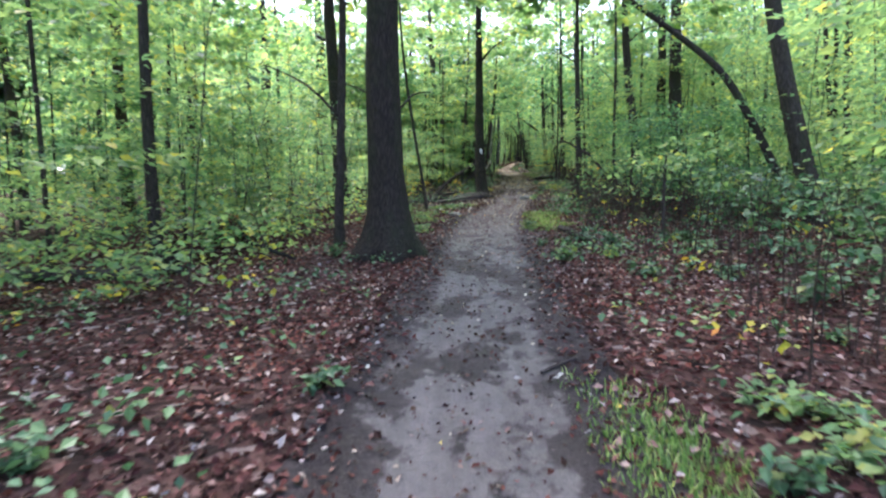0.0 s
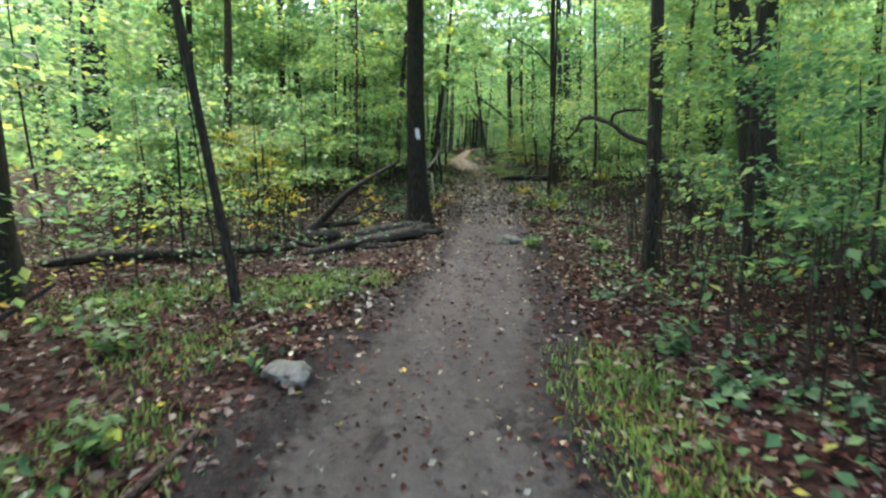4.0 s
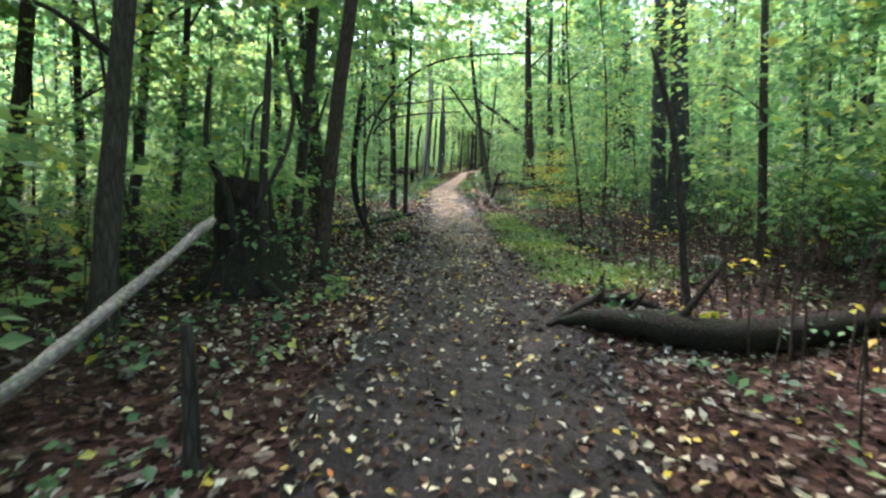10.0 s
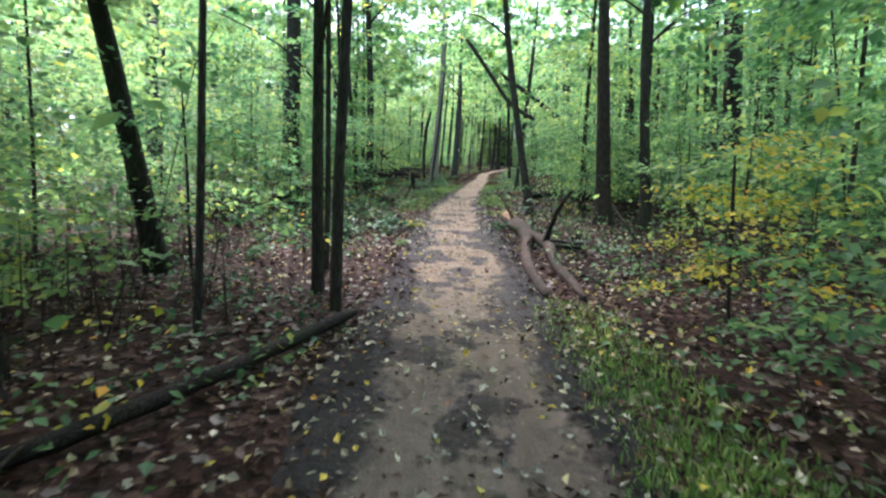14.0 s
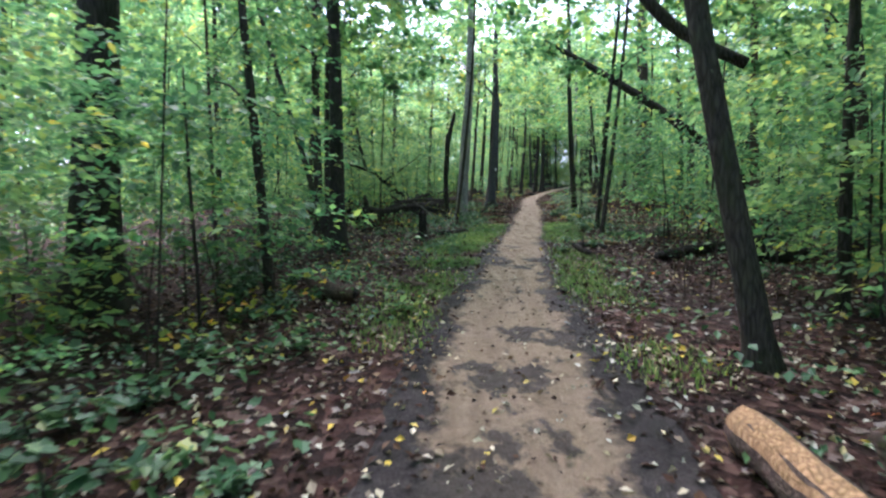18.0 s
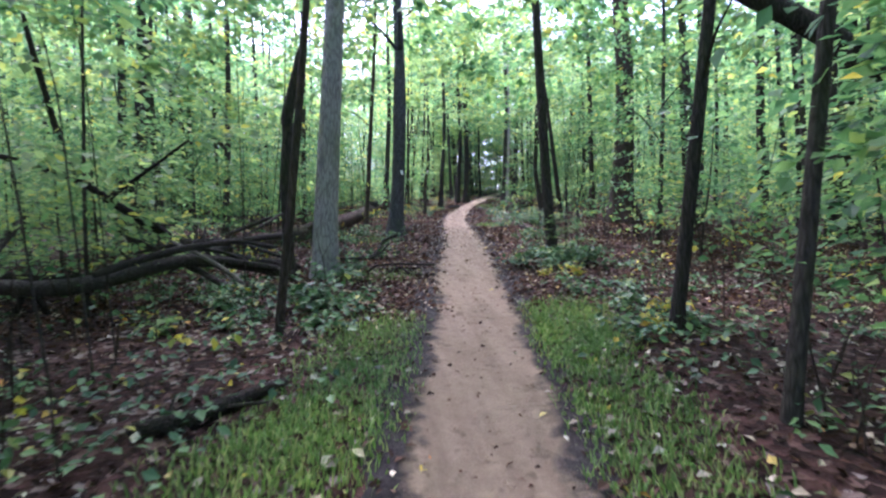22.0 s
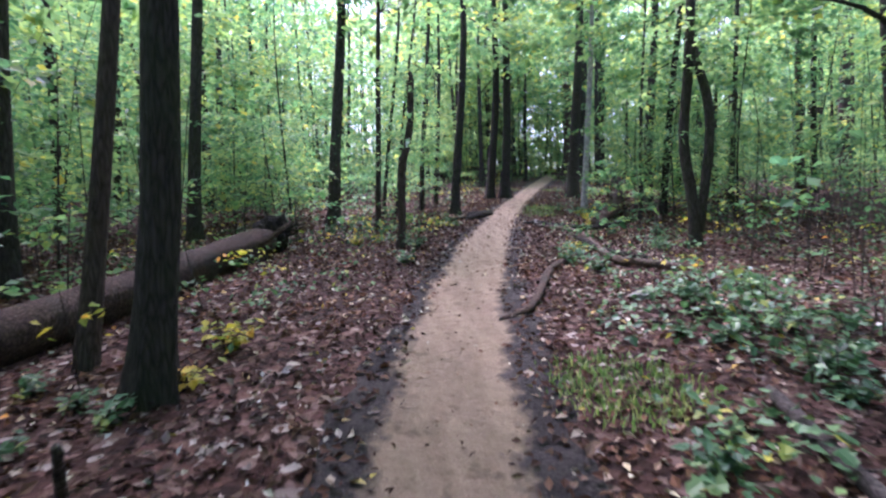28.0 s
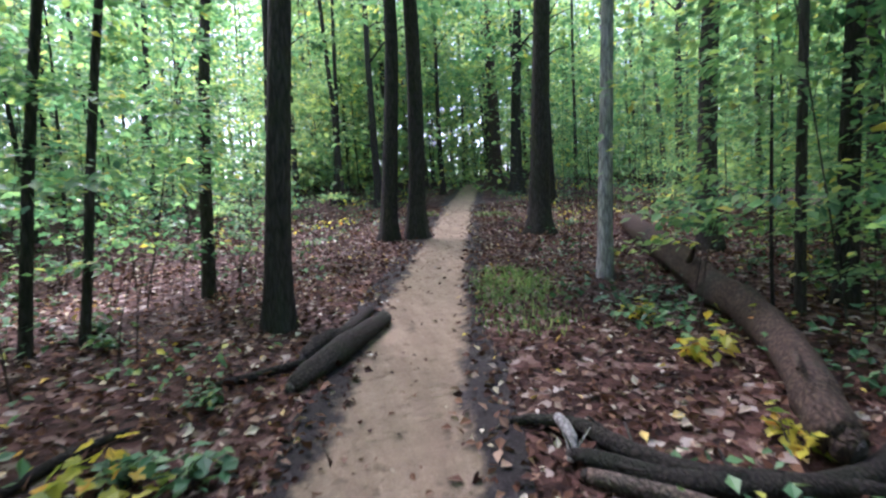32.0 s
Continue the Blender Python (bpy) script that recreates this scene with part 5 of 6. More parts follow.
lying("dead_branch", "dead branch lying beside the blazed tree", DEADWOOD, [(6.94, 62.85, 0.08), (7.42, 62.36, 0.06), (7.79, 62.04, 0.03)], [0.035, 0.033, 0.020])
lying("stick", "thin dark stick on leaves", BARK, [(6.61, 60.58, 0.03), (7.01, 60.53, 0.03), (7.47, 60.50, 0.03)], [0.015, 0.019, 0.013])
lying("stick", "short broken post of a sapling", DEADWOOD, [(7.23, 63.08, 0.10), (7.31, 62.96, 0.30), (7.34, 62.91, 0.42)], [0.024, 0.023, 0.020])
lying("stick", "dark stick lying on the trail edge", BARK, [(9.82, 62.68, 0.03), (9.87, 62.28, 0.03), (9.93, 61.97, 0.02)], [0.020, 0.022, 0.012])
lying("dead_branch", "dark fallen branch beside the trail", BARK, [(11.57, 71.34, 0.05), (12.09, 70.94, 0.06), (12.86, 70.85, 0.07), (13.95, 71.40, 0.15)], [0.043, 0.055, 0.055, 0.039])
lying("dead_branch", "long dark fallen branch on red leaves", BARK, [(11.85, 69.72, 0.05), (11.84, 69.05, 0.05), (11.78, 68.45, 0.05), (11.94, 67.96, 0.05), (12.13, 67.55, 0.05)], [0.043, 0.056, 0.052, 0.049, 0.043])
lying("root", "dark root lump at the trail edge", BARK, [(10.26, 72.53, 0.03), (10.58, 72.93, 0.08), (11.07, 73.77, 0.05)], [0.057, 0.096, 0.068])
lying("fallen_log", "big fallen log with dark brown bark", LOG_ROTTEN, [(16.19, 77.39, 0.20), (14.91, 74.87, 0.20), (14.22, 73.44, 0.20), (13.76, 72.40, 0.20), (13.22, 71.58, 0.18), (12.82, 71.11, 0.16), (12.75, 70.90, 0.12)], [0.168, 0.171, 0.154, 0.138, 0.119, 0.117, 0.089])
lying("fallen_log", "dark fallen branch with moss at its end", BARK, [(11.44, 71.76, 0.03), (11.70, 71.57, 0.06), (11.81, 71.29, 0.07), (11.99, 71.06, 0.07), (12.32, 70.91, 0.06), (12.67, 70.74, 0.05)], [0.025, 0.044, 0.051, 0.050, 0.049, 0.047])
lying("stump", "mossy broken stub of a branch", BARK_GREY, [(11.61, 71.56, 0.12), (11.60, 71.40, 0.10), (11.56, 71.32, 0.02)], [0.029, 0.033, 0.021])
lying("root", "thick rotting root lumps at the trail edge", BARK, [(10.34, 72.97, 0.05), (10.49, 73.18, 0.08), (10.67, 73.32, 0.08), (10.96, 74.03, 0.04)], [0.045, 0.074, 0.064, 0.049])
lying("root", "dark root lying on red leaves", BARK, [(9.79, 72.75, 0.03), (10.06, 72.84, 0.03), (10.36, 72.93, 0.04)], [0.022, 0.031, 0.028])
lying("stick", "dark stick on red leaves", BARK, [(9.04, 71.87, 0.03), (9.19, 72.08, 0.04), (9.44, 72.31, 0.03)], [0.028, 0.031, 0.019])
lying("stick", "pale peeled stick on leaves", DEADWOOD, [(12.55, 70.86, 0.06), (12.91, 70.89, 0.10)], [0.011, 0.012])
lying("twig", "thin pale twig on leaves", DEADWOOD, [(11.98, 71.52, 0.05), (11.86, 71.26, 0.05), (11.72, 71.01, 0.02)], [0.007, 0.007, 0.006])
stem("tree", "thin leaning tree arching over the undergrowth", BARK, 7.43, 10.32, [(7.43, 10.32, 0.00), (7.09, 10.56, 1.15), (6.66, 10.86, 2.42), (6.22, 11.17, 3.43), (5.47, 11.71, 4.45), (4.75, 12.21, 5.33)], [0.083, 0.084, 0.080, 0.075, 0.065, 0.061])
stem("dead_tree", "leaning dead tree with broken limbs over the trail side", BARK, 13.03, 51.81, [(13.03, 51.81, 0.00), (12.84, 51.96, 0.72), (12.32, 52.36, 1.64), (11.45, 53.05, 2.81), (10.47, 53.81, 3.95), (9.01, 54.94, 5.42)], [0.117, 0.119, 0.129, 0.129, 0.117, 0.089])
stem("dead_branch", "mossy dead limb hanging over the undergrowth", BARK, 5.07, 15.66, [(5.07, 15.66, -0.00), (5.09, 15.64, 0.66), (4.99, 15.74, 1.03), (4.83, 15.91, 1.32), (4.69, 16.07, 1.51), (4.48, 16.30, 1.66), (4.31, 16.48, 1.86), (4.06, 16.75, 2.02)], [0.045, 0.044, 0.045, 0.045, 0.042, 0.037, 0.031, 0.030])
stem("limb", "thin side limb of the hanging dead branch", BARK, 5.07, 15.66, [(4.31, 16.48, 1.86), (4.34, 16.45, 2.00), (4.49, 16.29, 2.03), (4.65, 16.12, 2.00)], [0.029, 0.024, 0.021, 0.013])
stem("limb", "thin dead twig of the hanging dead branch", BARK, 5.07, 15.66, [(4.19, 16.61, 1.97), (4.00, 16.82, 1.99), (3.92, 16.90, 1.83), (3.81, 17.03, 1.69)], [0.029, 0.026, 0.021, 0.013])
stem("tree", "forked sapling with two spreading branches", BARK, 5.39, 23.11, [(5.39, 23.11, -0.00), (5.43, 23.07, 0.47), (5.46, 23.04, 0.94), (5.48, 23.03, 1.31), (5.52, 22.99, 1.50), (5.60, 22.92, 1.68), (5.73, 22.81, 1.80)], [0.041, 0.037, 0.035, 0.036, 0.022, 0.019, 0.014])
stem("limb", "slim side stem of a forked sapling", BARK, 5.39, 23.11, [(5.48, 23.03, 1.31), (5.41, 23.09, 1.48), (5.33, 23.16, 1.70), (5.24, 23.23, 1.99), (5.21, 23.26, 2.15)], [0.027, 0.024, 0.020, 0.016, 0.013])
stem("tree", "arching sapling bent over the trail", BARK, 3.06, 30.82, [(3.06, 30.82, 0.00), (3.03, 30.82, 0.73), (3.04, 30.82, 1.44), (3.17, 30.84, 1.96), (3.49, 30.87, 2.49), (4.02, 30.94, 2.92), (4.70, 31.02, 3.13), (5.86, 31.15, 3.26)], [0.018, 0.018, 0.018, 0.018, 0.019, 0.018, 0.016, 0.012])
stem("limb", "slim arching sapling bent over the trail", BARK, 3.06, 30.82, [(3.17, 30.84, 1.83), (3.36, 30.86, 2.04), (3.88, 30.92, 2.16), (4.57, 31.00, 2.23)], [0.020, 0.016, 0.013, 0.010])
stem("tree", "dark crooked tree forking over the trail", BARK, 3.11, 31.99, [(3.11, 31.99, 0.00), (3.00, 31.95, 0.19), (2.85, 31.90, 0.56), (2.78, 31.88, 1.05), (2.80, 31.89, 1.57), (2.85, 31.90, 1.99), (2.91, 31.92, 2.44)], [0.044, 0.050, 0.060, 0.062, 0.055, 0.048, 0.042])
stem("limb", "long arching branch reaching over the trail", BARK, 3.11, 31.99, [(2.81, 31.89, 1.74), (2.94, 31.93, 2.02), (3.09, 31.98, 2.18), (3.28, 32.04, 2.33), (3.56, 32.13, 2.44), (3.96, 32.26, 2.50), (4.44, 32.42, 2.62), (5.12, 32.64, 2.68)], [0.021, 0.021, 0.023, 0.020, 0.019, 0.016, 0.012, 0.009])
stem("tree", "thin crooked sapling beside the trail", BARK, 2.09, 32.20, [(2.09, 32.20, 0.00), (2.02, 32.15, 0.41), (1.97, 32.12, 0.86), (1.97, 32.12, 1.27), (2.03, 32.16, 1.64), (2.13, 32.22, 2.06), (2.27, 32.31, 2.55)], [0.027, 0.030, 0.031, 0.033, 0.030, 0.026, 0.021])
stem("tree", "slim dark stem growing out of a stump", BARK, 2.11, 28.32, [(2.11, 28.32, -0.00), (2.11, 28.33, 0.68), (2.11, 28.33, 1.35), (2.15, 28.35, 2.00), (2.18, 28.36, 2.43)], [0.053, 0.048, 0.044, 0.040, 0.036])
stem("limb", "crooked stem growing out of a stump", BARK, 2.11, 28.32, [(1.84, 28.20, 0.56), (1.78, 28.17, 1.05), (1.64, 28.10, 1.42), (1.62, 28.09, 1.72), (1.67, 28.12, 2.31)], [0.046, 0.045, 0.034, 0.030, 0.023])
stem("limb", "thin bent stem growing out of a stump", BARK, 2.11, 28.32, [(2.04, 28.29, 0.91), (2.22, 28.38, 1.28), (2.35, 28.44, 1.62), (2.41, 28.47, 2.04), (2.34, 28.44, 2.47)], [0.022, 0.030, 0.027, 0.025, 0.019])
stem("limb", "thin stem growing out of a stump", BARK, 2.11, 28.32, [(1.91, 28.23, 0.98), (2.00, 28.27, 1.48), (2.03, 28.29, 1.84), (2.12, 28.33, 2.03)], [0.021, 0.022, 0.018, 0.013])
stem("tree", "thin leaning sapling by the mossy patch", BARK, 6.34, 27.39, [(6.34, 27.39, -0.00), (6.30, 27.43, 0.49), (6.27, 27.46, 1.06), (6.23, 27.50, 1.60), (6.18, 27.56, 2.01), (6.10, 27.63, 2.41)], [0.038, 0.037, 0.035, 0.032, 0.029, 0.026])
stem("dead_tree", "twisted dark dead stem with a knot", BARK, 5.07, 56.51, [(5.07, 56.51, 0.00), (5.01, 56.49, 0.74), (5.01, 56.49, 1.60), (5.07, 56.51, 2.21), (5.07, 56.51, 2.51), (5.20, 56.54, 3.07), (5.29, 56.56, 3.45)], [0.074, 0.073, 0.079, 0.085, 0.091, 0.074, 0.068])
stem("tree", "crooked stem rising from dead branches", BARK, 1.12, 62.37, [(1.12, 62.37, 0.00), (0.85, 62.25, 0.65), (0.63, 62.14, 1.23), (0.78, 62.21, 1.92), (0.91, 62.27, 4.00), (1.01, 62.32, 5.17)], [0.130, 0.128, 0.114, 0.092, 0.081, 0.070])
stem("limb", "crooked dark limb of a bent stem", BARK, 1.12, 62.37, [(0.63, 62.14, 1.17), (0.32, 62.00, 1.45), (0.10, 61.89, 1.66)], [0.080, 0.073, 0.050])
stem("tree", "blazed slim tree with a bend in its trunk", BARK_BROWN, 8.70, 69.20, [(8.70, 69.20, 0.00), (8.74, 69.21, 0.40), (8.75, 69.21, 0.95), (8.78, 69.21, 1.36), (8.86, 69.23, 1.70), (8.92, 69.23, 2.03), (8.94, 69.24, 2.41), (8.95, 69.24, 2.74)], [0.072, 0.067, 0.067, 0.065, 0.063, 0.061, 0.059, 0.059])
stem("tree", "twin-stemmed crooked dark tree", BARK, 13.57, 68.77, [(13.57, 68.77, 0.00), (13.52, 68.80, 0.78), (13.41, 68.86, 1.72), (13.47, 68.83, 2.90), (13.50, 68.81, 3.97)], [0.103, 0.093, 0.084, 0.078, 0.073])
stem("limb", "second stem of a twin crooked tree", BARK, 13.57, 68.77, [(13.61, 68.74, 0.22), (13.73, 68.67, 1.68), (13.70, 68.69, 2.41), (13.56, 68.78, 3.06), (13.49, 68.82, 3.62)], [0.074, 0.078, 0.073, 0.064, 0.060])
stem("post", "broken dead sapling stake", BARK, 2.55, 25.18, [(2.55, 25.18, -0.00), (2.55, 25.18, 0.36), (2.54, 25.18, 0.69)], [0.040, 0.037, 0.025])
stem("tree", "small maple sapling stem", BARK, 3.75, 8.34, [(3.75, 8.34, 0.00), (3.75, 8.34, 0.40), (3.76, 8.33, 0.76), (3.77, 8.33, 1.03), (3.80, 8.30, 1.42)], [0.027, 0.027, 0.025, 0.022, 0.015])
stem("limb", "leaning dead pole over the trail side", BARK, 7.57, 43.74, [(5.83, 44.19, 4.51), (6.40, 44.04, 3.66), (6.95, 43.90, 2.84), (7.55, 43.75, 2.41)], [0.046, 0.052, 0.057, 0.051])
rock(2.76, 16.41, 0.198, "grey rock at the edge of the trail")
rock(0.33, 12.29, 0.175, "flat grey rock beside the trail")
rock(3.04, 24.19, 0.155, "flat pale rock at the trail edge")
rock(8.20, 29.81, 0.157, "pale rock on the forest floor")
rock(11.20, 65.88, 0.142, "pale rock among green plants")
rock(1.75, 26.24, 0.091, "small pale rock on the leaf litter")
rock(6.90, 69.52, 0.063, "small pale stone among leaves")
stump(1.88, 28.55, 0.385, 1.10, "tall rotten stump with a jagged dark top")
stump(4.47, 50.72, 0.109, 0.62, "pointed dark broken stump")
stump(-3.85, 6.92, 0.120, 0.32, "small rotten stump beside a tree")
plant(3.92, 7.87, "g")
plant(2.46, 5.79, "g")
plant(3.29, 5.69, "g")
plant(3.51, 4.54, "G")
plant(3.06, 3.69, "g")
plant(6.40, 7.97, "g")
plant(7.23, 8.41, "g")
plant(2.09, 2.62, "l")
plant(2.15, 2.38, "l")
plant(1.88, 2.70, "l")
plant(-2.13, 2.21, "g")
plant(1.48, 1.96, "g")
plant(-0.88, 3.13, "g")
plant(2.34, 5.81, "g")
plant(1.86, 2.09, "l")
plant(1.62, 7.85, "g")
plant(2.00, 8.09, "g")
plant(1.76, 7.07, "l")
plant(1.65, 6.65, "g")
plant(-1.74, 7.65, "g")
plant(-0.81, 7.30, "g")
plant(2.36, 6.95, "l")
plant(2.76, 7.99, "g")
plant(3.58, 7.99, "g")
plant(0.24, 7.04, "g")
plant(-0.43, 9.69, "l")
plant(-0.91, 12.77, "l")
plant(-0.47, 11.60, "l")
plant(3.01, 11.75, "g")
plant(3.05, 12.46, "g")
plant(1.79, 10.03, "g")
plant(-2.45, 20.81, "Y")
plant(-4.25, 23.35, "Y")
plant(0.54, 17.70, "y")
plant(-0.98, 20.20, "g")
plant(3.53, 17.91, "g")
plant(2.95, 16.01, "l")
plant(3.92, 16.80, "g")
plant(8.01, 25.61, "Y")
plant(3.86, 15.73, "l")
plant(-1.42, 20.09, "g")
plant(-2.04, 24.89, "g")
plant(5.12, 20.98, "g")
plant(4.64, 20.31, "g")
plant(4.33, 20.15, "l")
plant(0.90, 19.90, "g")
plant(1.18, 19.76, "g")
plant(1.98, 20.10, "y")
plant(-0.26, 23.60, "g")
plant(1.57, 23.50, "g")
plant(1.68, 20.73, "g")
plant(4.43, 19.60, "y")
plant(2.00, 22.16, "g")
plant(0.51, 22.46, "g")
plant(1.04, 21.87, "g")
plant(3.93, 19.87, "g")
plant(4.61, 22.75, "y")
plant(5.56, 22.83, "y")
plant(1.66, 23.52, "g")
plant(1.79, 24.05, "y")
plant(4.40, 23.29, "g")
plant(1.59, 23.31, "g")
plant(2.87, 28.46, "l")
plant(2.92, 27.96, "l")
plant(7.77, 29.19, "g")
plant(7.03, 28.43, "g")
plant(2.85, 31.99, "l")
plant(3.61, 31.59, "g")
plant(8.07, 36.68, "Y")
plant(18.50, 47.81, "Y")
plant(-0.12, 34.70, "g")
plant(0.30, 33.81, "g")
plant(0.23, 40.00, "g")
plant(2.04, 39.05, "g")
plant(2.29, 37.81, "g")
plant(2.84, 38.35, "g")
plant(3.17, 38.67, "g")
plant(2.32, 38.20, "g")
plant(1.30, 39.05, "g")
plant(2.41, 40.02, "G")
plant(3.36, 39.13, "G")
plant(2.28, 39.59, "g")
plant(1.18, 40.52, "G")
plant(4.00, 39.86, "g")
plant(4.28, 38.85, "l")
plant(1.88, 41.27, "g")
plant(2.42, 39.09, "g")
plant(2.93, 38.98, "g")
plant(2.83, 42.31, "g")
plant(13.43, 52.77, "g")
plant(2.98, 43.45, "g")
plant(3.97, 41.75, "g")
plant(3.17, 41.20, "g")
plant(4.12, 40.71, "g")
plant(3.27, 41.64, "g")
plant(2.66, 40.89, "g")
plant(9.35, 44.55, "g")
plant(4.50, 40.73, "y")
plant(3.97, 41.29, "g")
plant(3.06, 42.62, "g")
plant(3.74, 43.68, "g")
plant(2.48, 41.99, "g")
plant(6.18, 41.03, "g")
plant(6.19, 40.71, "g")
plant(2.48, 45.70, "G")
plant(2.66, 45.04, "G")
plant(2.92, 46.03, "g")
plant(3.21, 44.72, "G")
plant(4.49, 44.79, "l")
plant(3.51, 45.31, "g")
plant(3.04, 44.55, "g")
plant(3.16, 45.16, "g")
plant(2.86, 44.50, "g")
plant(2.00, 47.08, "g")
plant(2.22, 48.00, "g")
plant(9.38, 46.41, "g")
plant(4.04, 54.10, "l")
plant(2.63, 50.70, "g")
plant(5.11, 49.62, "l")
plant(5.17, 48.76, "g")
plant(7.94, 49.44, "g")
plant(7.61, 50.07, "g")
plant(7.22, 48.80, "g")
plant(4.76, 49.52, "g")
plant(4.41, 54.99, "g")
plant(5.02, 54.40, "g")
plant(5.73, 54.78, "g")
plant(4.63, 49.40, "g")
plant(3.36, 51.86, "g")
plant(9.00, 50.73, "g")
plant(10.07, 51.37, "g")
plant(4.64, 54.80, "G")
plant(4.87, 55.63, "g")
plant(5.51, 54.51, "G")
plant(4.12, 55.38, "g")
plant(5.52, 55.33, "g")
plant(5.60, 53.92, "g")
plant(9.77, 56.98, "g")
plant(8.79, 54.55, "g")
plant(9.11, 53.98, "g")
plant(9.36, 53.54, "y")
plant(9.34, 53.09, "g")
plant(8.91, 53.00, "y")
plant(8.56, 52.81, "g")
plant(6.04, 54.93, "g")
plant(9.32, 57.48, "g")
plant(5.99, 57.02, "g")
plant(5.89, 60.57, "g")
plant(9.21, 56.47, "g")
plant(9.52, 54.83, "l")
plant(4.68, 54.12, "g")
plant(4.28, 56.71, "g")
plant(5.45, 56.41, "g")
plant(5.91, 56.73, "G")
plant(5.92, 58.22, "g")
plant(8.71, 56.57, "G")
plant(9.71, 57.20, "g")
plant(10.26, 57.52, "g")
plant(9.76, 56.39, "G")
plant(9.14, 57.42, "g")
plant(6.13, 62.05, "g")
plant(6.41, 58.14, "g")
plant(5.51, 58.79, "g")
plant(9.32, 55.72, "y")
plant(8.85, 55.85, "y")
plant(6.09, 62.10, "g")
plant(5.39, 63.25, "g")
plant(6.60, 63.63, "g")
plant(11.40, 62.90, "G")
plant(10.23, 60.75, "l")
plant(10.84, 60.84, "l")
plant(10.65, 60.54, "g")
plant(9.85, 60.64, "g")
plant(6.89, 61.35, "g")
plant(11.61, 65.03, "g")
plant(11.80, 64.10, "g")
plant(11.37, 63.67, "g")
plant(11.69, 65.79, "g")
plant(12.92, 63.95, "g")
plant(6.63, 64.15, "g")
plant(6.96, 63.91, "g")
plant(11.45, 65.32, "G")
plant(12.45, 65.74, "g")
plant(11.88, 64.67, "G")
plant(11.48, 63.89, "G")
plant(12.49, 64.73, "g")
plant(10.23, 63.07, "g")
plant(7.28, 65.00, "y")
plant(12.70, 66.16, "g")
plant(10.98, 64.79, "g")
plant(11.31, 64.62, "g")
plant(7.25, 64.31, "y")
plant(6.20, 64.43, "g")
plant(11.47, 63.59, "g")
plant(12.78, 68.60, "g")
plant(8.99, 69.29, "g")
plant(7.72, 71.53, "g")
plant(7.98, 69.55, "y")
plant(12.70, 70.10, "g")
plant(11.14, 67.75, "g")
plant(11.46, 68.45, "y")
plant(12.96, 68.91, "g")
plant(11.33, 67.16, "g")
plant(8.81, 67.97, "g")
plant(12.79, 68.55, "g")
plant(8.82, 69.34, "g")
plant(13.58, 70.08, "g")
plant(7.32, 70.77, "g")
plant(8.32, 69.99, "y")
plant(9.76, 72.52, "g")
plant(8.87, 73.79, "g")
plant(13.09, 72.10, "y")
plant(12.66, 71.15, "y")
plant(13.15, 72.98, "y")
plant(9.54, 71.81, "g")
plant(9.84, 71.66, "g")
plant(10.93, 71.84, "g")
plant(8.62, 74.29, "g")
plant(16.34, 73.82, "g")
plant(15.58, 74.13, "g")
plant(15.69, 78.60, "g")
shrub(-1.57, 19.54, "y")
shrub(-2.40, 20.33, "y")
shrub(7.45, 20.26, "l")
shrub(9.73, 45.15, "l")
shrub(9.35, 43.42, "l")
shrub(10.24, 47.46, "l")
shrub(9.78, 57.26, "m")
shrub(3.26, 67.70, "l")
shrub(3.70, 71.16, "l")
shrub(-4.69, 11.69, "l")
shrub(3.82, 72.53, "h")
shrub(4.63, 73.67, "l")
shrub(2.33, 73.41, "h")
shrub(2.85, 81.39, "h")
shrub(2.92, 83.83, "l")
shrub(14.61, 71.29, "m")
shrub(11.44, 43.21, "l")
shrub(11.10, 45.03, "l")
shrub(0.12, 43.41, "l")
shrub(1.10, 58.69, "m")
shrub(1.16, 57.14, "m")
shrub(1.54, 59.99, "l")
shrub(-0.31, 59.04, "l")
shrub(5.72, 72.38, "m")
shrub(4.78, 73.30, "l")
shrub(5.73, 73.78, "l")
shrub(-0.95, 44.66, "m")
shrub(-0.16, 42.98, "m")
shrub(-0.84, 45.67, "l")
shrub(-4.07, 22.11, "l")
shrub(-3.96, 23.70, "l")
shrub(-1.37, 36.81, "l")
shrub(-0.79, 37.41, "l")
shrub(-2.52, 37.82, "h")
shrub(1.78, 67.79, "l")
shrub(1.91, 69.00, "h")
shrub(13.50, 54.67, "l")
shrub(13.10, 52.31, "m")
shrub(2.82, 59.46, "l")
shrub(1.70, 56.91, "l")
shrub(9.74, 23.86, "l")
shrub(10.84, 27.52, "l")
shrub(-2.18, 23.66, "m")
shrub(6.86, 10.96, "l")
shrub(-4.01, 9.90, "m")
shrub(-7.85, 11.41, "l")
shrub(16.17, 72.92, "l")
shrub(18.78, 74.42, "l")
shrub(11.95, 87.00, "l")
shrub(22.68, 82.48, "l")
shrub(-3.22, 33.82, "l")
shrub(-1.02, 37.55, "l")
shrub(8.81, 37.26, "l")
shrub(5.16, 11.98, "l")
shrub(6.52, 11.97, "l")
shrub(-5.88, 11.92, "h")
shrub(-8.36, 10.71, "h")
shrub(-4.90, 12.20, "l")
shrub(-0.81, 19.94, "l")
shrub(-1.37, 22.95, "l")
shrub(7.43, 22.98, "l")
shrub(7.31, 35.10, "y")
shrub(0.76, 33.47, "h")
shrub(-0.07, 35.30, "l")
shrub(10.11, 51.05, "l")
shrub(2.98, 54.96, "h")
shrub(10.63, 50.32, "h")
shrub(2.69, 55.84, "l")
shrub(2.19, 55.35, "l")
shrub(12.08, 56.72, "l")
shrub(6.22, 71.27, "l")
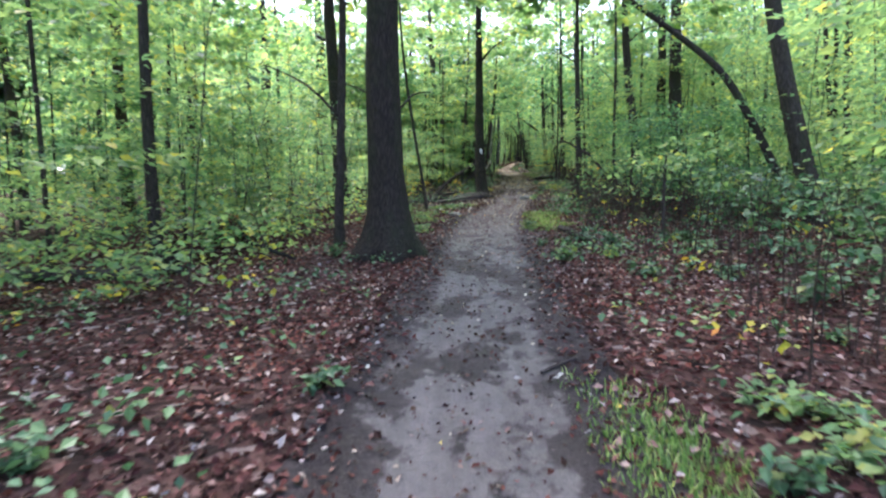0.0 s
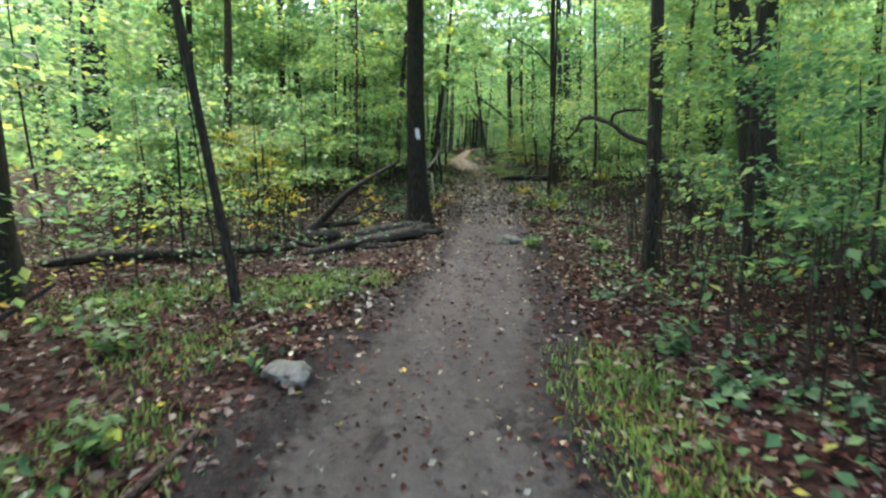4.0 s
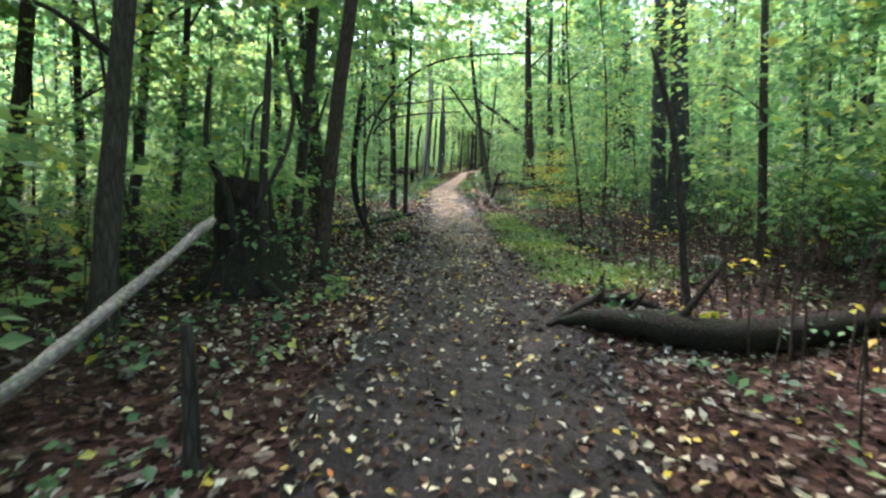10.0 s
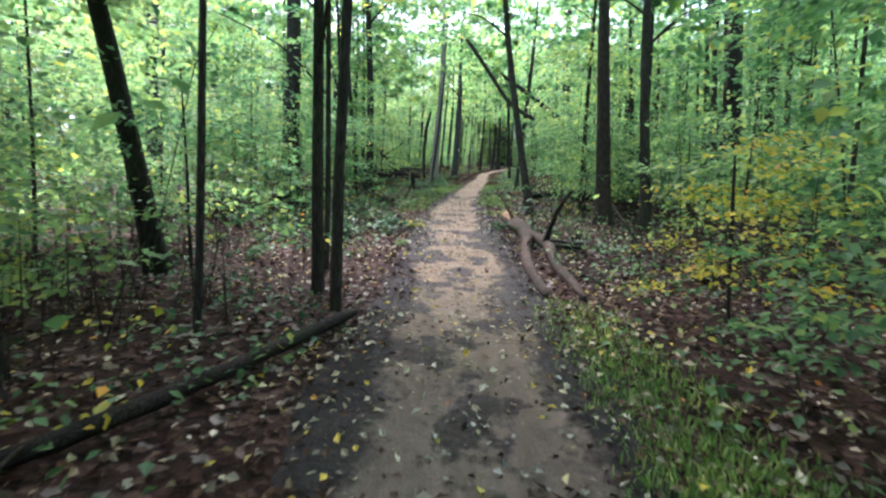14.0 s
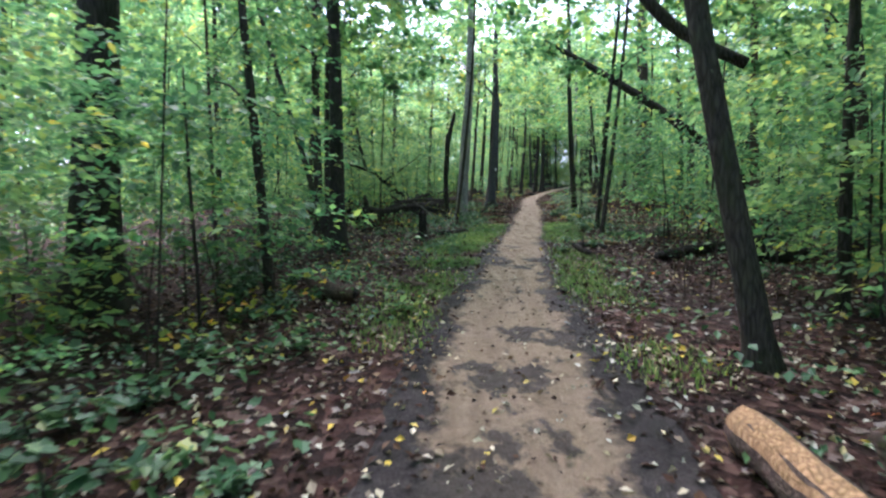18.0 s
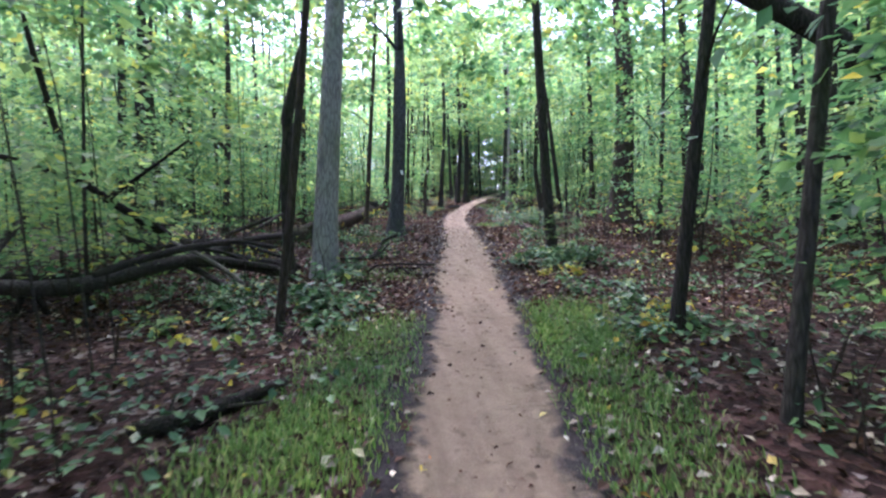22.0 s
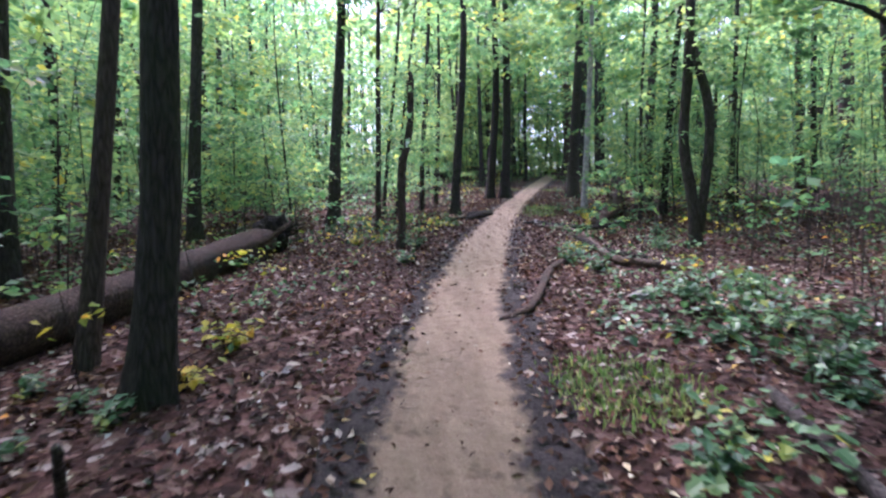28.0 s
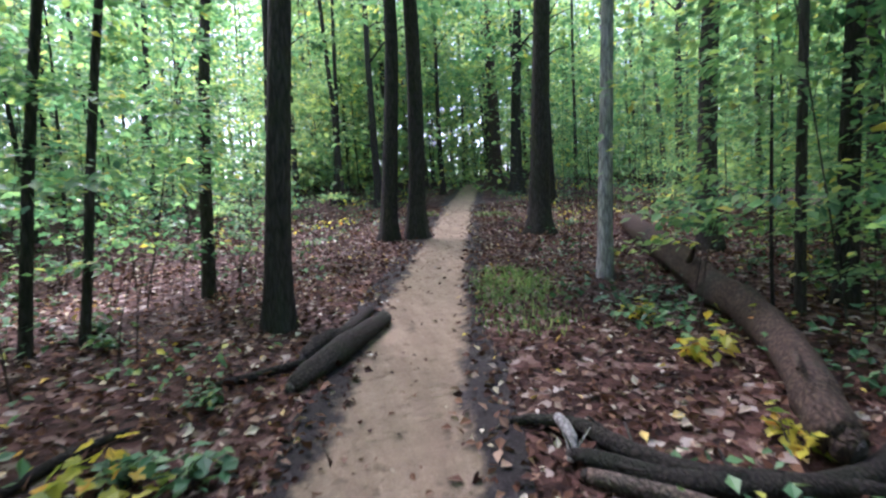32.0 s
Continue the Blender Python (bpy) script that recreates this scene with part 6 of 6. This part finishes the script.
shrub(6.37, 71.92, "h")
shrub(-0.41, 43.58, "l")
shrub(1.52, 44.15, "l")
shrub(-1.82, 43.98, "h")
shrub(9.16, 44.29, "l")
shrub(0.65, 43.19, "l")
shrub(10.83, 27.99, "l")
shrub(16.87, 73.94, "l")
shrub(14.50, 72.88, "l")
shrub(2.94, 66.65, "h")
shrub(-8.20, 9.36, "l")
shrub(-3.88, 11.14, "l")
shrub(5.38, 11.16, "l")
shrub(4.81, 12.67, "l")
shrub(-3.43, 18.88, "l")
shrub(7.20, 15.12, "l")
def lobed(pos, size, rng, out):
    """Broad lobed leaves, folded along the rib: eight corners and two faces a leaf."""
    n = len(pos)
    yaw, pit, rol = out + rng.normal(0, 0.6, n), rng.normal(-0.3, 0.3, n), rng.normal(0, 0.3, n)
    ax = np.stack([np.cos(yaw) * np.cos(pit), np.sin(yaw) * np.cos(pit), np.sin(pit)], 1)
    sd = np.stack([-np.sin(yaw), np.cos(yaw), np.zeros(n)], 1)
    up = np.cross(ax, sd)
    sd, up = sd * np.cos(rol)[:, None] + up * np.sin(rol)[:, None], up * np.cos(rol)[:, None] - sd * np.sin(rol)[:, None]
    s = (size * rng.uniform(0.6, 1.25, n))[:, None]
    half = ((0.16, 0.46), (0.40, 0.25), (0.70, 0.34))
    v = [pos] + [pos + s * (a * ax + w * sd + 0.25 * w * up) for a, w in half] + [pos + s * ax] + [pos + s * (a * ax - w * sd + 0.25 * w * up) for a, w in half[::-1]]
    i = np.arange(n)[:, None] * 8
    return np.stack(v, 1).reshape(-1, 3), np.concatenate([i + [[0, 1, 2, 3, 4]], i + [[0, 4, 5, 6, 7]]])


def broadleaf(x, y, tall, reach, count, size, mat, label):
    """A young shrub: a bent stem, a few branches and broad leaves in flat sprays along them."""
    rng = np.random.RandomState(int(abs(x * 613 + y * 271)) % 9999)
    top = empty("shrub", pose(x, y, on(x, y)), label, "shrub")
    tip = np.array([rng.normal(0, 0.12), rng.normal(0, 0.12), 1.0]) * tall
    line = bend([(0, 0, -0.04), tip * (0.2, 0.2, 0.5), tip], 4)
    put("stem", mesh_of("stem", *tube(line, np.linspace(0.006 + 0.006 * tall, 0.003, len(line)), 6, 0.05, 1)), BARK, top)
    pos, way = [], []
    twigs = max(4, count // 14)
    for k in range(twigs):
        a, b = k * 2.4 + rng.uniform(-0.4, 0.4), line[int(len(line) * (0.35 + 0.63 * k / twigs))]
        d = np.array([math.cos(a), math.sin(a), rng.uniform(0.0, 0.45)]) * reach * rng.uniform(0.55, 1.0) * (1.1 - 0.5 * k / twigs)
        put("branch", mesh_of("branch", *tube(bend([b, b + d * 0.5 + (0, 0, 0.06 * reach), b + d], 2), np.linspace(0.005, 0.002, 5), 5)), BARK, top)
        n = max(3, count // twigs)
        along = rng.uniform(0.35, 1.08, n)[:, None]
        pos.append(b + d * along + rng.normal(0, 1, (n, 3)) * (0.10 * reach, 0.10 * reach, 0.02)), way.append(a + rng.choice((-0.9, 0.0, 0.9), n))
    put("foliage", mesh_of("foliage", *lobed(np.concatenate(pos), size, rng, np.concatenate(way)), False), mat, top)


def patch(x, y, rx, ry, count, kinds):
    """A drift of low seedlings, joined: too close together to count."""
    rng = np.random.RandomState(int(abs(x * 313 + y * 171)) % 9999)
    pos, way = [], []
    for k in range(count):
        px, py = x + rng.normal(0, 0.6 * rx), y + rng.normal(0, 0.6 * ry)
        if abs(px - float(mid(py))) < 1.3 * float(np.interp(py, TY, TW)):
            continue
        tall, n = (0.30 if kinds[k % len(kinds)] == "G" else 0.17) * rng.uniform(0.7, 1.2), rng.randint(12, 26)
        q = rng.normal(0, 1, (n, 3)) * (0.11, 0.11, 0.035) + (px, py, 0)
        q[:, 2] += gz(q[:, 0], q[:, 1]) + tall * rng.uniform(0.45, 1.0, n)
        pos.append(q), way.append(np.arctan2(q[:, 1] - py, q[:, 0] - px))
    if pos:
        put("seedlings", mesh_of("seedlings", *lobed(np.concatenate(pos), 0.085, rng, np.concatenate(way)), False), YELLOW if kinds[-1] == "y" and count < 6 else PLANT, label="drift of low green seedlings on the forest floor", category="seedlings", kind="stuff")


broadleaf(4.59, 8.94, 1.7, 0.9, 130, 0.12, LIME, "young maple sapling with broad light green leaves")
broadleaf(2.88, 9.53, 1.2, 0.6, 22, 0.085, YELLOW, "slender sapling with a few yellow leaves")
broadleaf(-0.82, 17.36, 0.85, 0.7, 95, 0.085, YELLOW, "yellow-green leafy shrub beside dead logs")
broadleaf(0.55, 17.79, 0.55, 0.25, 26, 0.075, YELLOW, "small yellowing seedling beside dead logs")
broadleaf(5.22, 19.62, 1.05, 0.42, 70, 0.085, LIME, "small light green sapling with drooping leaves")
broadleaf(0.51, 19.18, 0.8, 0.4, 34, 0.08, YELLOW, "thin yellowing sapling beside the blazed tree")
broadleaf(2.25, 41.00, 0.95, 0.8, 120, 0.11, GREEN, "broad-leaved green shrub on the forest floor")
broadleaf(1.70, 40.75, 1.25, 0.9, 120, 0.12, GREEN, "tall broad-leaved green shrub on the forest floor")
broadleaf(3.28, 41.56, 0.5, 0.5, 60, 0.1, PLANT, "low broad-leaved green shrub")
broadleaf(6.86, 40.64, 0.95, 0.35, 40, 0.09, PLANT, "slender green sapling beside the fallen log")
broadleaf(8.47, 42.47, 1.6, 0.9, 120, 0.11, GREEN, "broad-leaved green sapling in the shade")
broadleaf(8.64, 47.90, 1.25, 0.9, 110, 0.11, GREEN, "broad-leaved green shrub over a dark log")
broadleaf(10.78, 59.03, 1.9, 0.6, 80, 0.1, LIME, "light green sapling growing beside a dark trunk")
broadleaf(12.08, 56.73, 1.05, 0.75, 80, 0.1, LIME, "leaning sapling with a flat spray of light green leaves")
broadleaf(6.84, 70.10, 1.15, 1.0, 130, 0.13, GREEN, "young maple shrub with broad green leaves")
broadleaf(8.24, 70.61, 0.4, 0.35, 36, 0.11, GREEN, "low maple seedling with broad green leaves")
broadleaf(8.78, 70.46, 0.36, 0.4, 36, 0.11, LIME, "low maple seedling with light green leaves")
broadleaf(13.01, 70.10, 1.35, 0.75, 120, 0.12, GREEN, "leafy green shrub beside a dark fallen branch")
broadleaf(12.17, 69.41, 0.45, 0.5, 50, 0.11, GREEN, "low leafy green shrub on red leaves")
broadleaf(5.70, 70.90, 1.3, 0.9, 110, 0.13, GREEN, "young maple shrub behind a fallen trunk")
patch(3.28, 42.65, 0.8, 1.2, 12, "gggG")
patch(1.99, 42.17, 0.9, 1.0, 12, "gG")
patch(4.13, 40.59, 0.5, 0.5, 5, "gl")
patch(3.13, 39.80, 0.6, 0.5, 7, "gG")
patch(5.43, 54.53, 0.8, 0.6, 16, "gg")
patch(4.27, 55.35, 0.8, 0.7, 14, "g")
patch(9.77, 56.98, 0.5, 1.2, 10, "gG")
patch(9.13, 54.21, 0.6, 0.8, 9, "gly")
patch(8.88, 53.01, 0.4, 0.4, 5, "yg")
patch(9.39, 56.66, 0.6, 0.8, 12, "gG")
patch(9.41, 57.83, 0.4, 0.8, 7, "g")
patch(5.87, 56.02, 0.5, 0.4, 7, "g")
patch(6.07, 62.65, 0.7, 1.0, 8, "gl")
patch(6.16, 61.86, 0.7, 0.8, 7, "g")
patch(5.82, 60.65, 0.6, 0.6, 8, "g")
patch(10.31, 60.25, 0.6, 0.5, 9, "gG")
patch(11.39, 63.41, 0.9, 1.6, 12, "gG")
patch(12.25, 65.13, 0.9, 1.0, 16, "gG")
patch(15.90, 72.39, 1.0, 1.6, 14, "gG")
patch(13.40, 73.04, 0.6, 0.8, 6, "g")
patch(9.26, 71.66, 0.5, 0.6, 4, "gy")
patch(3.76, 6.97, 0.9, 0.7, 8, "gl")
patch(2.48, 7.74, 0.6, 0.7, 4, "gl")
patch(1.16, 22.55, 0.8, 0.7, 8, "g")
patch(5.34, 21.22, 0.6, 0.5, 5, "gl")
lying("dead_branch", "arched dark limb of a fallen tree crown", LOG_DARK, [(1.99, 55.20, 1.87), (2.70, 55.32, 1.60), (3.07, 55.44, 1.31), (3.67, 55.56, 0.85)], [0.035, 0.043, 0.052, 0.060])
lying("dead_branch", "dark limb reaching up from a fallen tree", LOG_DARK, [(2.06, 55.60, 3.65), (2.24, 55.72, 2.55), (2.43, 55.84, 1.65)], [0.030, 0.040, 0.050])
lying("dead_branch", "thin dark branch rising from a fallen tree", LOG_DARK, [(4.13, 55.00, 2.05), (3.64, 55.12, 1.72), (3.10, 55.24, 1.36)], [0.012, 0.021, 0.030])
lying("dead_branch", "pale splintered branch of a fallen tree", PALEWOOD, [(3.76, 55.30, 0.83), (4.18, 55.42, 0.53), (4.56, 55.54, 0.19)], [0.020, 0.026, 0.032])
lying("dead_branch", "bare grey branch in a heap of fallen limbs", DEADWOOD, [(3.20, 55.70, 0.64), (3.79, 55.82, 0.72), (4.26, 55.94, 0.72), (4.92, 56.06, 0.59)], [0.020, 0.022, 0.023, 0.025])
lying("dead_branch", "thick dark fallen limb", LOG_DARK, [(1.81, 55.40, 0.42), (2.48, 55.52, 0.34), (3.22, 55.64, 0.43), (3.94, 55.76, 0.49), (4.94, 55.88, 0.31)], [0.085, 0.076, 0.068, 0.059, 0.050])
lying("dead_branch", "thin bare branch of a fallen tree", DEADWOOD, [(4.68, 55.10, 0.86), (4.93, 55.22, 1.00), (5.12, 55.34, 1.12)], [0.012, 0.016, 0.020])
lying("dead_branch", "dark branch propping a fallen limb", LOG_DARK, [(2.37, 54.90, 0.36), (2.17, 55.02, 0.02), (1.97, 55.14, 0.02)], [0.030, 0.033, 0.035])
lying("dead_branch", "dark branch propping a fallen limb", LOG_DARK, [(2.40, 55.00, 0.31), (2.46, 55.12, 0.02), (2.51, 55.24, 0.02)], [0.030, 0.030, 0.030])
lying("dead_branch", "thin twig of a fallen tree", LOG_DARK, [(5.66, 56.80, 0.27), (6.29, 56.92, 0.22), (6.58, 57.04, 0.43)], [0.012, 0.016, 0.020])
lying("dead_branch", "thin twig lying beside the trail", LOG_DARK, [(6.18, 56.00, 0.08), (6.35, 56.12, 0.22), (7.22, 56.24, 0.18)], [0.012, 0.014, 0.016])
lying("dead_branch", "bare grey branch in a heap of fallen limbs", DEADWOOD, [(3.37, 56.00, 0.67), (4.06, 56.12, 0.55), (4.49, 56.24, 0.34), (4.85, 56.36, 0.07)], [0.030, 0.027, 0.023, 0.020])
blaze(1.45, 17.96, 1.57, 0.076, 0.17, -1.42)
blaze(7.00, 61.92, 1.64, 0.069, 0.099, -1.14)
blaze(8.70, 69.20, 1.73, 0.055, 0.126, -1.42)
grass([(2.18, 10.19), (1.83, 9.86), (0.86, 2.35), (0.96, 2.15), (0.81, 2.03), (0.97, 1.99), (0.88, 2.69)])
grass([(2.04, 11.05), (1.81, 10.22), (2.39, 12.15), (-1.15, 13.93), (0.08, 13.98), (0.50, 14.58), (-0.59, 12.73)])
grass([(2.28, 11.81), (2.12, 11.21), (1.96, 10.64), (1.80, 10.28), (2.27, 12.07), (-1.51, 14.21), (-1.15, 14.32), (-1.85, 14.10), (0.14, 14.37), (0.49, 14.50), (-0.19, 14.25), (-0.43, 11.50)])
grass([(5.47, 31.04), (5.77, 29.82)])
grass([(5.82, 31.45), (5.98, 29.84), (6.28, 29.14), (6.05, 32.97)])
grass([(5.95, 32.92), (5.83, 31.32), (5.87, 30.23), (5.86, 29.62), (5.78, 28.86), (5.95, 28.72), (6.36, 32.45), (6.37, 29.11), (6.90, 29.24), (5.49, 29.01), (6.32, 28.70), (6.04, 34.05)])
grass([(5.98, 34.48), (5.95, 33.61), (5.91, 32.70), (5.81, 31.98), (5.73, 31.48), (5.83, 31.25), (6.17, 31.47), (6.16, 31.90), (5.47, 31.10), (6.44, 31.60), (5.76, 31.01), (6.16, 31.14), (5.94, 35.35)])
grass([(5.13, 47.95), (4.66, 46.16), (4.42, 44.84), (7.27, 48.09), (7.41, 50.62), (5.47, 50.49)])
grass([(5.76, 51.69), (5.12, 47.91), (4.60, 45.79), (4.55, 44.17), (7.81, 51.67), (6.99, 47.30), (6.66, 43.37), (6.81, 45.44)])
grass([(5.73, 51.65), (5.36, 50.41), (5.07, 49.44), (4.80, 47.74), (5.08, 46.61), (7.70, 51.38), (7.09, 48.80), (6.77, 46.64), (6.91, 46.12), (8.55, 54.04), (6.14, 52.39), (6.71, 46.14)])
grass([(6.27, 53.37), (5.83, 51.95), (5.43, 51.20), (5.22, 50.62), (5.07, 50.39), (5.44, 50.12), (5.27, 49.77), (5.70, 51.17), (7.93, 52.77), (7.83, 51.92), (7.60, 50.91), (8.15, 53.91), (5.07, 49.16), (6.00, 52.74)])
grass([(8.18, 53.35), (8.05, 53.02), (8.31, 53.78), (7.76, 52.89), (7.91, 52.95), (6.31, 53.76), (8.19, 53.10), (6.11, 53.39)])
grass([(6.57, 61.07), (6.45, 56.46)])
grass([(10.11, 63.97), (10.17, 64.05)])
grass([(12.48, 74.26), (12.78, 74.92)])
grass([(12.70, 74.96), (12.61, 74.42), (12.30, 73.46), (13.70, 82.06), (15.00, 81.34)])
grass([(8.01, 53.75), (7.82, 52.70), (7.77, 51.98), (7.74, 51.46), (8.11, 53.36), (8.24, 53.88), (7.96, 52.99), (7.83, 52.55), (7.55, 50.74), (5.58, 50.34), (5.30, 49.58), (4.94, 49.40), (5.82, 51.55), (6.08, 51.94), (5.62, 51.30), (6.31, 52.72)])
